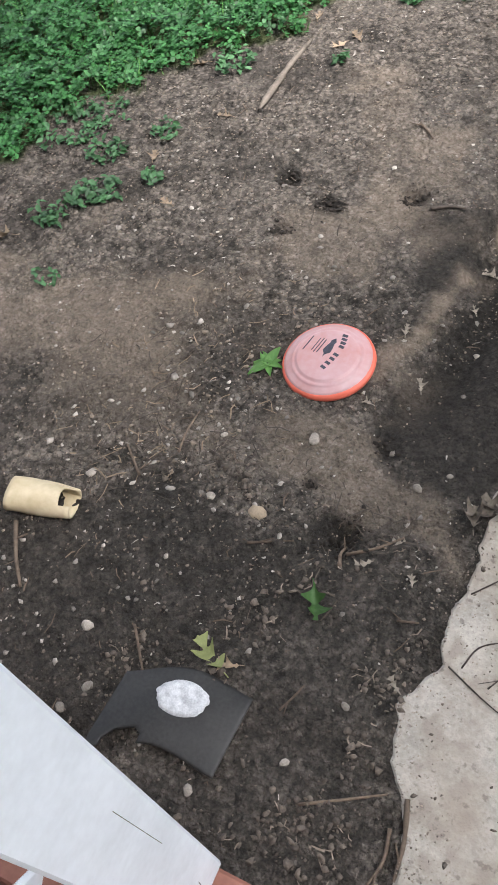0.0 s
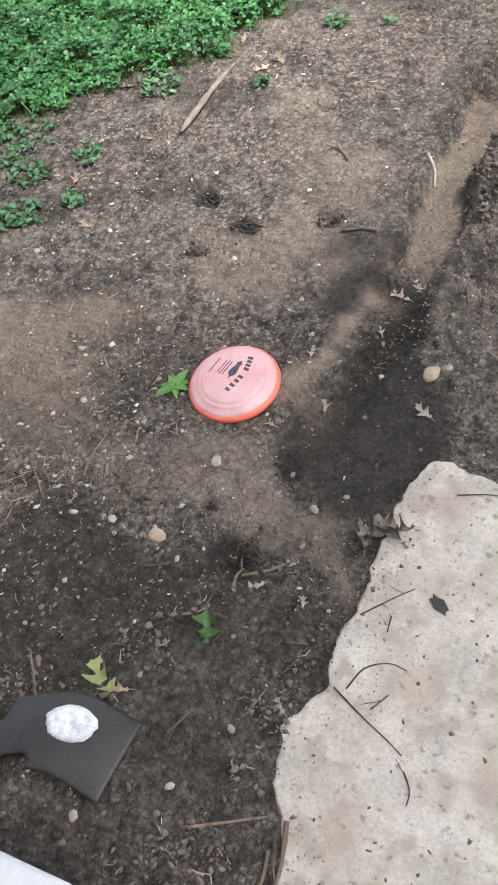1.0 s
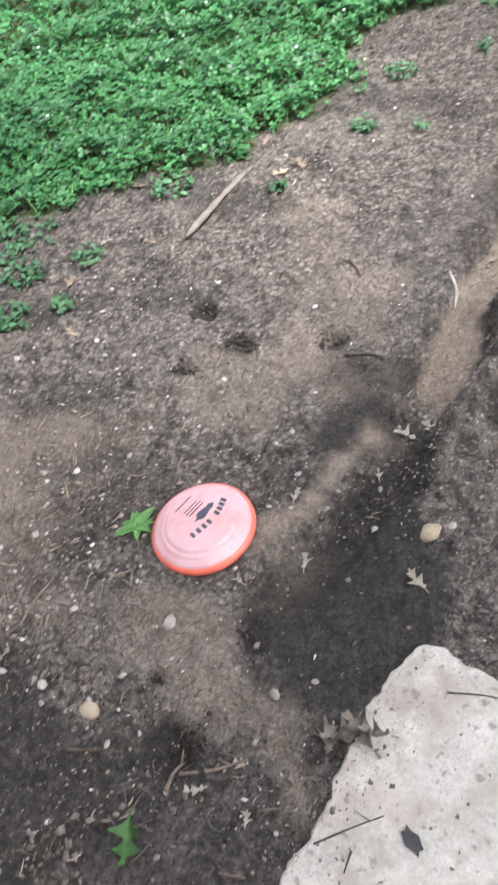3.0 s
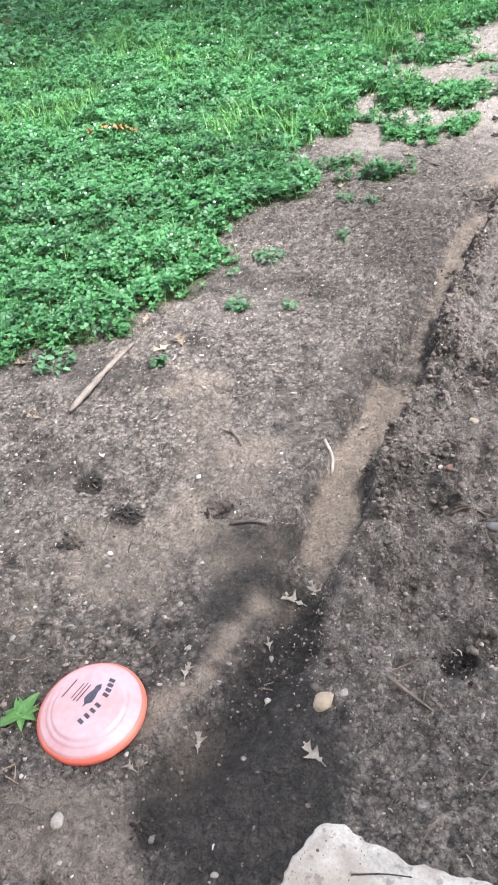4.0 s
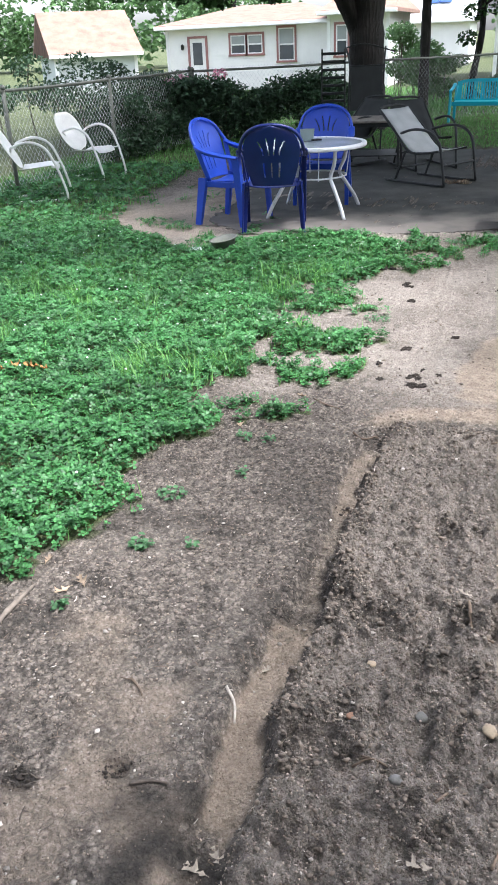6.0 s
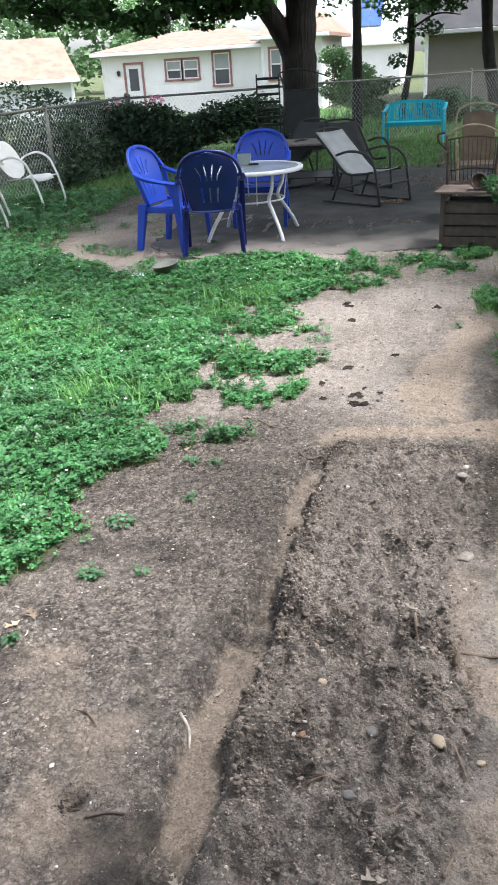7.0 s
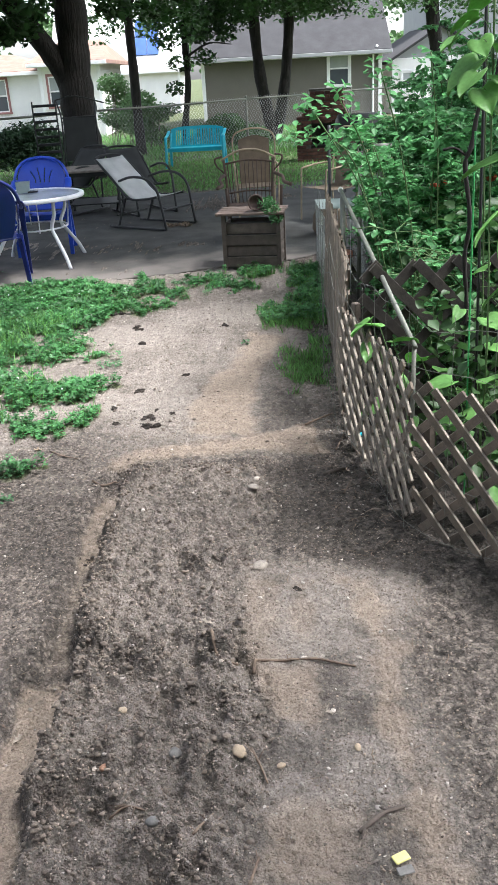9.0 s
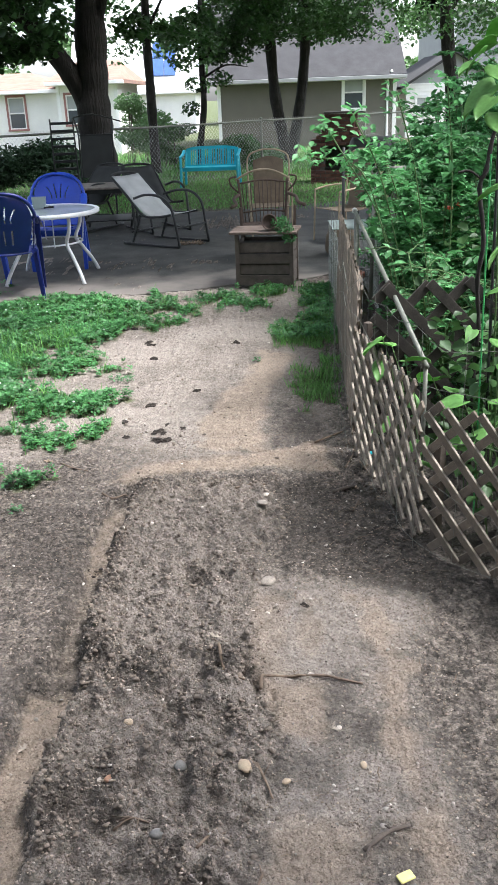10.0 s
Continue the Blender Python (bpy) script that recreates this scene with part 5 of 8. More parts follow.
# ---- lattice fence beside the garden ----
def lattice_panel(p0, p1, high, label, z0=0.02, pitch=0.145, wide=0.036, lean=0.0, mat="lattice", slope=1.25, lit_edges=True):
    (x0, y0), (x1, y1) = p0, p1
    ln = math.hypot(x1 - x0, y1 - y0)
    panel = thing("lattice_fence", label, "lattice fence", "wooden lattice panels", m=pose(x0, y0, 0, 0, 0, math.degrees(math.atan2(y1 - y0, x1 - x0))) @ pose(0, 0, 0, lean, 0, 0))
    rng = random.Random(int(ln * 100))
    run = (high - z0) / slope
    for s in (1, -1):
        a = -run + rng.uniform(0, pitch)
        while a < ln:
            u0, v0, u1, v1 = a, z0, a + run, high
            if u0 < 0:
                v0, u0 = v0 - u0 * slope, 0
            if u1 > ln:
                v1, u1 = v1 - (u1 - ln) * slope, ln
            a += pitch
            if u1 - u0 < 0.04:
                continue
            if s < 0:
                u0, u1 = ln - u0, ln - u1
            size, turn = math.hypot(u1 - u0, v1 - v0), math.degrees(math.atan2(v1 - v0, u1 - u0))
            g = Geo().box(0, size + rng.uniform(-0.01, 0.02), -0.0055, 0.0055, -wide / 2, wide / 2, pose(u0, 0.006 * s + rng.uniform(-0.001, 0.001), v0, 0, -turn + rng.uniform(-0.8, 0.8), 0), 0.0015)
            slat = part("slat", g, M[mat], panel)
            if not lit_edges:
                continue
            # narrow edge faces take the pale colour that paints sunlight on them
            slat.data.materials.append(M["lattice_edge"])
            across = Vector((math.sin(radians(turn)), 0, -math.cos(radians(turn))))
            for face in slat.data.polygons:
                face.material_index = 1 if abs(face.normal.dot(across)) > 0.6 else 0
    return panel


lattice_panel((1.62, 2.72), (1.06, 3.40), 0.66, "weathered brown wooden lattice panel leaning by the path", lean=-4, wide=0.032, slope=1.0)
lattice_panel((1.05, 3.41), (0.90, 4.42), 0.68, "weathered brown wooden lattice panel beside the vegetables", lean=-3, wide=0.032, slope=1.0)
lattice_panel((0.905, 4.6), (1.07, 7.25), 0.84, "weathered grey lattice panel along the vegetable bed", lean=2, pitch=0.11, wide=0.03, slope=1.0, lit_edges=False)
lattice_panel((2.3, 4.62), (0.99, 4.48), 0.85, "wooden lattice panel across the vegetable bed, coloured dark for shade", pitch=0.2, wide=0.05, mat="shade_wood", slope=1.0, lit_edges=False)
for x, y, h in ((1.64, 2.70, 0.50), (1.05, 3.43, 0.46), (0.905, 4.51, 0.66)):
    solo("fence_stake", Geo().box(-0.018, 0.018, -0.018, 0.018, -0.1, h, None, 0.004), M["dark_wood"], "weathered square stake holding the lattice", "stake", "lattice stakes", m=pose(x + 0.06, y + 0.03, 0, 0, 0, 30))
pipe = thing("pipe_rail", "galvanised pipe rail sloping along the lattice", "pipe rail")
part("pipe", Geo().tube([(1.03, 5.72, 1.055), (1.085, 4.45, 0.79), (1.118, 3.82, 0.645)], 0.0115, 10), M["galv"], pipe, smooth=True)
part("end_cap", Geo().lathe([(0.0, 0.0), (0.015, 0.0), (0.017, 0.012), (0.013, 0.03), (0.0, 0.034)], 10, pose(1.03, 5.71, 1.055, -78, 0, 0)), M["white_metal"], pipe)
part("upright", Geo().tube([(1.035, 5.66, -0.1), (1.035, 5.66, 1.04)], 0.016, 8), M["galv"], pipe, smooth=True)
part("upright", Geo().tube([(1.118, 3.84, -0.1), (1.118, 3.84, 0.648)], 0.010, 8), M["galv"], pipe, smooth=True)
tpost = thing("pipe_post", "galvanised pipe post with a tee at its top", "post", "garden posts")
part("pipe", Geo().tube([(1.38, 6.5, -0.1), (1.40, 6.5, 1.2)], 0.024, 10), M["galv"], tpost, smooth=True)
part("tee", Geo().tube([(1.35, 6.5, 1.222), (1.47, 6.5, 1.222)], 0.027, 10).tube([(1.40, 6.5, 1.14), (1.40, 6.5, 1.21)], 0.029, 10), M["galv"], tpost, smooth=True)
p2 = thing("pipe_post", "slim galvanised pipe post with a looped cap", "post", "garden posts")
part("pipe", Geo().tube([(1.31, 7.0, -0.1), (1.33, 7.0, 1.16)], 0.016, 8), M["galv"], p2, smooth=True)
part("loop", Geo().tube([(1.33 + 0.025 * math.cos(a * 0.7), 7.0, 1.18 + 0.025 * math.sin(a * 0.7)) for a in range(9)], 0.007, 6, closed=True), M["galv"], p2)
p3 = thing("pipe_post", "slim dark metal garden post", "post", "garden posts")
part("pipe", Geo().tube([(1.27, 8.7, -0.1), (1.27, 8.7, 1.26)], 0.015, 8), M["dark_metal"], p3, smooth=True)
# loose wire netting on the lattice
net = Geo()
rng = random.Random(8)
wire_line = [(1.72, 2.62), (1.02, 3.42), (0.875, 4.45), (0.88, 5.2), (1.0, 6.4), (1.03, 7.2)]
def along(d):
    for (x0, y0), (x1, y1) in zip(wire_line, wire_line[1:]):
        ln = math.hypot(x1 - x0, y1 - y0)
        if d <= ln:
            return x0 + (x1 - x0) * d / ln, y0 + (y1 - y0) * d / ln
        d -= ln
    return wire_line[-1]
for z, sag in ((0.05, 0.03), (0.3, 0.03), (0.52, 0.03), (0.72, 0.04), (0.9, 0.06)):
    pts = []
    for k in range(26):
        x, y = along(k * 0.19)
        pts.append((x - 0.02 + rng.uniform(-0.012, 0.012), y + rng.uniform(-0.01, 0.01), z + rng.uniform(-sag, sag)))
    net.tube(arc(pts, 3), 0.0011, 4)
for k in range(26):
    x, y = along(0.1 + k * 0.19)
    net.tube([(x - 0.022, y, 0.02), (x - 0.02 + rng.uniform(-0.02, 0.02), y + rng.uniform(-0.02, 0.02), 0.92)], 0.0008, 4)
solo("wire_netting", net, M["galv"], "loose thin wire netting tied along the lattice", "wire netting")

# ---- wire crate ----
crate = thing("wire_crate", "wire animal crate with a pale plastic top", "crate", m=pose(1.10, 7.42, 0.0, 0, 0, -1))
for x, y in [(x, k * 0.075) for k in range(16) for x in (0, 0.34)] + [(k * 0.068, y) for k in range(1, 5) for y in (0, 1.125)]:
    part("wire", Geo().tube([(x, y, 0.01), (x, y, 0.61)], 0.0022, 4), M["wire"], crate)
for z in (0.01, 0.16, 0.31, 0.46, 0.61):
    part("hoop", Geo().tube([(0, 0, z), (0.34, 0, z), (0.34, 1.125, z), (0, 1.125, z)], 0.004, 5, closed=True), M["galv"], crate)
part("top_sheet", Geo().box(-0.01, 0.35, 0.55, 1.135, 0.614, 0.622, None, 0.003), M["frost"], crate)
solo("clay_pot", Geo().lathe([(0.0, 0.0), (0.08, 0.0), (0.115, 0.18), (0.128, 0.18), (0.128, 0.22), (0.105, 0.22), (0.10, 0.17), (0.0, 0.16)], 24), M["clay"], "terracotta flowerpot inside the wire crate", "flowerpot", smooth=True, m=pose(1.27, 8.0, 0.012))
solo("clay_pot", Geo().lathe([(0.0, 0.0), (0.08, 0.0), (0.115, 0.18), (0.128, 0.18), (0.128, 0.22), (0.105, 0.22), (0.10, 0.17), (0.0, 0.16)], 24), M["clay"], "terracotta flowerpot turned upside down in the crate", "flowerpot", smooth=True, m=pose(1.28, 8.3, 0.235, 180, 0, 0))
copy_thing(wire_chair, pose(1.52, 11.2, zp, 0, 0, -60))
solo("cloth_bag", Geo().lathe([(0.0, 0.0), (0.16, 0.0), (0.2, 0.06), (0.19, 0.2), (0.14, 0.33), (0.06, 0.36), (0.0, 0.34)], 14), M["tan_mesh"], "slumped tan cloth bag on the patio", "bag", smooth=True, m=pose(1.42, 10.2, zp, 0, 0, 20))

# ---- brick barbecue ----
bbq = thing("brick_barbecue", "old red brick barbecue with a stepped chimney", "barbecue", m=pose(1.64, 18.75, ground_z(1.64, 18.75), 0, 0, -8))
rng = random.Random(12)
full, half = Geo().box(0, 0.196, 0, 0.092, 0, 0.058, None, 0.005), Geo().box(0, 0.094, 0, 0.092, 0, 0.058, None, 0.005)
brick_mesh = {1: to_mesh("brick", full.v, full.f, M["brick"]), 0: to_mesh("brick", half.v, half.f, M["brick"])}
def brick(kind, m):
    ob = new("brick", brick_mesh[kind])
    ob.parent, ob.matrix_basis = bbq, m
for course in range(20):
    z = course * 0.068
    if course < 13:
        x0, x1, deep = 0.0, 1.04, 0.72
    else:
        step = min(course - 12, 4) * 0.055
        x0, x1, deep = 0.06 + step, 1.04 - step * 0.4, 0.5
    x, odd = x0, course % 2
    while x < x1 - 0.05:
        size = 0.104 if (x == x0 and odd) or x1 - x < 0.2 else 0.208
        mouth = 4 <= course <= 10 and 0.3 < x + size / 2 < 0.8
        if not mouth:
            brick(1 if size > 0.15 else 0, pose(x + rng.uniform(-0.003, 0.003), rng.uniform(-0.006, 0.006), z, 0, 0, rng.uniform(-1, 1)))
        x += size
    y = 0.104
    while y < deep:
        for xx in (x0, x1 - 0.092):
            brick(1, pose(xx + 0.092 + rng.uniform(-0.004, 0.004), y, z, 0, 0, 90))
        y += 0.208
part("core", Geo().box(0.1, 0.28, 0.02, 0.66, 0, 0.87).box(0.82, 0.94, 0.02, 0.66, 0, 0.87).box(0.1, 0.94, 0.5, 0.66, 0, 0.87).box(0.1, 0.94, 0.02, 0.66, 0.77, 0.88).box(0.1, 0.94, 0.02, 0.66, 0.0, 0.26).box(0.34, 0.88, 0.02, 0.46, 0.88, 1.34), M["mortar"], bbq)
part("grate", Geo().box(0.29, 0.81, 0.05, 0.45, 0.30, 0.315), M["soot"], bbq)
part("cap", Geo().box(0.27, 0.96, -0.03, 0.52, 1.362, 1.40, None, 0.01), M["mortar"], bbq)
grill = thing("barrel_grill", "black barrel charcoal grill with a closed hood", "grill", m=pose(2.25, 13.9, zp, 0, 0, 5))
part("barrel", Geo().lathe([(0.0, -0.34), (0.2, -0.33), (0.25, -0.3), (0.25, 0.3), (0.2, 0.33), (0.0, 0.34)], 24, pose(0, 0, 0.85, 0, 90, 0)), M["soot"], grill, smooth=True)
for x in (-0.25, 0.25):
    for y in (-0.2, 0.2):
        part("leg", Geo().tube([(x, y, 0), (x * 0.9, y * 0.7, 0.72)], 0.016, 6), M["soot"], grill)
part("handle", Geo().tube(arc([(-0.12, -0.25, 0.9), (-0.1, -0.29, 0.9), (0.1, -0.29, 0.9), (0.12, -0.25, 0.9)], 3), 0.01, 6), M["grey_wood"], grill)

# ---- houses ----
def siding(wall, mat, x0, x1, z0, z1, y, lap=0.13, skip=()):
    """Lapped boards on a wall that faces -y."""
    z = z0
    while z < z1 - 0.01:
        top = min(z + lap, z1)
        spans = [(x0, x1)]
        for a, b, lo, hi in skip:
            if lo < top - 0.02 and hi > z + 0.02:
                spans = [q for s, e in spans for q in ((s, min(e, a)), (max(s, b), e)) if q[1] - q[0] > 0.02]
        for s, e in spans:
            part("board", Geo().add([(s, y - 0.02, z), (e, y - 0.02, z), (e, y, top), (s, y, top), (s, y + 0.01, z), (e, y + 0.01, z)], [(0, 1, 2, 3), (4, 5, 1, 0)]), mat, wall)
        z = top


def window(house, x0, x1, z0, z1, y, trim, bars=1):
    w = part("window", Geo().box(x0 - 0.07, x1 + 0.07, y - 0.05, y - 0.015, z1, z1 + 0.08, None, 0.004).box(x0 - 0.07, x0, y - 0.05, y - 0.015, z0, z1, None, 0.004).box(x1, x1 + 0.07, y - 0.05, y - 0.015, z0, z1, None, 0.004).box(x0 - 0.09, x1 + 0.09, y - 0.07, y - 0.015, z0 - 0.07, z0, None, 0.004), trim, house)
    zm = (z0 + z1) / 2
    part("sash", Geo().box(x0, x1, y - 0.03, y + 0.0, zm - 0.025, zm + 0.025).box(x0, x0 + 0.04, y - 0.03, y, z0, z1).box(x1 - 0.04, x1, y - 0.03, y, z0, z1).box(x0 + 0.04, x1 - 0.04, y - 0.03, y, z1 - 0.04, z1).box(x0 + 0.04, x1 - 0.04, y - 0.03, y, z0, z0 + 0.04), M["trim_white"], w)
    part("pane", Geo().box(x0 + 0.04, x1 - 0.04, y + 0.0, y + 0.008, zm + 0.025, z1 - 0.04), M["pane_pale"], w)
    part("pane", Geo().box(x0 + 0.04, x1 - 0.04, y + 0.0, y + 0.008, z0 + 0.04, zm - 0.025), M["pane"], w)


def roof(house, x0, x1, y0, y1, eave, ridge, mat, hip=0.0, over=0.35, edge="trim_white"):
    ym = (y0 + y1) / 2
    a, b = (x0 - over, x1 + over)
    low, t = eave - over * (ridge - eave) / (ym - y0), 0.12
    top = [(a, y0 - over, low), (b, y0 - over, low), (b, y1 + over, low), (a, y1 + over, low), (a + hip, ym, ridge), (b - hip, ym, ridge)]
    v = [(x, y, z + t) for x, y, z in top] + top
    f = [(0, 1, 5, 4), (2, 3, 4, 5), (3, 0, 4), (1, 2, 5), (7, 6, 10, 11), (9, 8, 11, 10), (6, 9, 10), (8, 7, 11), (0, 6, 7, 1), (1, 7, 8, 2), (2, 8, 9, 3), (3, 9, 6, 0)]
    part("roof", Geo().add(v, f), mat, house)
    part("gutter", Geo().box(a, b, y0 - over - 0.1, y0 - over - 0.003, low - 0.02, low + 0.10, None, 0.01), M[edge], house)
    part("soffit", Geo().box(a + 0.02, b - 0.02, y0 - over, y0 - 0.03, low - 0.03, low - 0.005), M["trim_white"], house)


def house_box(name, label, x0, x1, y0, y1, eave, wall_mat, skip=(), lap=0.13):
    house = thing(name, label, "house")
    g = Geo()
    g.add([(x0, y0 + 0.01, 0), (x0, y1, 0), (x0, y1, eave), (x0, y0 + 0.01, eave), (x1, y0 + 0.01, 0), (x1, y1, 0), (x1, y1, eave), (x1, y0 + 0.01, eave)], [(0, 1, 2, 3), (5, 4, 7, 6), (1, 5, 6, 2)])
    siding(part("wall", g, wall_mat, house), wall_mat, x0, x1, 0.0, eave, y0, lap, skip)
    part("backing", Geo().box(x0 + 0.02, x1 - 0.02, y0 + 0.03, y0 + 0.1, 0, eave), M["pane"] if skip else wall_mat, house)
    for x in (x0, x1):
        part("corner_trim", Geo().box(x - 0.06, x + 0.06, y0 - 0.035, y0 + 0.06, 0, eave, None, 0.005), M["trim_white"], house)
    return house


wins = [(-10.12, -9.55, 1.22, 1.85), (-9.47, -8.9, 1.22, 1.85), (-8.3, -7.7, 0.95, 2.02)]
hl = house_box("house", "white clapboard house with dull red window trim", -12.6, -6.35, 33.0, 40.0, 2.2, M["white_siding"], wins + [(-11.72, -11.1, 0.1, 1.8)], 0.12)
for w in wins:
    window(hl, *w[:2], w[2], w[3], 33.0, M["trim_red"])
door = part("door", Geo().box(-11.72, -11.1, 32.98, 33.02, 0.1, 1.8, None, 0.004), M["trim_white"], hl)
part("pane", Geo().box(-11.6, -11.24, 32.965, 32.979, 0.9, 1.66), M["pane"], door)
part("door_trim", Geo().box(-11.8, -11.72, 32.94, 33.0, 0.1, 1.88, None, 0.004).box(-11.1, -11.02, 32.94, 33.0, 0.1, 1.88, None, 0.004).box(-11.72, -11.1, 32.94, 33.0, 1.8, 1.88, None, 0.004), M["trim_red"], door)
part("wall_lamp", Geo().lathe([(0.0, 0.0), (0.05, 0.02), (0.07, 0.16), (0.03, 0.2), (0.0, 0.22)], 8, pose(-12.0, 32.93, 1.42)), M["dark_metal"], hl)
roof(hl, -12.6, -6.35, 33.0, 40.0, 2.2, 2.8, M["shingle_red"], hip=2.2)
hw = house_box("house_wing", "white clapboard house wing with a brown roof", -6.2, -4.2, 31.8, 38.0, 2.42, M["white_siding"], [(-5.95, -5.55, 1.07, 2.02)], 0.12)
window(hw, -5.95, -5.55, 1.07, 2.02, 31.8, M["trim_red"])
roof(hw, -6.2, -4.2, 31.8, 38.0, 2.42, 3.1, M["shingle_red"], hip=0.6)
sh = house_box("house", "tall pale house far behind the trees with a solar roof", -9.0, -2.6, 50.0, 58.0, 2.5, M["white_siding"])
roof(sh, -9.0, -2.6, 50.0, 58.0, 2.5, 7.2, M["pale_roof"])
slope = math.degrees(math.atan2(4.7, 4.0))
for i in range(2):
    for j in range(2):
        panel = part("solar_panel", Geo().box(0, 0.62, 0, 1.12, 0, 0.04, None, 0.006), M["solar"], sh, "dark blue solar panel", m=pose(-4.85 + i * 0.66, 50.25 + j * 0.76, 2.98 + j * 0.9, slope, 0, 0))
gl = house_box("garage", "pale grey neighbouring garage with a red-brown roof", 0.0, 2.9, 0.0, 5.2, 1.5, M["pale_siding"])
gl.matrix_basis = pose(-15.75, 30.0, 0, 0, 0, 35)
part("gable", Geo().add([(0.0, 0.0, 1.5), (0.0, 5.2, 1.5), (0.0, 2.6, 2.75), (2.9, 0.0, 1.5), (2.9, 5.2, 1.5), (2.9, 2.6, 2.75)], [(1, 0, 2), (3, 4, 5)]), M["pale_siding"], gl)
roof(gl, 0.0, 2.9, 0.0, 5.2, 1.5, 2.8, M["shingle_red"], over=0.25)
hr = house_box("house", "beige clapboard house with a dark shingle roof", -0.65, 5.45, 32.0, 41.0, 2.42, M["beige_siding"], [(3.68, 4.38, 1.22, 2.3)], 0.14)
window(hr, 3.68, 4.38, 1.22, 2.3, 32.0, M["trim_white"])
roof(hr, -0.65, 5.45, 32.0, 41.0, 2.42, 5.6, M["shingle_grey"], edge="grey_siding")
part("downpipe", Geo().tube([(5.2, 31.95, 0.1), (5.2, 31.95, 2.2), (5.3, 31.7, 2.4)], 0.04, 6), M["trim_white"], hr)
gr = house_box("garage", "white gabled garage with a grey roof", 6.6, 10.2, 36.0, 42.0, 2.0, M["white_siding"], [(6.95, 7.35, 0.9, 1.5)])
window(gr, 6.95, 7.35, 0.9, 1.5, 36.0, M["trim_white"])
part("gable", Geo().add([(6.6, 36.0, 2.0), (10.2, 36.0, 2.0), (8.4, 36.0, 3.05)], [(0, 1, 2)]), M["grey_siding"], gr)
part("roof", Geo().add([(6.3, 35.7, 1.9), (8.4, 35.7, 3.12), (10.5, 35.7, 1.9), (6.3, 42.3, 1.9), (8.4, 42.3, 3.12), (10.5, 42.3, 1.9), (6.3, 35.7, 1.8), (8.4, 35.7, 3.02), (10.5, 35.7, 1.8), (6.3, 42.3, 1.8), (8.4, 42.3, 3.02), (10.5, 42.3, 1.8)], [(0, 1, 4, 3), (1, 2, 5, 4), (7, 6, 9, 10), (8, 7, 10, 11), (0, 6, 7, 1), (1, 7, 8, 2), (3, 4, 10, 9), (4, 5, 11, 10), (0, 3, 9, 6), (2, 8, 11, 5)]), M["shingle_grey"], gr)
hg = house_box("house", "tall grey neighbouring house behind the garden", 9.0, 17.0, 39.0, 47.0, 5.2, M["grey_siding"])
roof(hg, 9.0, 17.0, 39.0, 47.0, 5.2, 8.0, M["shingle_grey"])

# ---- trees ----
nrng = np.random.default_rng(21)


def limb(geo, points, r0, r1, sides=9, rough=0.08, seed=0):
    line = arc(points, 6)
    rng = random.Random(seed)
    radii = [(r0 + (r1 - r0) * k / (len(line) - 1)) * (1 + rng.uniform(-rough, rough)) for k in range(len(line))]
    geo.tube(line, radii, sides)


def clump_points(centres, radii, count):
    c = np.asarray(centres, float)
    weight = np.asarray(radii, float) ** 2
    pick = nrng.choice(len(c), count, p=weight / weight.sum())
    r = np.asarray(radii, float)[pick][:, None]
    off = nrng.normal(0, 1, (count, 3))
    off /= np.linalg.norm(off, axis=1, keepdims=True)
    return c[pick] + off * r * nrng.uniform(0.2, 1, (count, 1)) ** 0.5 * [1, 1, 0.62]


def tree(label, trunk, limbs, crown, leaf, size, count, mat="tree_leaf"):
    """trunk and limbs: (points, r0, r1); crown: (centres, radii)."""
    t = thing("tree", label, "tree", "yard trees")
    g = Geo()
    limb(g, *trunk, sides=14, seed=1)
    part("trunk", g, M["bark"], t, smooth=True)
    for k, (pts, r0, r1) in enumerate(limbs):
        g = Geo()
        limb(g, pts, r0, r1, 8, seed=k)
        part("limb", g, M["bark"], t, smooth=True)
    pts = clump_points(*crown, count)
    leaves("crown", pts, nrng.uniform(size * 0.7, size * 1.25, count), M[mat], nrng, tilt=0.7, wide=0.75, parent=t)
    return t


def cloud(x0, x1, y0, y1, low, high, n, r, seed):
    rng = random.Random(seed)
    cs, rs = [], []
    for _ in range(n):
        x, y = rng.uniform(x0, x1), rng.uniform(y0, y1)
        u = rng.random()
        cs.append((x, y, low + (high - low) * u))
        rs.append(r * rng.uniform(0.6, 1.25))
    return cs, rs


# the big tree over the patio, with its boughs hanging low towards the yard
big_c, big_r = cloud(-7.6, -2.8, 14.6, 18.5, 2.95, 4.3, 34, 0.55, 2)
# c2_ and c5_: high boughs, mostly unseen, added to shade grass and patio
c2_, r2_ = cloud(-8.0, 4.0, 13.5, 22.0, 4.0, 8.0, 120, 0.9, 3)
c3_ = [(-6.9, 16.2, 2.6), (-6.2, 16.6, 2.75), (-5.6, 16.0, 2.5), (-5.1, 16.5, 2.42), (-4.6, 16.4, 2.7), (-4.0, 16.3, 2.6), (-3.5, 16.2, 2.55), (-3.1, 16.6, 2.75), (-1.6, 16.8, 2.95), (-0.9, 17.2, 2.9), (-0.5, 17.6, 3.1), (-7.6, 15.8, 2.9)]
c4_, r4_ = cloud(-7.4, -2.9, 15.3, 17.0, 2.42, 3.4, 56, 0.30, 8)
c5_, r5_ = cloud(-4.2, 6.5, 8.8, 17.0, 4.2, 7.5, 140, 0.95, 10)
big_c, big_r = big_c + c2_ + c3_ * 2 + c4_ + c5_, big_r + r2_ + [0.36] * (2 * len(c3_)) + r4_ + r5_
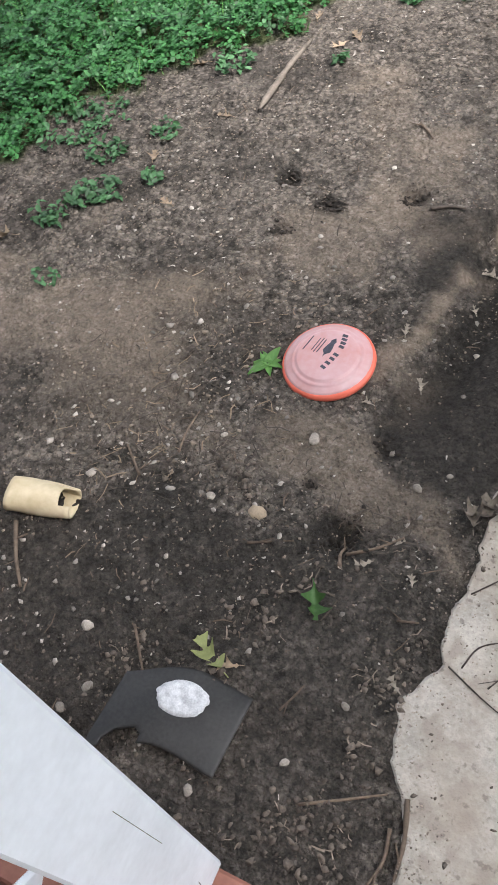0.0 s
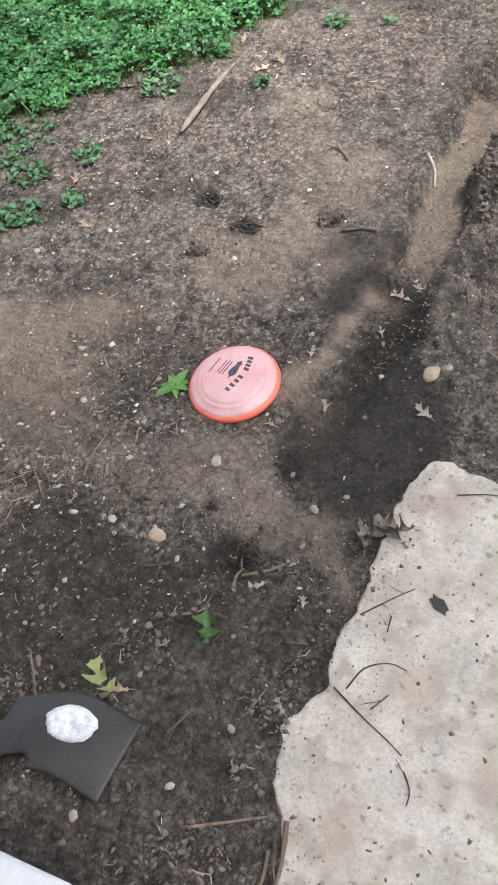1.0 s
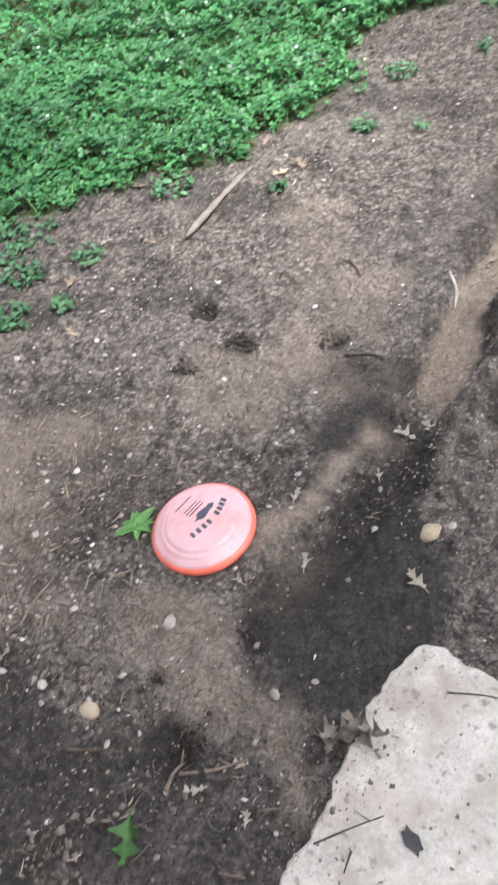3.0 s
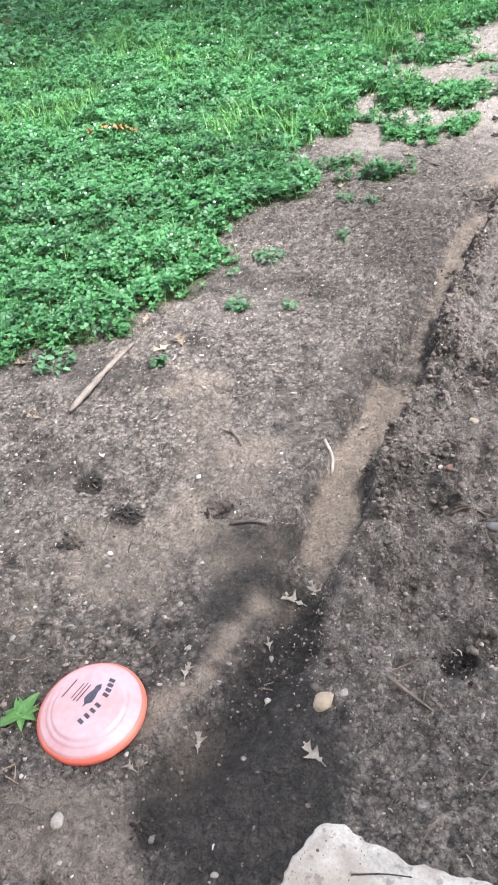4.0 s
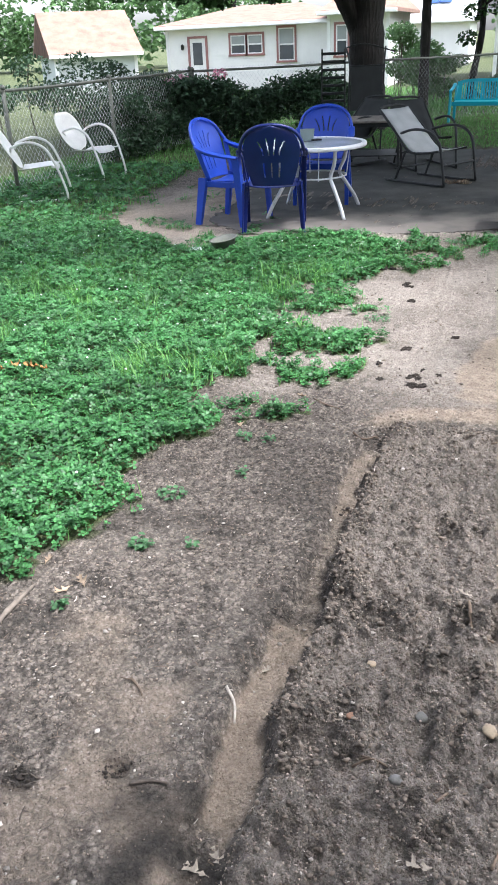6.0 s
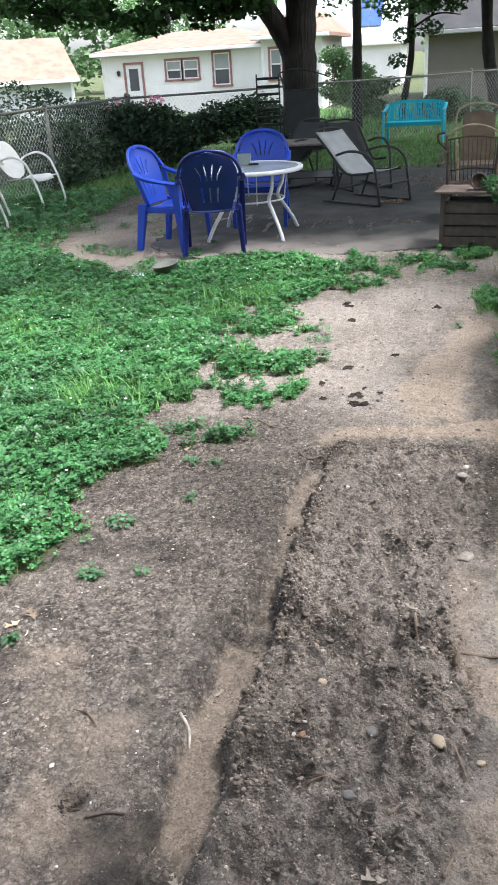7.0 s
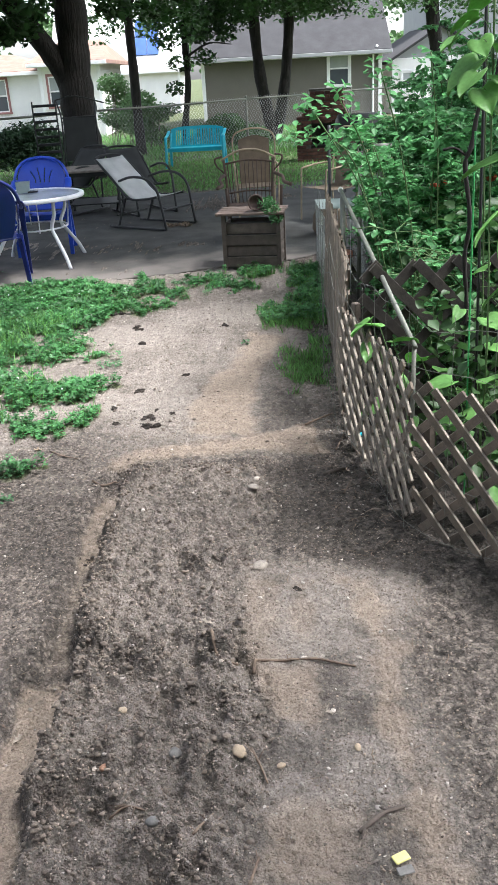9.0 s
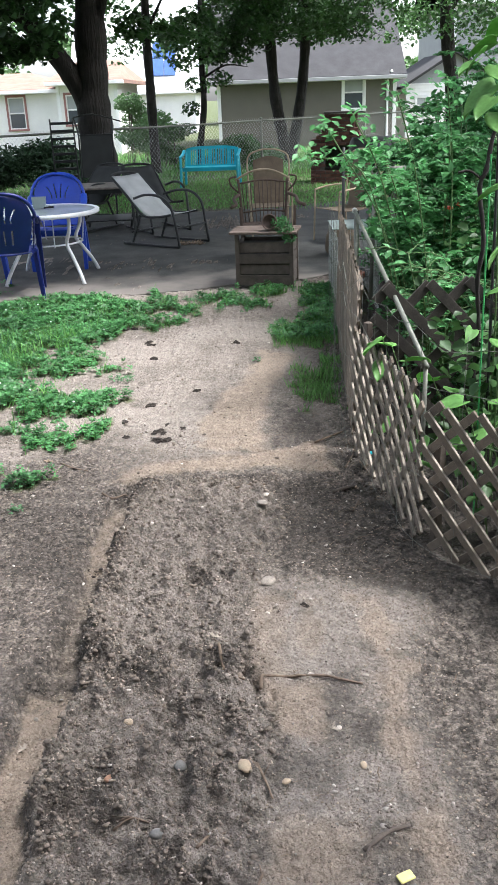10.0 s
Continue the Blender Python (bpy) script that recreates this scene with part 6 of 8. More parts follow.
tree("large dark shade tree with a thick trunk beside the patio", ([(-2.62, 18.0, -0.1), (-2.62, 18.0, 0.6), (-2.62, 18.0, 1.7), (-2.55, 18.0, 3.0), (-2.45, 18.0, 5.5)], 0.40, 0.24),
     [([(-2.7, 18.0, 1.7), (-2.98, 17.9, 2.25), (-3.5, 17.8, 2.95), (-4.4, 17.4, 4.0)], 0.24, 0.13), ([(-2.6, 18.0, 2.4), (-2.3, 17.9, 3.4), (-1.6, 17.6, 5.0)], 0.14, 0.07), ([(-3.4, 17.8, 3.1), (-4.6, 17.0, 3.3), (-6.2, 16.4, 3.0)], 0.06, 0.02)],
     (big_c, big_r), None, 0.14, 112000)
mc, mr = cloud(-3.2, 0.6, 20.5, 24.5, 2.9, 6.5, 30, 0.75, 5)
tree("slender shade tree with a leaning trunk behind the fence", ([(-1.90, 22.0, -0.1), (-1.93, 22.0, 0.5), (-1.93, 22.0, 2.0), (-1.93, 22.0, 3.4), (-1.8, 22.0, 5.5)], 0.13, 0.09), [([(-1.93, 22.0, 3.2), (-1.3, 21.8, 4.2)], 0.05, 0.02)], (mc, mr), None, 0.12, 7000)
mc, mr = cloud(-0.9, 2.6, 23.0, 26.5, 3.0, 6.5, 26, 0.7, 6)
mc += [(-1.1, 24.2, 1.5), (-0.95, 24.0, 2.1), (-0.5, 24.0, 2.7), (-1.25, 24.1, 2.6), (-0.3, 24.1, 2.2), (-1.3, 24.0, 1.0), (-0.2, 24.0, 3.0), (0.3, 23.9, 2.7), (-1.5, 24.2, 3.1)]
mr += [0.32, 0.36, 0.4, 0.4, 0.35, 0.3, 0.45, 0.35, 0.45]
tree("young tree with a crooked thin trunk behind the fence", ([(-1.0, 24.0, -0.1), (-0.93, 24.0, 0.6), (-0.78, 24.0, 1.6), (-0.8, 24.0, 2.5), (-0.75, 24.0, 4.2)], 0.10, 0.06), [([(-0.8, 24.0, 2.2), (-0.2, 23.9, 2.5), (0.4, 23.8, 2.45)], 0.035, 0.01), ([(-0.8, 24.0, 2.5), (-0.3, 24.0, 3.2), (0.2, 24.0, 3.8)], 0.03, 0.01)], (mc, mr), None, 0.10, 12000)
mc, mr = cloud(0.2, 5.0, 22.0, 28.0, 3.25, 7.0, 40, 0.8, 7)
tree("shade tree forked into two dark stems", ([(1.45, 25.0, -0.1), (1.43, 25.0, 0.15), (1.32, 25.0, 0.6), (1.1, 25.0, 1.8), (1.0, 25.0, 3.5), (1.1, 25.0, 5.0)], 0.2, 0.12), [([(1.45, 25.0, 0.1), (1.6, 25.0, 0.6), (1.82, 25.0, 1.8), (1.95, 25.0, 3.4), (1.9, 25.0, 5.0)], 0.17, 0.11)], (mc, mr), None, 0.12, 16000)
mc, mr = cloud(4.0, 8.5, 22.0, 27.0, 2.9, 7.0, 40, 0.8, 9)
tree("tall straight shade tree beyond the vegetable garden", ([(5.75, 24.0, -0.1), (5.7, 24.0, 1.5), (5.45, 24.0, 3.2), (5.3, 24.0, 6.0)], 0.2, 0.15), [([(5.4, 24, 3.4), (6.2, 23.8, 4.6)], 0.07, 0.03)], (mc, mr), None, 0.12, 8000)
# shrubs behind the back fence
def shrub(label, centres, radii, count, size, mat, high=0.0):
    s = thing("shrub", label, "shrub", "shrubs along the fences")
    rng = random.Random(count)
    for (x, y, z) in centres[:14]:
        part("stem", Geo().tube(arc([(x + rng.uniform(-0.15, 0.15), y, -0.03), (x + rng.uniform(-0.1, 0.1), y, z * 0.6), (x, y, z + 0.1)], 3), 0.012, 4), M["hedge_stem"], s)
    leaves("foliage", clump_points(centres, radii, count), nrng.uniform(size * 0.7, size * 1.3, count), M[mat], nrng, tilt=0.8, wide=0.6, parent=s)
    return s


rng = random.Random(33)
cs = [(-5.35 + 0.72 * k * 0.6 + rng.uniform(-0.2, 0.2), 15.65 + 0.36 * k + rng.uniform(-0.15, 0.3), rng.uniform(0.25, 0.95)) for k in range(6) for _ in range(7)]
shrub("dense dark green hedge along the back fence", cs, [0.40] * len(cs), 15000, 0.075, "hedge_leaf")
cs = [(-5.75 + rng.uniform(-0.1, 0.5) + 0.1 * k, 13.6 + 0.6 * k + rng.uniform(-0.3, 0.3), rng.uniform(0.2, 1.05)) for k in range(5) for _ in range(6)]
shrub("dense dark green hedge beside the white chairs", [(x - 0.55, y, z) for x, y, z in cs], [0.45] * len(cs), 14000, 0.075, "hedge_leaf")
cs = [(-7.4 + rng.uniform(-0.4, 0.3) + 0.05 * k, 9.0 + 1.1 * k + rng.uniform(-0.4, 0.4), rng.uniform(0.9, 1.45)) for k in range(7) for _ in range(3)]
shrub("loose leafy hedge rising above the fence", cs, [0.38] * len(cs), 5000, 0.07, "hedge_leaf")
cs = [(-3.2 + rng.uniform(-0.3, 0.3), 17.2 + rng.uniform(-0.3, 0.3), rng.uniform(0.2, 0.75)) for _ in range(9)]
shrub("dark green bush near the stored chairs", cs, [0.3] * len(cs), 2600, 0.07, "hedge_leaf")
for k, (x, y, z, n) in enumerate(((-1.9, 24.5, 0.9, 10), (-0.3, 23.3, 0.45, 10), (0.6, 24.0, 0.4, 9), (-2.6, 26.0, 1.2, 10))):
    cs = [(x + rng.uniform(-0.6, 0.6), y + rng.uniform(-0.4, 0.4), rng.uniform(0.15, 1.0) * z * 1.5) for _ in range(n)]
    shrub("leafy green bush behind the chain-link fence", cs, [0.42] * len(cs), 4200, 0.08, "far_leaf" if k in (0, 3) else "tree_leaf")
flowers = leaves("flower_heads", clump_points([(-5.75, 15.6, 1.05), (-5.6, 15.9, 1.1), (-5.0, 16.2, 1.15)], [0.16, 0.14, 0.18], 160), nrng.uniform(0.04, 0.07, 160), M["petal_pink"], nrng, 1.0, 0.9)
tagged(flowers, "pink flower heads in the dark hedge", "flowers", kind="stuff")
# woods in the distance
bc, br = [], []
for k in range(90):
    x = -46 + k * 1.05
    for _ in range(4):
        bc.append((x + rng.uniform(-1.2, 1.2), 66 + rng.uniform(-4, 6), rng.uniform(0.8, 7.0)))
        br.append(rng.uniform(1.0, 2.0))
woods = leaves("far_woods", clump_points(bc, br, 26000), nrng.uniform(0.3, 0.55, 26000), M["far_leaf"], nrng, 0.8, 0.8)
tagged(woods, "green trees in the distance behind the houses", "woods", kind="stuff")
bc, br = cloud(-15.5, -11.5, 42, 46, 0.8, 5.5, 26, 0.9, 44)
tree("leafy green tree behind the neighbouring houses", ([(-13.5, 44, -0.1), (-13.5, 44, 2), (-13.3, 44, 4.5)], 0.25, 0.12), [], (bc, br), None, 0.2, 3200, "far_leaf")
# an unseen oak added to shade the near yard, where oak leaves lie about
oc, orr = cloud(-5.5, 6.0, -4.5, 7.5, 5.2, 8.5, 70, 1.0, 81)
tree("unseen tall oak added to shade the near yard", ([(5.6, -0.6, -0.1), (5.6, -0.6, 1.5), (5.5, -0.5, 4.0), (5.0, -0.2, 7.5)], 0.3, 0.14), [([(5.5, -0.5, 4.2), (3.0, 0.5, 5.8), (0.5, 1.5, 6.6)], 0.13, 0.05), ([(5.5, -0.5, 4.5), (4.5, 2.5, 6.0), (3.5, 5.0, 6.8)], 0.12, 0.05)], (oc, orr), None, 0.2, 11000)

# ---- vegetable garden ----
def tomato(x, y, high, count, seed, spread=0.42, size=0.05):
    rng = random.Random(seed)
    plant = thing("tomato_plant", "tall leafy green tomato plant in the vegetable bed", "plant", "vegetable plants")
    centres, radii = [], []
    for k in range(5):
        stems = Geo()
        a = rng.uniform(0, 6.28)
        tip = (x + spread * math.cos(a) * rng.uniform(0.3, 1), y + spread * math.sin(a) * rng.uniform(0.3, 1), high * rng.uniform(0.72, 1.04))
        line = arc([(x + rng.uniform(-0.06, 0.06), y + rng.uniform(-0.06, 0.06), -0.02), (x + (tip[0] - x) * 0.35, y + (tip[1] - y) * 0.35, tip[2] * 0.5), tip], 5)
        stems.tube(line, 0.0038, 5)
        for p in line[2:]:
            for _ in range(3):
                b = rng.uniform(0, 6.28)
                r = rng.uniform(0.1, 0.24)
                q = p + Vector((r * math.cos(b), r * math.sin(b), rng.uniform(-0.05, 0.06)))
                stems.tube([p, p.lerp(q, 0.6) + Vector((0, 0, 0.02)), q], 0.0025, 4)
                for w in range(5):
                    centres.append(tuple(p.lerp(q, 0.35 + 0.17 * w)))
                    radii.append(0.05)
        part("stem", stems, M["stem"], plant, smooth=True)
    leaves("foliage", clump_points(centres, radii, count), nrng.uniform(size * 0.6, size * 1.3, count), M["tomato_leaf"], nrng, tilt=0.42, wide=0.6, parent=plant, long=1.05)
    return plant


spots = [(1.55, 5.6, 1.45, 2200), (2.05, 5.9, 1.6, 2200), (1.75, 6.6, 1.6, 2200), (2.35, 6.7, 1.85, 2200), (1.75, 7.5, 1.55, 2000), (2.3, 7.8, 1.8, 2000), (2.8, 7.4, 1.9, 2000), (2.0, 8.7, 1.7, 2000), (2.7, 8.9, 2.0, 2000), (3.2, 8.3, 2.0, 1800), (2.5, 10.0, 1.9, 1800), (3.3, 10.2, 2.1, 1800), (1.75, 5.1, 0.9, 900), (2.3, 5.2, 1.4, 1800), (3.0, 6.2, 1.9, 1600), (3.9, 9.0, 2.2, 1600)]
for k, (x, y, h, n) in enumerate(spots):
    tomato(x, y, h, int(n * 1.9), 100 + k, 0.42, 0.056)
for k, (x, y, h, n) in enumerate([(1.95, 5.5, 1.25, 2600), (2.5, 5.9, 1.55, 2600), (1.5, 6.2, 1.3, 2400), (2.0, 7.1, 1.6, 2200), (2.6, 6.4, 1.75, 2400), (3.2, 7.0, 1.95, 2000), (1.62, 8.2, 1.3, 1800), (2.9, 5.4, 1.7, 2200), (1.95, 4.75, 0.75, 1500), (2.5, 4.8, 1.2, 1800)]):
    tomato(x, y, h, int(n * 0.85), 140 + k, 0.5, 0.058)
tomato(1.33, 4.72, 1.0, 300, 300, spread=0.16, size=0.05)
# tall shoots that lean over the fence
shoot = thing("tomato_plant", "pale green tomato shoots leaning over the lattice", "plant", "vegetable plants")
g, cs = Geo(), []
for base, mid, tip in (((1.35, 5.2, 0), (1.12, 5.05, 1.0), (0.80, 5.0, 1.56)), ((1.3, 5.3, 0.2), (1.05, 5.2, 1.25), (0.72, 5.25, 1.42)), ((1.4, 5.3, 0.1), (1.15, 5.3, 1.2), (0.95, 5.2, 1.62)), ((1.45, 5.1, 0.1), (1.3, 5.1, 1.2), (1.15, 5.0, 1.72)), ((1.5, 5.2, 0.1), (1.5, 5.2, 1.2), (1.42, 5.1, 1.78))):
    line = arc([base, mid, tip], 6)
    part("stem", Geo().tube(line, 0.004, 5), M["stem"], shoot, smooth=True)
    cs += [tuple(p) for p in line[7:]] * 2 + [tip] * 2
leaves("foliage", clump_points(cs, [0.10] * len(cs), 300), nrng.uniform(0.03, 0.06, 300), M["tomato_leaf"], nrng, 0.4, 0.62, parent=shoot, long=1.15)
fruit = thing("tomato_plant", "tomato plant with ripening red fruit", "plant", "vegetable plants", m=pose(1.85, 6.05, 0))
part("stem", Geo().tube(arc([(0, 0, -0.02), (0.02, 0, 0.5), (0, 0.02, 1.2)], 4), 0.008, 5), M["stem"], fruit)
for x, y, z in ((-0.22, -0.2, 1.02), (-0.13, -0.18, 1.05), (-0.28, -0.1, 0.98), (0.1, -0.3, 1.08)):
    part("fruit", Geo().lathe([(0, -0.032), (0.025, -0.022), (0.036, 0), (0.026, 0.024), (0.0, 0.03)], 12, pose(x, y, z)), M["tomato"], fruit, "ripe red tomato", smooth=True)
    part("stalk", Geo().tube([(x, y, z + 0.028), (x * 0.5, y * 0.5, z + 0.1), (0.0, 0.01, 1.1)], 0.003, 4), M["stem"], fruit)


def heart_leaf(size, curl):
    """A broad bean leaf, its stalk end at the origin, pointing along +y."""
    def at(u, v):
        s = 2 * u - 1
        wide = 0.43 * size * (math.sin(math.pi * min(1, v * 0.92 + 0.08) ** 0.72)) ** 0.85 + 0.002
        return (wide * s, v * size - 0.10 * size * abs(s) * (1 - v), 0.10 * size * abs(s) - curl * size * v * v + 0.02 * size * math.sin(9 * v) * abs(s))
    g = Geo()
    shell(g, at, 8, 12, None, 0.0012)
    return g


bean = thing("bean_vine", "climbing bean vine with broad bright green leaves", "plant", "vegetable plants")
part("branch", Geo().tube(arc([(1.43, 4.2, -0.05), (1.415, 4.2, 0.45), (1.428, 4.21, 0.7), (1.405, 4.2, 0.92), (1.418, 4.19, 1.1), (1.388, 4.2, 1.32), (1.412, 4.2, 1.40), (1.438, 4.21, 1.55), (1.50, 4.2, 1.68), (1.52, 4.2, 1.95)], 4), [0.012, 0.008, 0.011, 0.009] * 7 + [0.008, 0.006, 0.009] * 3, 7), M["black_vine"], bean, "dark dead branch used as a support", smooth=True)
part("branch", Geo().tube(arc([(1.392, 4.2, 1.36), (1.34, 4.2, 1.395), (1.29, 4.19, 1.39)], 3), 0.0055, 6), M["black_vine"], bean, smooth=True)
for x, y, z in ((1.31, 3.7, 1.95), (1.36, 3.8, 2.0), (1.29, 3.55, 1.97)):
    part("vine", Geo().tube(arc([(x + 0.06, y + 0.05, -0.03), (x + 0.05, y, 0.7), (x + 0.03, y + 0.02, 1.3), (x, y, z)], 6), 0.0038, 5), M["stem"], bean, smooth=True)
part("stake", Geo().tube([(1.30, 3.6, -0.1), (1.265, 3.6, 1.5)], 0.0035, 6), M["green_twine"], bean, "thin green garden stake")
part("stake", Geo().tube([(1.37, 3.72, -0.1), (1.305, 3.7, 1.95)], 0.006, 6), M["dark_metal"], bean, "dark thin garden stake")
rng = random.Random(77)
big_leaves = [(1.19, 3.5, 1.83, 0.10, 95, 1), (1.17, 3.5, 1.80, 0.10, 120, 1), (1.24, 3.52, 1.86, 0.11, 60, 1), (1.25, 3.5, 1.79, 0.11, 170, 1), (1.25, 3.5, 1.73, 0.16, 110, 1), (1.31, 3.52, 1.75, 0.15, 240, 1), (1.23, 3.5, 1.69, 0.13, 125, 1), (1.26, 3.5, 1.64, 0.13, 170, 1), (1.31, 3.5, 1.68, 0.13, 210, 1), (1.27, 3.55, 1.92, 0.10, 30, 1), (1.31, 3.55, 1.58, 0.13, 220, 1), (1.36, 3.5, 1.42, 0.19, 100, 0.3), (1.38, 3.5, 1.22, 0.2, 110, 0.35), (1.36, 3.5, 1.14, 0.17, 150, 0.3), (1.22, 3.52, 0.88, 0.09, 160, 0.7), (1.37, 3.5, 0.97, 0.13, 90, 1), (1.36, 3.6, 0.80, 0.13, 200, 1), (1.33, 3.6, 1.0, 0.11, 20, 1)]
for x, y, z, size, turn, slim in big_leaves:
    part("leaf", heart_leaf(size * 0.88, rng.uniform(0.25, 0.6)), M["bean_leaf"], bean, smooth=True, m=pose(x, y + rng.uniform(-0.04, 0.06), z, rng.uniform(-30, 0), rng.uniform(-30, 30), turn) @ Matrix.Diagonal((slim, 1, 1, 1)))
    part("leaf_stalk", Geo().tube(arc([(x, y, z), (x + 0.04, y + 0.06, z - 0.02), (1.34, 3.72, z - 0.06)], 3), 0.0018, 4), M["stem"], bean)
low_bean = thing("bean_plant", "low bean plants pushing leaves through the lattice", "plant", "vegetable plants")
g = Geo()
low_leaves = [(0.95, 3.95, 0.735, 0.11, 100), (0.99, 3.95, 0.70, 0.11, 60), (0.96, 3.95, 0.63, 0.10, 150), (1.03, 3.85, 0.66, 0.12, -70), (1.16, 3.9, 0.57, 0.12, 10), (1.24, 3.9, 0.50, 0.13, -60), (1.35, 3.9, 0.41, 0.12, 200), (1.24, 3.8, 0.33, 0.12, 140), (1.31, 3.75, 0.29, 0.12, 30), (1.1, 3.8, 0.32, 0.11, 160), (1.2, 3.5, 0.60, 0.13, 100), (1.3, 3.4, 0.62, 0.13, 300), (1.3, 3.5, 0.45, 0.12, 80), (1.06, 4.0, 0.45, 0.11, 220), (1.04, 4.2, 0.25, 0.11, 100), (1.46, 3.5, 0.5, 0.13, 200), (1.48, 3.9, 0.45, 0.13, 130), (1.5, 3.9, 0.35, 0.12, 70), (1.42, 3.7, 0.68, 0.12, 180), (1.5, 3.4, 0.7, 0.13, 60), (1.15, 3.75, 0.2, 0.11, 40), (1.3, 3.3, 0.2, 0.12, 260)]
for x, y, z, size, turn in low_leaves:
    part("stem", Geo().tube(arc([(x + 0.1, y + 0.03, -0.02), (x + 0.06, y + 0.02, z * 0.7), (x, y, z)], 3), 0.0025, 4), M["stem"], low_bean)
    part("leaf", heart_leaf(size, rng.uniform(0.1, 0.4)), M["bean_leaf"], low_bean, smooth=True, m=pose(x, y, z, rng.uniform(-30, 20), rng.uniform(-25, 25), turn))

# a low thicket of leaves between the lattice and the tomatoes
thicket = thing("bean_plant", "dense dark green bean thicket behind the lattice", "plant", "vegetable plants")
trng = random.Random(9)
tc = [(trng.uniform(1.25, 2.2), trng.uniform(3.0, 5.2), trng.uniform(0.12, 0.72)) for _ in range(60)] + [(trng.uniform(1.6, 2.6), trng.uniform(3.6, 5.4), trng.uniform(0.5, 1.25)) for _ in range(50)]
leaves("foliage", clump_points(tc, [0.17] * len(tc), 3600), nrng.uniform(0.045, 0.09, 3600), M["tree_leaf"], nrng, tilt=0.45, wide=0.8, parent=thicket)
for x, y, z in tc[::4]:
    part("stem", Geo().tube(arc([(x + 0.05, y, -0.03), (x + 0.02, y + 0.03, z * 0.6), (x, y, z)], 3), 0.003, 4), M["stem"], thicket)

# plants on the planter and round the fence foot
pp = thing("potted_plant", "feathery light green plant spilling over the planter box", "plant")
leaves("foliage", clump_points([(0.66, 8.57, 0.62), (0.70, 8.52, 0.56), (0.74, 8.5, 0.48), (0.62, 8.6, 0.58)], [0.09, 0.09, 0.07, 0.07], 420), nrng.uniform(0.03, 0.07, 420), M["tomato_leaf"], nrng, 0.6, 0.25, parent=pp)
part("stem", Geo().tube(arc([(0.68, 8.62, 0.545), (0.68, 8.56, 0.62), (0.73, 8.51, 0.5)], 4), 0.004, 4).tube(arc([(0.66, 8.62, 0.545), (0.63, 8.58, 0.62), (0.60, 8.56, 0.6)], 4), 0.004, 4), M["stem"], pp)

# ---- clover, grass and weeds ----
def scatter(x0, x1, y0, y1, per, mask, seed, clear=()):
    r = np.random.default_rng(seed)
    n = int((x1 - x0) * (y1 - y0) * per)
    x, y = r.uniform(x0, x1, n), r.uniform(y0, y1, n)
    ok = r.uniform(0, 1, n) < mask(x, y)
    return x[ok], y[ok], r


def weeds_low(x, y):
    return turf_mask(x, y) * np.clip(0.45 + 1.1 * fbm(x * 2.3, y * 2.3, 91, 3), 0, 1)


def trefoils(name, places, sizes, mat, rng, tilt=0.35, fine=True):
    """Clover leaves: three round leaflets round one stalk, each of two quads, or of one where they are far off."""
    k = len(places)
    places, s = np.asarray(places, float), np.asarray(sizes, float)[:, None]
    nrm = np.array([0, 0, 1.0]) + rng.normal(0, tilt, (k, 3))
    nrm /= np.linalg.norm(nrm, axis=1, keepdims=True)
    way = rng.normal(0, 1, (k, 3))
    way -= nrm * (way * nrm).sum(1, keepdims=True)
    way /= np.linalg.norm(way, axis=1, keepdims=True)
    side = np.cross(nrm, way)
    cols = []
    for j in range(3):
        a = 2 * math.pi * j / 3
        d, e = way * math.cos(a) + side * math.sin(a), side * math.cos(a) - way * math.sin(a)
        lift = nrm * s * rng.uniform(-0.05, 0.35, (k, 1))
        if fine:
            cols += [places, places + s * (0.45 * d + 0.40 * e) + lift * 0.6, places + s * (0.85 * d + 0.36 * e) + lift, places + s * 0.93 * d + lift * 0.7, places + s * (0.85 * d - 0.36 * e) + lift, places + s * (0.45 * d - 0.40 * e) + lift * 0.6]
        else:
            cols += [places, places + s * (0.62 * d + 0.46 * e) + lift, places + s * 0.98 * d + lift * 0.6, places + s * (0.62 * d - 0.46 * e) + lift]
    verts = np.stack(cols, 1).reshape(-1, 3)
    one = np.array([0, 1, 2, 3, 0, 3, 4, 5]) if fine else np.arange(4)
    count = len(cols)
    quad = np.concatenate([one + count // 3 * j for j in range(3)])
    return new(name, fast_mesh(name, verts, (np.arange(k)[:, None] * count + quad).ravel(), 4, mat))


def mound(x, y):
    """How high the clover stands over the soil."""
    return (0.25 + 0.75 * turf_mask(x, y)) * (0.45 + 0.75 * ramp(fbm(x * 8, y * 8, 95, 3), 0.32, 0.66))


for (x0, x1, y0, y1, per, size, high) in ((-2.6, -0.9, 1.5, 3.9, 6200, 0.0165, 0.075), (-3.6, -0.3, 3.9, 6.6, 6000, 0.0175, 0.07), (-4.6, 1.3, 6.6, 9.0, 3800, 0.021, 0.065), (-6.4, -2.0, 9.0, 13.0, 260, 0.045, 0.07), (-7.0, -2.6, 0.6, 3.9, 600, 0.036, 0.08), (-7.0, -3.6, 3.9, 6.6, 600, 0.038, 0.08), (-7.0, -4.6, 6.6, 9.0, 450, 0.042, 0.08)):
    x, y, r = scatter(x0, x1, y0, y1, per, weeds_low, int(per))
    z = height(x, y) + 0.004 + high * mound(x, y) * r.uniform(0.1, 1.0, len(x)) ** 0.6
    ob = trefoils("clover", np.stack([x, y, z], 1), r.uniform(size * 0.6, size * 1.35, len(x)), M["clover"], r, 0.35, per == 6200)
    tagged(ob, "low green clover and weeds covering the soil", "ground cover", kind="stuff")
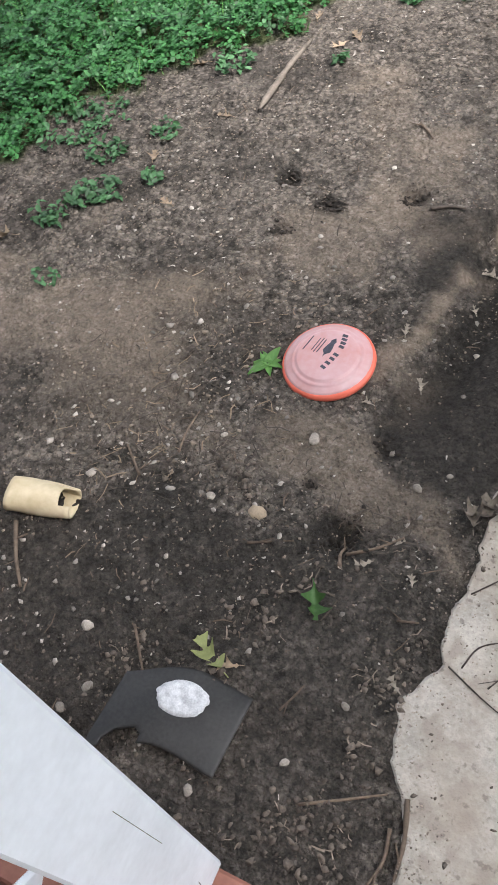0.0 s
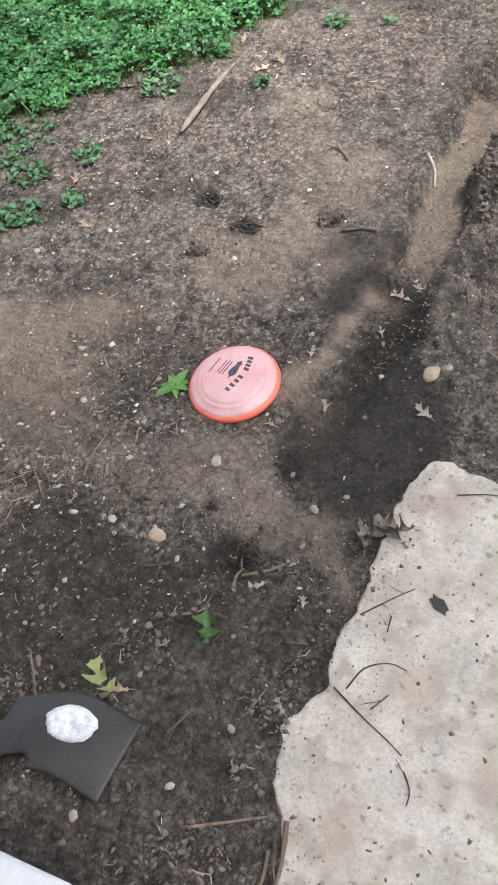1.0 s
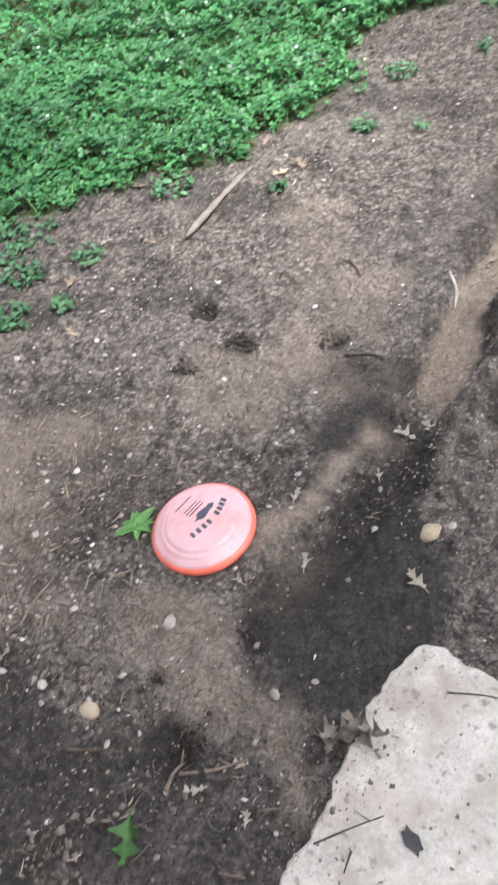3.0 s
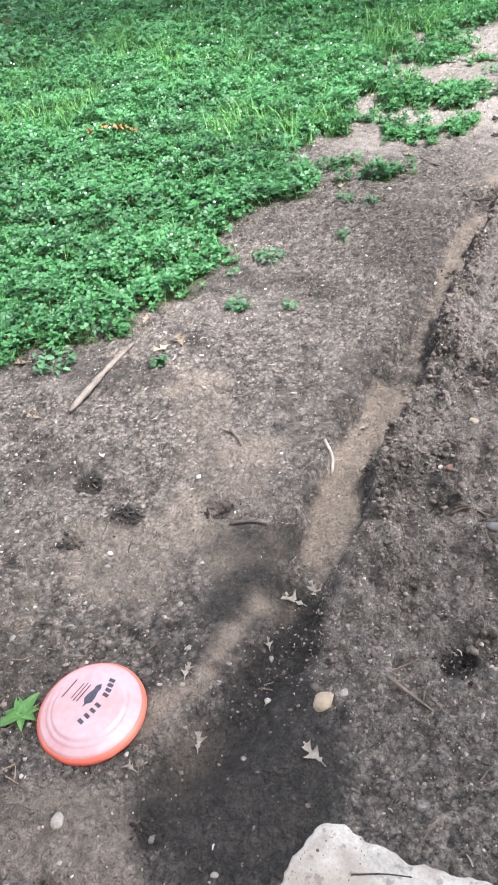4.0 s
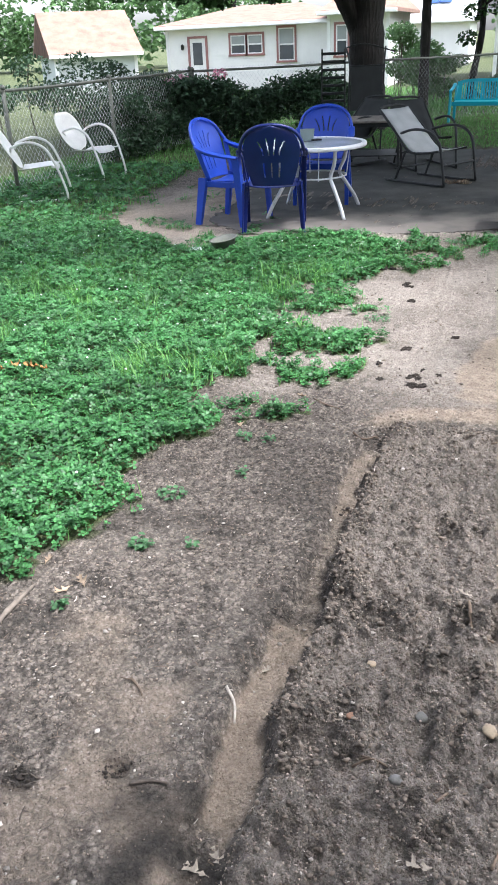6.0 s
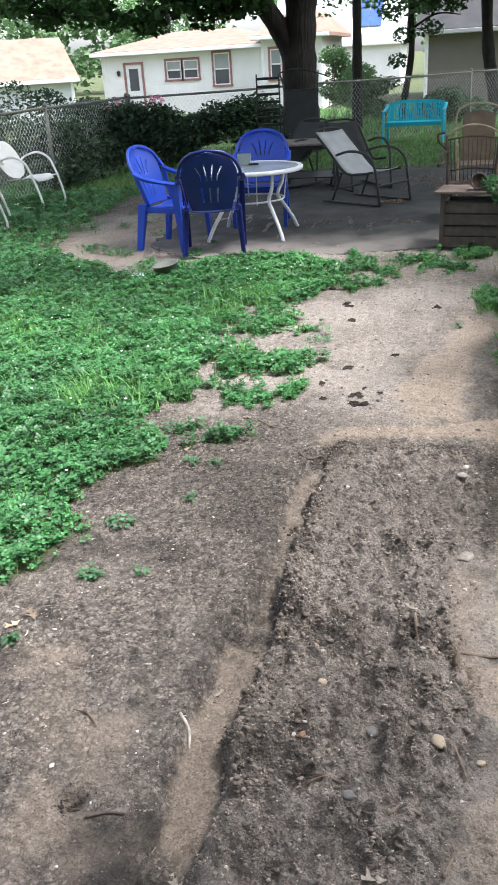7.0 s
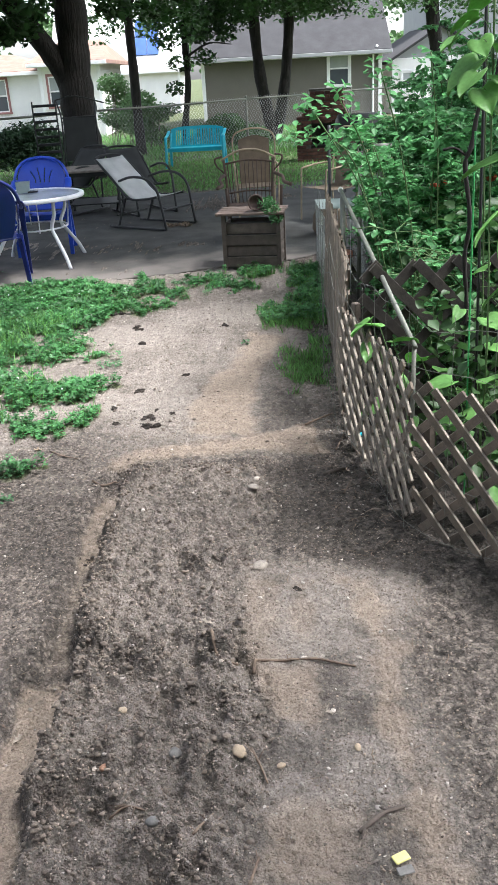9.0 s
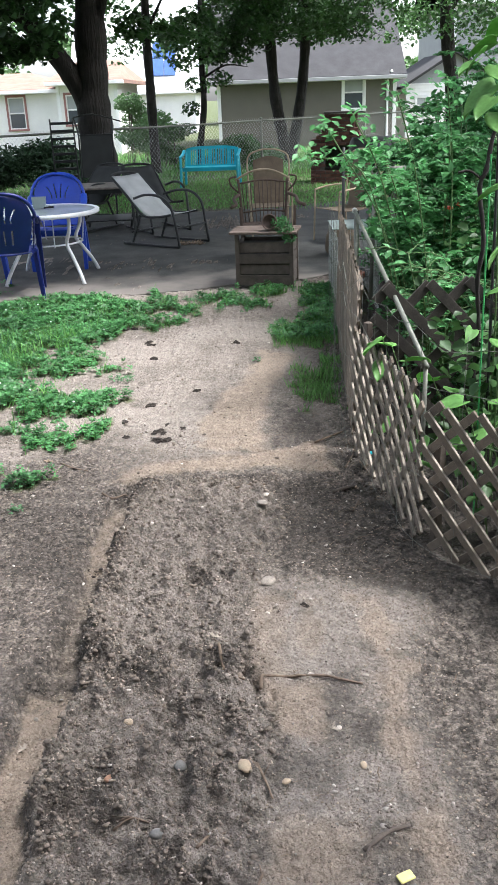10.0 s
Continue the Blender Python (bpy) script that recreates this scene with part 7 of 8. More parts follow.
for (x0, x1, y0, y1, per, high, wide) in ((-3.0, -0.4, 2.0, 5.0, 500, 0.085, 0.0022), (-4.6, 1.1, 5.0, 8.8, 600, 0.09, 0.0030), (-7.0, -2.4, 8.0, 16.5, 480, 0.07, 0.005), (0.45, 1.05, 4.8, 8.5, 4000, 0.06, 0.0034), (-5.5, 3.0, 14.2, 21.0, 420, 0.055, 0.006), (-9.0, 9.0, 21.0, 31.0, 110, 0.16, 0.012)):
    x, y, r = scatter(x0, x1, y0, y1, per, turf_mask, int(per * 7 + y0))
    ob = blades("grass", np.stack([x, y, height(x, y) - 0.005], 1), r.uniform(high * 0.4, high * 1.2, len(x)), M["blade"], r, wide, 0.4)
    tagged(ob, "uneven green grass", "grass", kind="stuff")


x, y, r = scatter(-3.6, -0.9, 4.3, 7.0, 1100, lambda a, b: turf_mask(a, b) * ramp(fbm(a * 2.4, b * 2.4, 97, 3), 0.52, 0.66), 977)
tufts = blades("grass", np.stack([x, y, height(x, y)], 1), r.uniform(0.07, 0.15, len(x)), M["blade"], r, 0.0034, 0.5)
tagged(tufts, "taller light green grass tufts among the clover", "grass", kind="stuff")


def weed(x, y, spread, count, size, mat, seed, label="small green weed growing in the bare soil"):
    r = np.random.default_rng(seed)
    w = thing("weed", label, "weed", "weeds in the soil")
    a, d = r.uniform(0, 6.28, count), spread * np.sqrt(r.uniform(0, 1, count))
    px, py = x + d * np.cos(a), y + d * np.sin(a)
    leaves("foliage", np.stack([px, py, height(px, py) + r.uniform(0.006, 0.035, count)], 1), r.uniform(size * 0.7, size * 1.3, count), M[mat], r, tilt=0.35, wide=0.55, parent=w)
    return w


weed_spots = [(-1.64, 1.82, 0.07, 46), (-1.65, 1.49, 0.06, 34), (-1.60, 1.60, 0.06, 36), (-1.52, 1.645, 0.06, 34), (-1.41, 1.735, 0.04, 20), (-1.49, 1.965, 0.05, 20), (-1.43, 2.38, 0.08, 40), (-0.955, 2.88, 0.04, 20), (-1.06, 2.47, 0.03, 14), (-1.85, 1.9, 0.14, 90), (-1.75, 2.0, 0.1, 60), (-0.97, 3.27, 0.06, 46), (-0.93, 2.875, 0.035, 18), (-0.845, 3.87, 0.04, 20), (-0.725, 3.88, 0.035, 18), (-0.745, 3.52, 0.035, 18), (-0.79, 4.17, 0.07, 50), (-1.05, 4.26, 0.07, 45), (-0.76, 2.91, 0.03, 12), (-0.2, 8.1, 0.08, 50), (-0.5, 5.75, 0.09, 60), (0.4, 6.1, 0.03, 14), (-1.5, 1.25, 0.04, 18)]
for k, (x, y, s, n) in enumerate(weed_spots):
    weed(x, y, s, int(n * 1.5), 0.022 if k > 9 else 0.028, "weed_leaf", 400 + k)
# a star-shaped seedling beside the disc and another near the plate
def star_plant(x, y, size, mat, label, points=7, seed=0):
    rng = random.Random(seed)
    s = thing("seedling", label, "seedling")
    z = ground_z(x, y)
    for k in range(points):
        a = 360 / points * k + rng.uniform(-14, 14)
        part("leaf", heart_leaf(size * rng.uniform(0.7, 1.1), 0.3), M[mat], s, smooth=True, m=pose(x, y, z + 0.012, rng.uniform(-5, 22), 0, a) @ Matrix.Diagonal((0.55, 1, 1, 1)))
    part("stem", Geo().tube([(x, y, z - 0.01), (x, y, z + 0.014)], 0.003, 5), M["stem"], s)
    return s


star_plant(-0.742, 1.165, 0.055, "bean_leaf", "star-shaped green seedling beside the disc", 7, 1)

# ---- flying disc ----
disc = thing("flying_disc", "faded orange and pink plastic flying disc with dark print", "flying disc", m=pose(-0.594, 1.219, ground_z(-0.594, 1.219) + 0.015, 3, -4, 0))
part("plate", Geo().lathe([(0.0, 0.030), (0.076, 0.030), (0.080, 0.0285), (0.083, 0.0245), (0.087, 0.0235), (0.091, 0.0245), (0.094, 0.0215), (0.098, 0.0185), (0.107, 0.0160), (0.1135, 0.0125), (0.1135, 0.006), (0.088, 0.018), (0.0, 0.025)], 72), M["disc"], disc, smooth=True)
part("rim", Geo().lathe([(0.1125, 0.0125), (0.1165, 0.0115), (0.1205, 0.006), (0.1215, -0.002), (0.119, -0.008), (0.1165, -0.008), (0.1165, 0.002), (0.1125, 0.0055), (0.1125, 0.0125)], 72), M["disc_rim"], disc, smooth=True)

# print on the disc: plain bars in a slanting row, an emblem and finer lines
lettering = pose(0, 0, 0.011, 0, 0, 22)
for k in range(9):
    if k == 4:
        continue
    t = k / 8
    part("print_bar", Geo().box(-0.0042, 0.0042, -0.0075, 0.0075, 0.0186, 0.0196, lettering @ pose(0.047 - 0.057 * t + 0.012 * math.sin(math.pi * t), 0.054 - 0.092 * t, 0, 0, 0, 62 - 18 * t), 0.001), M["ink"], disc)
part("print_emblem", Geo().prism([(0.026 * math.cos(t * 0.524) * (1.0 + 0.25 * (t % 3 == 0)), 0.010 * math.sin(t * 0.524) + 0.003 * math.sin(t * 2.1)) for t in range(12)], 0.0186, 0.0196, lettering @ pose(0.006, 0.022, 0, 0, 0, 56)), M["ink"], disc)
for ix, iy, ln, th in ((-0.014, 0.030, 0.046, 0.0013), (-0.021, 0.034, 0.05, 0.0011), (-0.028, 0.038, 0.042, 0.0011), (-0.048, 0.046, 0.050, 0.0013)):
    part("print_bar", Geo().box(-ln / 2, ln / 2, -th, th, 0.0186, 0.0195, lettering @ pose(ix, iy, 0, 0, 0, 55)), M["ink"], disc)

# ---- stones ----
ico = bmesh.new()
bmesh.ops.create_icosphere(ico, subdivisions=2, radius=1.0)
ico_v, ico_f = [v.co.copy() for v in ico.verts], [tuple(v.index for v in f.verts) for f in ico.faces]
ico.free()


def pebble(x, y, size, seed, mat="stone", label="smooth pale pebble on the soil", name="pebble", flat=0.6, long=1.35, group="pebbles on the soil", base=None):
    o = Vector((seed * 3.7, seed * 1.9, seed * 0.7))
    g = Geo().add([(p.x * long * (1 + 0.35 * noise.noise(p * 1.5 + o) + 0.12 * noise.noise(p * 4 + o)) * size / 2, p.y * (1 + 0.4 * noise.noise(p * 1.6 - o)) * size / 2, p.z * flat * (1 + 0.2 * noise.noise(p * 1.2 + 2 * o)) * size / 2) for p in ico_v], ico_f)
    z = ground_z(x, y) if base is None else base
    return solo(name, g, M[mat], label, name.replace("_", " "), group, smooth=True, m=pose(x, y, z + size * flat * 0.28, 0, 0, (seed * 77) % 360))


M["stone_tan"] = material("tan_pebble", (0.38, 0.30, 0.21), 0.8, spread=0.25, scale=30, fine=200, bump=0.3)
M["stone_red"] = material("brick_fragment", (0.30, 0.17, 0.11), 0.85, spread=0.25, scale=30, fine=200, bump=0.5)
M["stone_grey"] = material("blue_grey_pebble", (0.17, 0.163, 0.152), 0.8, spread=0.25, scale=30, fine=200, bump=0.3)
for k, (x, y, s) in enumerate([(0.425, 3.885, 0.032), (0.409, 3.816, 0.046), (0.422, 3.211, 0.062), (0.092, 2.759, 0.024), (0.279, 2.617, 0.022), (-0.098, 2.166, 0.020), (0.546, 2.643, 0.022), (0.605, 2.646, 0.018), (0.721, 2.63, 0.018), (0.611, 2.393, 0.020), (-0.321, 2.532, 0.018), (0.224, 3.414, 0.02), (-0.536, 0.987, 0.032), (-0.704, 0.76, 0.023), (-0.355, 1.03, 0.017), (-0.264, 0.944, 0.022), (-0.754, 0.93, 0.018), (-0.735, 0.765, 0.013), (-0.208, 1.002, 0.015), (-0.727, 0.58, 0.014), (-0.812, 0.371, 0.028), (-0.74, 0.255, 0.026), (-0.773, 0.196, 0.024), (-1.018, 0.718, 0.028), (-0.45, 0.16, 0.022), (-0.44, 1.35, 0.012), (-0.05, 2.16, 0.017), (-0.25, 1.24, 0.014), (-0.1, 1.45, 0.02), (-0.23, 0.42, 0.018), (-0.3, 0.28, 0.018)]):
    pebble(x, y, s * 0.82, k + 1)
for k, (x, y, s) in enumerate([(0.337, 2.222, 0.038), (0.448, 2.195, 0.02), (0.663, 2.237, 0.02), (-0.583, 0.759, 0.036), (-0.134, 1.41, 0.040), (-0.004, 2.396, 0.024)]):
    pebble(x, y, s, 60 + k, "stone_tan", "tan rounded pebble on the soil")
pebble(-0.021, 2.153, 0.026, 80, "stone_red", "small orange brick fragment in the soil", "brick_fragment", 0.6, 1.2)
pebble(0.157, 2.25, 0.034, 81, "stone_grey", "blue-grey pebble on the tilled soil")
pebble(0.12, 1.99, 0.03, 82, "stone_grey", "dark blue-grey pebble on the tilled soil")

# dark clods and droppings
M["dark_clod"] = material("dark_brown_clod", (0.03, 0.023, 0.018), 0.95, spread=0.4, scale=40, fine=200, bump=0.8)
clods = [(-0.395, 6.632, 0.06), (-0.43, 6.70, 0.06), (-0.34, 6.225, 0.06), (-0.30, 6.27, 0.05), (-0.251, 5.246, 0.055), (-0.371, 4.964, 0.045), (-0.328, 4.721, 0.045), (-0.162, 4.785, 0.06), (-0.13, 4.76, 0.05), (-0.154, 4.641, 0.06), (-0.10, 4.65, 0.05), (-0.119, 4.881, 0.035), (-0.028, 4.832, 0.04), (0.015, 5.501, 0.045), (0.247, 6.587, 0.06), (-0.604, 7.186, 0.06), (-0.661, 7.16, 0.05), (0.755, 3.489, 0.03), (0.55, 3.035, 0.035), (-0.499, 0.877, 0.035)]

ico3 = bmesh.new()
bmesh.ops.create_icosphere(ico3, subdivisions=4, radius=1.0)
lump_v, lump_f = [v.co.copy() for v in ico3.verts], [tuple(v.index for v in f.verts) for f in ico3.faces]
ico3.free()


def clod(x, y, size, seed, mat):
    """A crumbly lump of earth, rough all over."""
    o = Vector((seed * 3.1, seed * 1.7, seed * 0.9))
    def out(p):
        return 1 + 0.7 * noise.noise(p * 1.4 + o) - 0.5 * abs(noise.noise(p * 3.1 - o)) + 0.35 * noise.noise(p * 7 + o)
    g = Geo().add([(p.x * size * 0.62 * out(p), p.y * size * 0.36 * out(p), p.z * size * 0.24 * out(p)) for p in lump_v], lump_f)
    return solo("clod", g, M[mat], "dark crumbly clod lying on the soil", "clod", "dark clods on the soil", m=pose(x, y, ground_z(x, y) + size * 0.02, 0, 0, seed * 57))


for k, (x, y, s) in enumerate(clods):
    clod(x, y, s, 120 + k, "dark_clod")


# ---- twigs and sticks ----
def twig(points, r, label="thin dry brown twig on the soil", mat="twig", seed=0, forks=1, base=None):
    rng = random.Random(seed)
    r *= 0.95
    def z(x, y):
        return (ground_z(x, y) if base is None else base) + r * 0.8
    line = arc([(x + rng.uniform(-0.004, 0.004), y + rng.uniform(-0.004, 0.004), z(x, y) + rng.uniform(0, 0.006)) for x, y in points], 4)
    g = Geo().tube(line, [r * (1.15 - 0.5 * k / len(line)) * rng.uniform(0.85, 1.15) for k in range(len(line))], 6)
    for _ in range(forks):
        p = line[rng.randrange(1, len(line) - 1)]
        a = rng.uniform(0, 6.28)
        ln = rng.uniform(0.02, 0.045)
        g.tube([p, (p.x + ln * math.cos(a), p.y + ln * math.sin(a), p.z + 0.006)], [r * 0.6, r * 0.35], 5)
    return solo("twig", g, M[mat], label, "twig", "fallen twigs", smooth=True)


twigs = [([(0.247, 2.769), (0.255, 2.70), (0.269, 2.65), (0.333, 2.585)], 0.0055), ([(0.386, 2.575), (0.39, 2.61), (0.414, 2.632), (0.49, 2.645), (0.577, 2.629), (0.64, 2.61), (0.70, 2.583)], 0.0055), ([(0.008, 2.027), (0.05, 2.03), (0.093, 2.042)], 0.004), ([(0.221, 1.967), (0.245, 2.0), (0.272, 2.028)], 0.004), ([(0.358, 1.822), (0.37, 1.86), (0.378, 1.887)], 0.0045), ([(0.368, 2.223), (0.389, 2.174), (0.414, 2.134)], 0.004), ([(0.276, 4.056), (0.348, 4.079), (0.429, 4.061)], 0.005), ([(0.811, 3.775), (0.857, 3.889)], 0.004), ([(-0.63, 4.427), (-0.55, 4.35), (-0.473, 4.30)], 0.005), ([(-0.059, 1.478), (-0.01, 1.53), (0.031, 1.573)], 0.0032), ([(-0.02, 1.498), (0.041, 1.475), (0.092, 1.457)], 0.0036), ([(0.007, 2.019), (0.05, 2.03), (0.094, 2.036)], 0.0035), ([(-0.689, 2.201), (-0.65, 2.18), (-0.628, 2.144)], 0.0045), ([(-0.566, 0.674), (-0.53, 0.70), (-0.47, 0.723)], 0.0035), ([(-0.351, 0.734), (-0.30, 0.77), (-0.251, 0.811)], 0.004), ([(-0.357, 0.70), (-0.365, 0.73), (-0.369, 0.76)], 0.0045), ([(-0.832, 0.841), (-0.845, 0.9), (-0.846, 0.976)], 0.003), ([(-0.897, 0.749), (-0.94, 0.79), (-0.973, 0.823)], 0.0035), ([(-0.71, 0.41), (-0.67, 0.36), (-0.645, 0.325)], 0.0032), ([(-1.116, 0.526), (-1.06, 0.45), (-1.006, 0.393)], 0.006), ([(-0.068, 0.307), (-0.05, 0.24), (-0.046, 0.169)], 0.005), ([(-0.075, 0.25), (-0.07, 0.2), (-0.085, 0.15)], 0.004), ([(-0.25, 0.225), (-0.17, 0.27), (-0.102, 0.306)], 0.003), ([(-0.35, 0.36), (-0.33, 0.39), (-0.32, 0.43)], 0.0028), ([(-0.2, 0.62), (-0.16, 0.64)], 0.003), ([(-0.35, 4.02), (-0.3, 4.0), (-0.24, 4.06)], 0.006), ([(0.9, 4.3), (0.95, 4.1)], 0.005), ([(0.82, 4.2), (0.9, 4.45)], 0.005), ([(0.7, 4.55), (0.86, 4.7)], 0.006)]
for k, (pts, r) in enumerate(twigs):
    twig(pts, r, seed=k)
twig([(0.629, 1.953), (0.694, 1.996), (0.756, 2.025)], 0.007, "thick dark broken twig on sandy soil", "dark_wood", 50, 2)
twig([(0.738, 3.954), (0.79, 3.985), (0.838, 4.004)], 0.010, "dark rotten stick beside the lattice", "dark_wood", 51, 0)
twig([(-0.539, 1.845), (-0.49, 1.86), (-0.443, 1.869)], 0.0055, "short dark stick on the bare soil", "dark_wood", 52, 0)
twig([(-0.404, 2.235), (-0.374, 2.21), (-0.357, 2.154)], 0.0055, "curled strip of pale bark in the rut", "chip", 53, 0)
for k, pts in enumerate(([(-0.077, 0.574), (0.0, 0.535), (0.05, 0.515), (0.092, 0.498)], [(0.105, 0.47), (0.12, 0.44), (0.128, 0.419)], [(-0.046, 0.577), (-0.03, 0.63), (0.009, 0.656), (0.045, 0.655)], [(0.01, 0.558), (0.019, 0.575), (0.03, 0.60)], [(-0.02, 0.755), (-0.01, 0.72)], [(-0.078, 0.737), (-0.03, 0.79), (0.01, 0.828)], [(0.028, 1.078), (0.083, 1.103), (0.13, 1.11)])):
    twig(pts, 0.0017, "thin brown twig lying on the concrete", "pad_twig", 70 + k, k % 2, 0.0125)
# bleached branch piece at the clover's edge
stick = Geo()
stick.tube(arc([(-1.225, 2.15, 0.014), (-1.222, 2.28, 0.018), (-1.224, 2.40, 0.016), (-1.205, 2.55, 0.024)], 5), [0.004, 0.009, 0.012, 0.010, 0.013, 0.010, 0.011, 0.013, 0.010, 0.008, 0.011, 0.009, 0.010, 0.007, 0.008, 0.003], 7)
solo("branch", stick, M["bleached"], "bleached broken branch at the edge of the clover", "branch", smooth=True, m=pose(0, 0, ground_z(-1.21, 2.35)))

# ---- fallen leaves ----
def lobed_leaf(x, y, size, turn, mat, label, seed, base=None, curl=0.35):
    """An oak leaf with lobes, curled at its edges."""
    rng = random.Random(seed)
    g, n = Geo(), 30
    rim = []
    for k in range(n + 1):
        v = k / n
        tooth = (1 - abs(2 * ((v * 2.7 + 0.31 * seed) % 1) - 1)) ** 1.5
        w = 0.34 * math.sin(math.pi * min(1, v * 0.94 + 0.05)) ** 0.75 * (0.16 + 0.84 * tooth) + 0.014
        if k in (0, n):
            w = 0.006
        rim.append((v, w))
    verts, faces = [], []
    for v, w in rim:
        bend = curl * (v - 0.5) ** 2
        for s in (-1, -0.5, 0, 0.5, 1):
            verts.append((s * w * size * (1 + 0.35 * math.sin(seed * 2.3 + 7 * v + (2 if s > 0 else 0))), (v - 0.5) * size + 0.55 * size * w * abs(s), size * (bend + curl * 0.5 * (s * w / 0.3) ** 2) + rng.uniform(0, 0.03) * size))
    for k in range(n):
        faces += [(k * 5 + i, k * 5 + i + 1, k * 5 + i + 6, k * 5 + i + 5) for i in range(4)]
    off = len(verts)
    verts += [(a, b, c - 0.0008) for a, b, c in verts]
    faces += [tuple(off + i for i in reversed(f)) for f in list(faces)]
    g.add(verts, faces)
    g.tube([(0, -0.5 * size, size * 0.09), (0.02 * size, -0.72 * size, size * 0.03)], 0.0012, 4)
    z = (ground_z(x, y) if base is None else base) + 0.002
    return solo("fallen_leaf", g, M[mat], label, "leaf", "fallen leaves", smooth=True, m=pose(x, y, z, rng.uniform(-12, 12), rng.uniform(-12, 12), turn))


M["pale_leaf"] = material("bleached_leaf", (0.33, 0.285, 0.23), 0.8, spread=0.3, scale=30, translucent=0.15, bump=0.3)
M["edge_leaf"] = material("curled_brown_leaf", (0.155, 0.13, 0.105), 0.8, spread=0.5, scale=45, translucent=0.1, bump=0.3)
M["green_leaf"] = material("wilting_green_leaf", (0.30, 0.33, 0.13), 0.6, spread=0.25, scale=25, translucent=0.2, bump=0.2)
M["fresh_leaf"] = material("fresh_oak_leaf", (0.06, 0.14, 0.035), 0.55, spread=0.3, scale=25, translucent=0.2, bump=0.2)
M["rust_leaf"] = material("rusty_dry_leaf", (0.42, 0.17, 0.06), 0.8, spread=0.3, scale=25, translucent=0.15, bump=0.3)
for k, (x, y, s, a) in enumerate([(-0.268, 1.742, 0.068, 50), (-0.308, 1.690, 0.07, 80), (-0.313, 1.54, 0.04, 30), (-0.448, 1.389, 0.045, 10), (-0.364, 1.258, 0.05, 20), (-0.117, 1.289, 0.065, 60), (0.201, 1.767, 0.07, 100), (-0.33, 2.40, 0.05, -20), (0.235, 2.80, 0.06, 60), (0.595, 2.40, 0.045, 30), (-0.255, 0.8, 0.04, 90), (-0.31, 0.72, 0.045, 130), (-0.46, 1.14, 0.04, 70), (-0.02, 0.65, 0.03, 10), (-0.16, 0.5, 0.04, 50), (-0.2, 0.72, 0.035, 20)]):
    lobed_leaf(x, y, s * 0.85, a, "pale_leaf", "bleached curled leaf on the soil", k)
for k, (x, y, s, a) in enumerate([(-1.06, 2.62, 0.06, 40), (-1.1, 2.55, 0.06, 150), (-1.33, 2.1, 0.055, 80), (-1.47, 1.85, 0.06, 20), (-1.55, 2.35, 0.06, 100), (-1.25, 2.72, 0.05, 10), (-1.32, 1.66, 0.05, 70), (-0.9, 4.0, 0.06, 20), (-0.7, 4.45, 0.06, 60), (-0.62, 4.6, 0.05, 140), (0.85, 4.0, 0.05, 30), (-0.72, 5.4, 0.07, 80), (-1.6, 2.7, 0.06, 160), (0.272, 2.74, 0.045, 170), (-0.84, 4.3, 0.05, 20)]):
    lobed_leaf(x, y, s, a, "dry_leaf", "dry tan leaf on the bare soil", 40 + k)
for k, (x, y, s, a) in enumerate([(-0.115, 0.925, 0.085, 130), (-0.085, 0.945, 0.08, 60), (-0.125, 0.90, 0.06, 15), (-0.06, 0.95, 0.06, 100)]):
    lobed_leaf(x, y, s, a, "edge_leaf", "curled dry oak leaf at the concrete edge", 60 + k, 0.012 + 0.004 * k, 1.0)
for k, (x, y, s, a) in enumerate([(-1.80, 1.33, 0.11, 30), (-1.76, 1.36, 0.10, 100), (-1.83, 1.28, 0.10, 160), (-1.77, 1.28, 0.09, 60)]):
    lobed_leaf(x, y, s, a, "dry_leaf", "curled tan oak leaf beside the weeds", 80 + k, ground_z(x, y) + 0.006 * k, 0.7)
for k, (x, y, s, a) in enumerate([(-2.38, 4.41, 0.10, 30), (-2.30, 4.44, 0.09, 100), (-2.43, 4.36, 0.08, 160), (-2.2, 4.42, 0.07, 60)]):
    lobed_leaf(x, y, s, a, "rust_leaf", "rusty dead leaf caught in the clover", 90 + k, ground_z(x, y) + 0.05, 0.7)
for k in range(14):
    rng = random.Random(700 + k)
    lobed_leaf(-0.36 + rng.uniform(-0.16, 0.16), 11.3 + rng.uniform(-0.1, 0.1), 0.09, rng.uniform(0, 360), "dry_leaf", "dead leaf swept into a small heap", 100 + k, zp + 0.006 * (k % 4), 0.7)
lobed_leaf(-0.528, 0.412, 0.095, 60, "green_leaf", "wilting green oak leaf on dark soil", 120, None, 0.6)
lobed_leaf(-0.367, 0.592, 0.085, 205, "fresh_leaf", "dark green oak leaf on damp soil", 122, None, 0.9)
lobed_leaf(-0.483, 0.405, 0.05, 110, "dry_leaf", "small tan leaf on dark soil", 121)
solo("flat_leaf", Geo().prism([(0.019 * math.cos(t * 0.523) * (1 + 0.3 * (t % 3)), 0.010 * math.sin(t * 0.523) * (1 + 0.4 * (t % 2))) for t in range(12)], 0, 0.003), M["rubber"], "dark flat dead leaf on the concrete", "leaf", m=pose(0.066, 0.815, 0.0135, 0, 0, -30))

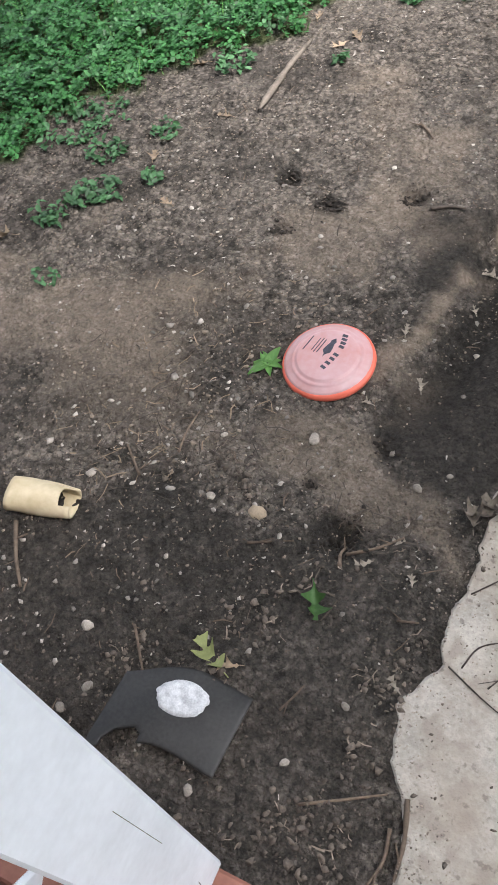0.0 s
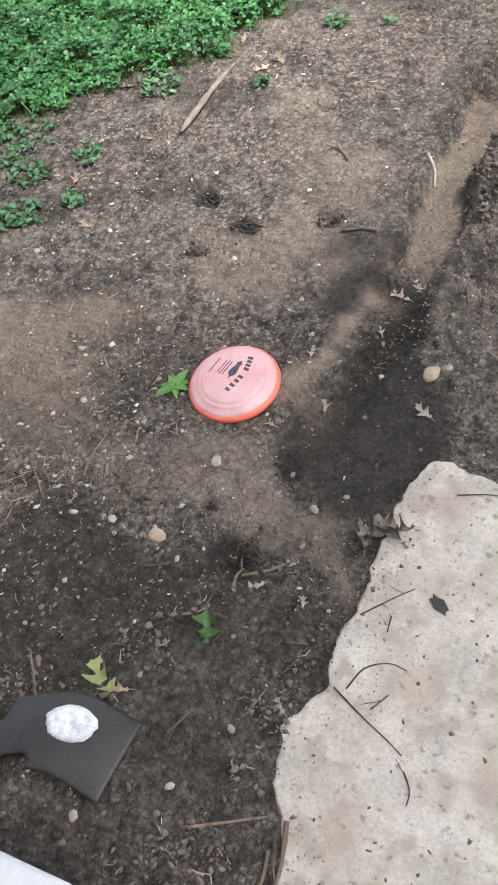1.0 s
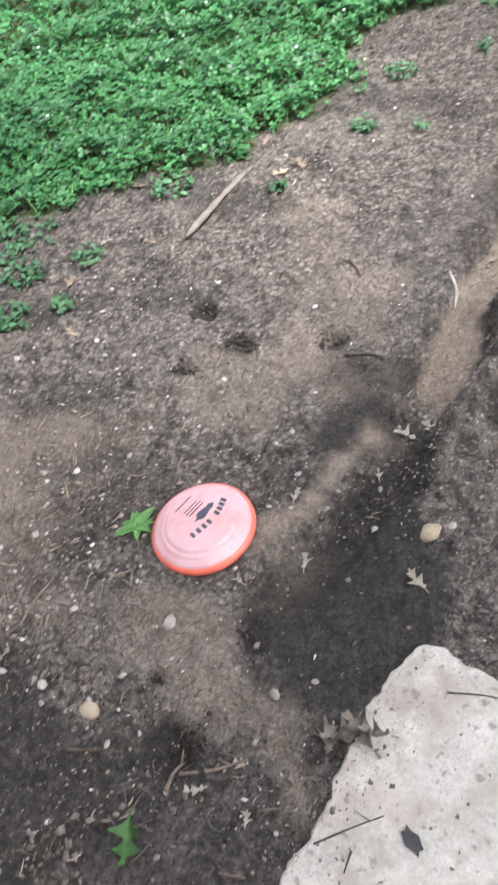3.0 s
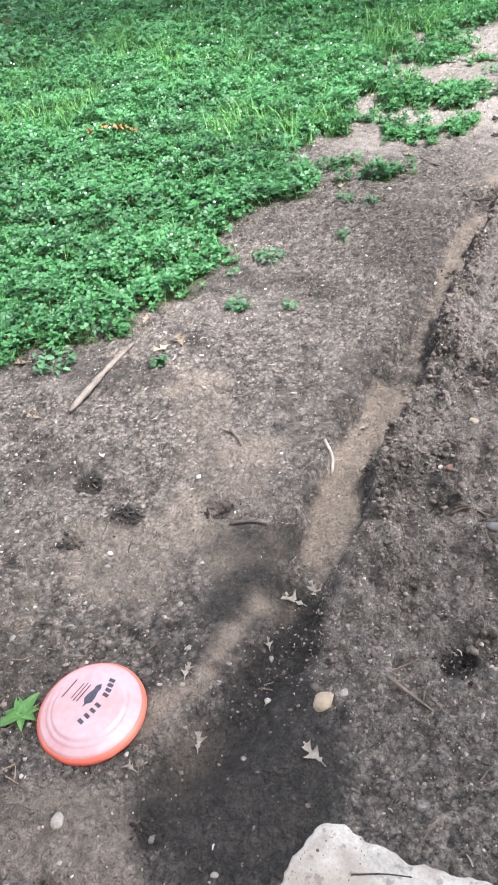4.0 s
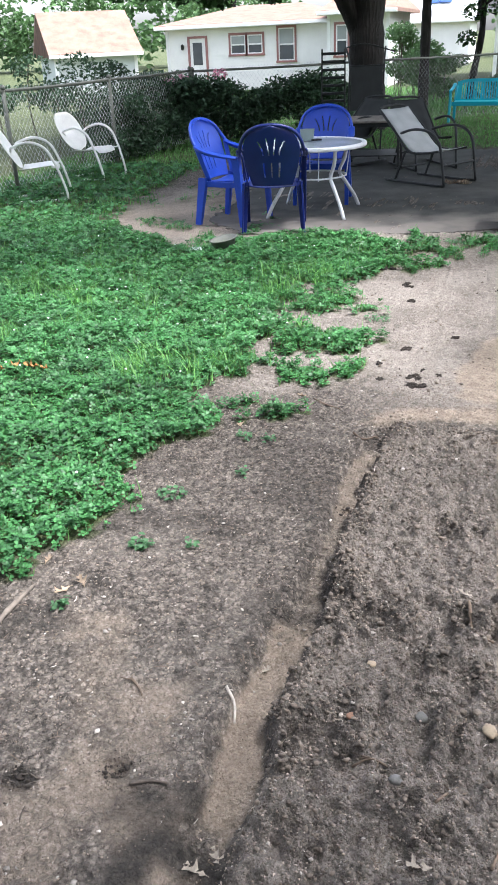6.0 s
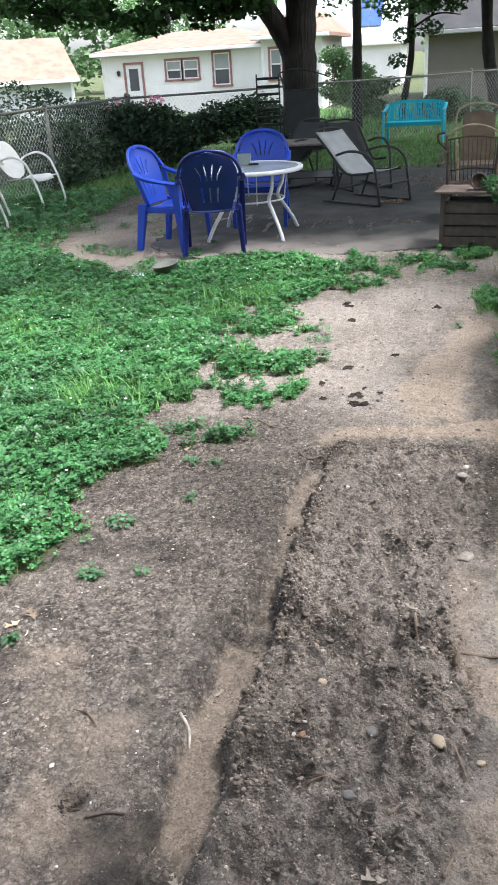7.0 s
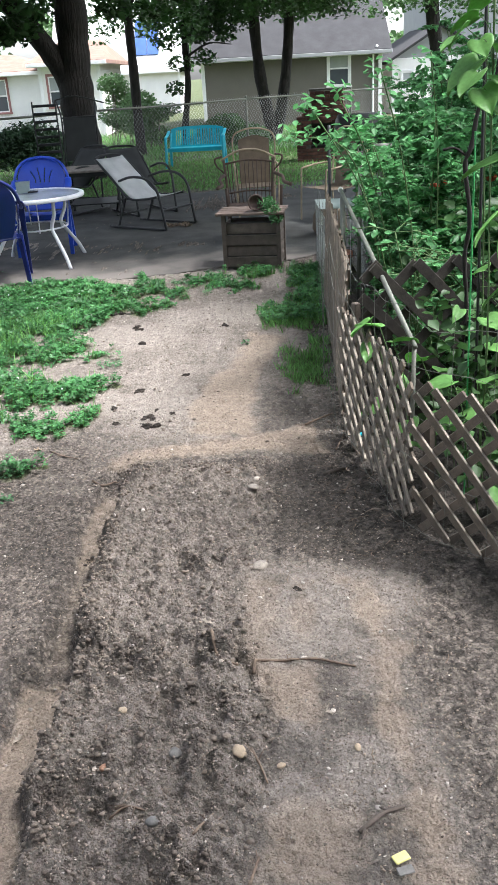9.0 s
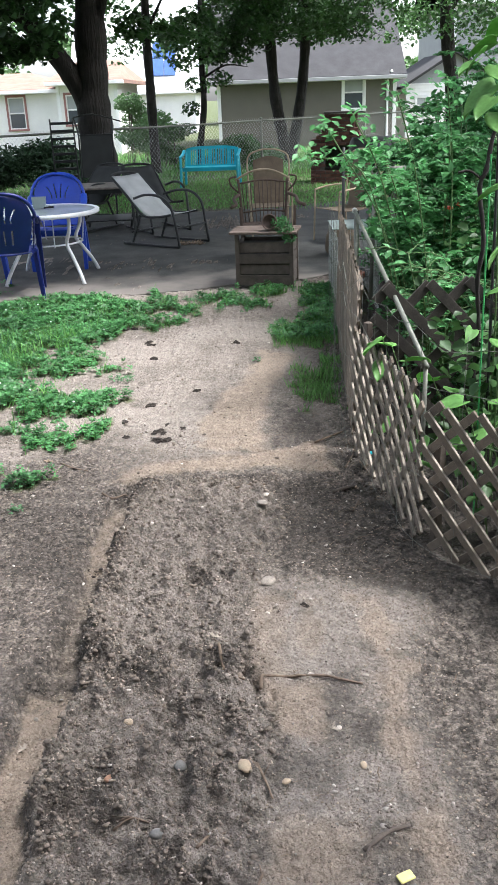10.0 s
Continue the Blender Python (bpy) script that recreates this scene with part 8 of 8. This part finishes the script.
# ---- rawhide roll, rubber mat, wrapper, bowls ----
roll = Geo()
def roll_at(u, v):
    a = -0.6 + 2 * math.pi * 1.08 * u
    r = 0.030 + 0.005 * u + 0.006 * math.sin(v * 2.5 + 1) + 0.003 * math.sin(a * 3 + v * 4)
    return ((v - 0.5) * 0.165, r * math.cos(a) * 1.15, r * math.sin(a) * 0.85 + 0.026)
shell(roll, roll_at, 30, 12, lambda u, v: not (v > 0.86 and 0.2 < u < 0.45), 0.004)
solo("rawhide_roll", roll, M["bone"], "chewed pale rawhide roll on dark soil", "dog chew", smooth=True, m=pose(-1.075, 0.60, ground_z(-1.075, 0.6) + 0.004, 0, 0, 12))
mat_plate = thing("rubber_mat", "dusty dark grey rubber pad with a white round sticker", "mat", m=pose(-0.545, 0.268, ground_z(-0.545, 0.268) + 0.004, -2, 2, 11))
def pad_at(u, v):
    x, y = (u - 0.5) * 0.27, (v - 0.5) * 0.165 + 0.018 * math.cos((u - 0.5) * 5)
    return (x + 0.04 * (v - 0.5), y, 0.012 + 0.014 * math.cos((u - 0.5) * 2.8) * math.cos((v - 0.5) * 2.6))
part("pad", shell(Geo(), pad_at, 36, 26, lambda u, v: (u - 0.25) ** 2 / 0.022 + v * v / 0.045 > 1, 0.007), M["rubber"], mat_plate, smooth=True)
part("sticker", shell(Geo(), lambda u, v: (0.018 + 0.055 * (0.002 + 0.998 * v) * math.cos(2 * math.pi * u) * (1 + 0.05 * math.sin(5 * 6.28 * u) + 0.035 * math.sin(13 * 6.28 * u + 1)), 0.034 + 0.037 * (0.002 + 0.998 * v) * math.sin(2 * math.pi * u), 0.0318 - 0.0022 * v), 40, 4, None, 0.001), M["paper"], mat_plate, "white round sticker", smooth=True)
part("underside", Geo().box(-0.05, 0.06, -0.03, 0.03, -0.01, 0.014), M["rubber"], mat_plate)
bit2 = Geo().box(-0.02, 0.02, -0.013, 0.013, 0.0, 0.006, None, 0.002)
solo("wrapper", bit2, M["yellow"], "small yellow wrapper on the sandy soil", "litter", m=on_ground(0.716, 1.87, 25, 0.003))
solo("wrapper", Geo().box(-0.02, 0.02, -0.012, 0.012, 0.0, 0.005, None, 0.002), M["stone_grey"], "small grey foil scrap on the sandy soil", "litter", m=on_ground(0.722, 1.843, 15, 0.003))
bowl = Geo().lathe([(0.0, 0.008), (0.085, 0.008), (0.105, 0.068), (0.126, 0.072), (0.126, 0.065), (0.11, 0.06), (0.092, 0.0), (0.0, 0.0)], 32)
solo("steel_bowl", bowl, M["galv"], "shallow steel pet bowl lying in the clover", "bowl", smooth=True, m=pose(-2.12, 7.50, ground_z(-2.12, 7.50) + 0.055, 4, -9, 0))
solo("plastic_dish", Geo().lathe([(0.0, 0.004), (0.08, 0.004), (0.085, 0.01), (0.09, 0.008), (0.086, 0.0), (0.0, 0.0)], 28), M["frost"], "pale plastic dish lying in the clover", "dish", smooth=True, m=pose(-2.33, 7.36, ground_z(-2.33, 7.36) + 0.045, 4, 4, 0))
solo("blue_scrap", Geo().box(-0.02, 0.02, -0.01, 0.01, 0, 0.012, None, 0.003), M["turquoise"], "small blue plastic scrap under the lattice", "litter", m=on_ground(0.96, 4.35, 40, 0.03))
# posies of white clover flowers
x, y, r = scatter(-4.5, -0.3, 2.4, 8.0, 6, weeds_low, 611)
heads = Geo()
for px, py in zip(x, y):
    z = ground_z(px, py) + 0.075
    heads.lathe([(0.0, -0.005), (0.006, -0.003), (0.007, 0.002), (0.0, 0.006)], 6, pose(px, py, z))
solo("clover_flowers", heads, M["white_plastic"], "small white clover flower heads", "flowers", kind="stuff")

# ---- loose litter of the soil ----
def crumbs(name, places, sizes, mat, rng, flat=0.7, label="", category="soil", sides=None):
    """Many small irregular lumps in one mesh."""
    base = np.array([(0, 0, 1), (0, 0, -1), (1, 0, 0), (-1, 0, 0), (0, 1, 0), (0, -1, 0), (0.6, 0.6, 0.5), (-0.6, 0.6, 0.5), (-0.6, -0.6, 0.5), (0.6, -0.6, 0.5)], float)
    tri = np.array([(0, 6, 7), (0, 7, 8), (0, 8, 9), (0, 9, 6), (6, 2, 4), (6, 4, 7), (7, 4, 3), (7, 3, 8), (8, 3, 5), (8, 5, 9), (9, 5, 2), (9, 2, 6), (1, 4, 2), (1, 3, 4), (1, 5, 3), (1, 2, 5)])
    k = len(places)
    shape = base[None] * (1 + rng.uniform(-0.5, 0.5, (k, 10, 1))) * rng.uniform(0.6, 1.4, (k, 1, 3)) * [1, 1, flat]
    a = rng.uniform(0, 2 * np.pi, k)
    c, s = np.cos(a)[:, None], np.sin(a)[:, None]
    x, y = shape[..., 0] * c - shape[..., 1] * s, shape[..., 0] * s + shape[..., 1] * c
    v = np.stack([x, y, shape[..., 2]], -1) * (np.asarray(sizes)[:, None, None] / 2) + np.asarray(places)[:, None]
    loops = (np.arange(k)[:, None, None] * 10 + tri[None]).ravel()
    ob = new(name, fast_mesh(name, v.reshape(-1, 3), loops, 3, mat))
    return tagged(ob, label, category, kind="stuff")


def off_things(x, y):
    return ((x + 0.594) ** 2 + (y - 1.219) ** 2 > 0.13**2) & ~((x > -0.13) & (y < 1.17)) & ~((x < -0.1) & (y < 0.06))


def litter(name, x0, x1, y0, y1, per, mask, lo, hi, mat, label, seed, flat=0.7, sink=0.1):
    x, y, r = scatter(x0, x1, y0, y1, per, lambda a, b: mask(a, b) * off_things(a, b), seed)
    size = lo + (hi - lo) * r.uniform(0, 1, len(x)) ** 2.5
    return crumbs(name, np.stack([x, y, height(x, y) + size * flat * (0.3 - sink)], 1), size, M[mat], r, flat, label)


def tilled_mask(x, y):
    return tilled(x, y)


def bare(x, y):
    return (1 - turf_mask(x, y)) * (1 - 0.85 * sand_mask(x, y)) * (1 - 0.8 * ramp(np.maximum.reduce([inset(x, y, DAMP_SHADES[k][0]) for k in (0, 1, 3)]), -0.03, 0.04))


heaps = lambda x, y: tilled(x, y) * (0.12 + 0.88 * clump(x, y))
litter("soil_crumbs", -0.4, 0.55, 1.2, 4.3, 5200, heaps, 0.004, 0.021, "clod", "crumbly dark tilled soil", 1, 0.85, 0.05)
litter("soil_clods", -0.4, 0.55, 1.3, 4.3, 500, heaps, 0.010, 0.024, "clod", "dark clods heaped on the tilled soil", 12, 0.75, 0.15)
litter("soil_crumbs", -0.4, 0.55, 1.2, 4.3, 7500, tilled, 0.003, 0.009, "mid_crumb", "crumbly brown tilled soil", 9, 0.8, 0.05)
bank = lambda x, y: (1 - ramp(np.abs(x - trench_x(y) - trench_half(y) - 0.045), 0.02, 0.06)) * ramp(y, 1.8, 2.1) * (1 - ramp(y, 4.0, 4.2)) * ramp(vnoise(y * 8, x * 8, 65), 0.25, 0.6)
litter("soil_crumbs", -0.45, 0.1, 1.4, 4.3, 7000, bank, 0.004, 0.018, "clod", "dark crumbly clods along the rut's bank", 10, 0.85, 0.0)
litter("soil_clods", -0.45, 0.1, 1.4, 4.3, 700, bank, 0.010, 0.026, "clod", "dark lumps along the rut's bank", 13, 0.75, 0.1)
end_bank = lambda x, y: (1 - ramp(np.abs(y - 4.10 - 0.06 * x), 0.03, 0.08)) * ramp(vnoise(x * 7, y * 7, 66), 0.3, 0.65)
litter("soil_crumbs", -0.25, 0.5, 3.95, 4.25, 7000, end_bank, 0.004, 0.018, "clod", "dark clods at the end of the tilled bed", 11, 0.85, 0.0)
pitted = lambda x, y: np.maximum.reduce([blob(x, y, a, b, r * 0.75, r * 0.65) for a, b, r, d in PITS])
litter("soil_crumbs", -1.2, 0.3, 0.6, 3.6, 15000, pitted, 0.004, 0.016, "dark_clod", "dark crumbs round small hollows", 14, 0.85, 0.0)
litter("soil_crumbs", -2.0, 1.1, 0.1, 4.8, 3000, lambda x, y: bare(x, y) * (0.25 + 0.75 * ramp(fbm(x * 4, y * 4, 73, 3), 0.42, 0.65)), 0.003, 0.009, "clod", "small dark soil crumbs", 2)
litter("soil_crumbs", -2.0, 1.1, 0.5, 4.8, 2200, lambda x, y: bare(x, y) * (1 - 0.5 * damp_shade_mask(x, y)), 0.003, 0.008, "pale_crumb", "small pale soil crumbs", 3)
litter("soil_crumbs", -1.4, 1.0, 4.2, 8.4, 60, lambda x, y: 1 - turf_mask(x, y), 0.006, 0.022, "clod", "scattered soil crumbs on the sandy path", 4)
litter("gravel_bits", -1.4, -0.45, 0.75, 1.5, 900, lambda x, y: bare(x, y) * ramp(fbm(x * 3, y * 3, 77, 3), 0.4, 0.6), 0.004, 0.015, "pale_crumb", "pale chips and bits strewn over the soil", 8)
litter("gravel_bits", -1.5, 0.9, 0.1, 2.2, 420, lambda x, y: bare(x, y) * (0.35 + 0.65 * ramp(fbm(x * 3, y * 3, 75, 3), 0.4, 0.6)), 0.004, 0.014, "chip", "pale gravel bits and wood chips in the soil", 5)
litter("gravel_bits", -1.3, 1.0, 2.0, 8.2, 70, lambda x, y: 1 - turf_mask(x, y), 0.005, 0.018, "chip", "scattered pale gravel bits", 6)
# grit on the concrete pad
r = np.random.default_rng(17)
n = 260
x, y = r.uniform(-0.08, 0.9, n), r.uniform(-0.2, 1.12, n)
size = r.uniform(0.003, 0.010, n)
crumbs("grit", np.stack([x, y, 0.012 + size * 0.2], 1), size, M["clod"], r, 0.6, "dark grit scattered on the concrete", "grit")
# soil spilled over the pad's broken edge
for seed, mat, lo, hi, count in ((18, "mid_crumb", 0.0015, 0.004, 700), (19, "clod", 0.0015, 0.005, 160)):
    r = np.random.default_rng(seed)
    y = r.uniform(0.1, 1.15, count)
    x = np.interp(y, [0.1, 0.28, 0.36, 0.47, 0.58, 0.70, 0.82, 1.0, 1.15], [-0.03, -0.05, -0.115, -0.135, -0.085, -0.115, -0.10, -0.09, -0.045]) - 0.004 + 0.10 * r.uniform(0, 1, count) ** 1.8
    size = lo + (hi - lo) * r.uniform(0, 1, count) ** 2
    crumbs("spilled_soil", np.stack([x, y, 0.012 + size * 0.2], 1), size, M[mat], r, 0.7, "dark soil spilled over the concrete edge", "soil")
# fine straw and root bits
def straws(name, x0, x1, y0, y1, per, mask, lo, hi, mat, seed, label):
    x, y, r = scatter(x0, x1, y0, y1, per, lambda a, b: mask(a, b) * off_things(a, b), seed)
    k = len(x)
    ln, a = lo + (hi - lo) * r.uniform(0, 1, k) ** 2, r.uniform(0, 6.28, k)
    d = np.stack([np.cos(a), np.sin(a), r.uniform(-0.15, 0.25, k)], 1) * ln[:, None] / 2
    side = np.stack([-np.sin(a), np.cos(a), 0 * a], 1) * r.uniform(0.0008, 0.002, (k, 1))
    c = np.stack([x, y, height(x, y) + 0.004], 1)
    bend = side * r.normal(0, 2.5, (k, 1))
    up = np.array([0, 0, 0.0015])
    v = np.stack([c - d - side, c - d + side, c + bend + side + up, c + bend - side + up, c + d + side * 0.5, c + d - side * 0.5], 1).reshape(-1, 3)
    loops = (np.arange(k)[:, None] * 6 + np.array([0, 1, 2, 3, 3, 2, 4, 5])).ravel()
    return tagged(new(name, fast_mesh(name, v, loops, 4, mat)), label, "litter", kind="stuff")


straws("straw_bits", -1.9, 0.9, 0.1, 4.6, 40, bare, 0.006, 0.025, M["chip"], 21, "pale straw and root bits on the soil")
straws("straw_bits", -1.9, 1.0, 0.1, 4.8, 110, bare, 0.008, 0.05, M["twig"], 22, "dark root and twig bits on the soil")
straws("straw_bits", -1.4, -0.45, 0.7, 2.1, 330, lambda x, y: bare(x, y) * ramp(fbm(x * 3.5, y * 3.5, 79, 3), 0.42, 0.62), 0.012, 0.06, M["dark_wood"], 26, "dark dead roots and twig bits on the soil")
straws("straw_bits", -0.44, -0.2, 0.58, 0.9, 700, lambda x, y: 1 + 0 * x, 0.02, 0.07, M["dark_wood"], 24, "dark tangle of dead roots in a hollow")
straws("straw_bits", -0.44, -0.2, 0.58, 0.9, 130, lambda x, y: 1 + 0 * x, 0.015, 0.04, M["pale_crumb"], 25, "pale dead roots in a hollow")
straws("straw_bits", -1.2, -0.3, 0.8, 2.1, 1500, pitted, 0.02, 0.06, M["dark_wood"], 27, "dark dead roots sticking out of small hollows")
heap_of_sticks = lambda x, y: np.maximum(blob(x, y, -0.96, 0.80, 0.16, 0.10), 0.5 * blob(x, y, -0.86, 1.1, 0.2, 0.25))
straws("straw_bits", -1.4, -0.6, 0.5, 1.5, 2600, heap_of_sticks, 0.02, 0.09, M["dark_wood"], 28, "dark twig bits strewn beside the weeds")
straws("straw_bits", -1.4, -0.6, 0.5, 1.5, 1300, heap_of_sticks, 0.015, 0.06, M["dry_leaf"], 29, "tan straw and bark bits beside the weeds")
litter("gravel_bits", -1.4, -0.6, 0.5, 1.5, 900, heap_of_sticks, 0.006, 0.022, "chip", "pale chips among the twig bits", 30)
low_soil = lambda x, y: ramp(fbm(x * 6, y * 6, 81, 3), 0.40, 0.62) * (1 - ramp(y, 0.8, 0.95)) * (1 - ramp(x, -0.12, -0.1))
straws("straw_bits", -0.75, -0.1, 0.1, 0.95, 520, low_soil, 0.008, 0.035, M["pale_crumb"], 31, "pale root ends in the dark soil")
litter("soil_crumbs", -0.75, -0.1, 0.1, 0.95, 5200, low_soil, 0.004, 0.016, "clod", "crumbs of broken dark soil", 32, 0.85, 0.0)
straws("straw_bits", 0.7, 1.1, 3.2, 7.0, 260, lambda x, y: 1 + 0 * x, 0.02, 0.10, M["twig"], 23, "dead stalks along the lattice foot")

# ---- unseen house added behind the camera to block low sky light ----
back = thing("rear_house", "unseen beige clapboard house added behind the porch to block sky light", "house")
siding(part("wall", Geo().box(-14.0, 14.0, 0.012, 0.04, 0, 6.2), M["beige_siding"], back, m=pose(0, -2.4, 0, 0, 0, 180)), M["beige_siding"], -14.0, 14.0, 0.0, 6.2, 0.0, 0.13)
part("backing", Geo().box(-14.0, 14.0, -9.7, -2.45, 0, 6.2), M["beige_siding"], back)
part("roof", Geo().add([(-14.4, -2.0, 6.2), (14.4, -2.0, 6.2), (14.4, -6.0, 8.4), (-14.4, -6.0, 8.4), (14.4, -10.0, 6.2), (-14.4, -10.0, 6.2), (-14.4, -2.0, 6.1), (14.4, -2.0, 6.1), (14.4, -10.0, 6.1), (-14.4, -10.0, 6.1)], [(0, 1, 2, 3), (3, 2, 4, 5), (1, 0, 6, 7), (5, 4, 8, 9), (0, 3, 5, 9, 6), (2, 1, 7, 8, 4), (6, 9, 8, 7)]), M["shingle_grey"], back)
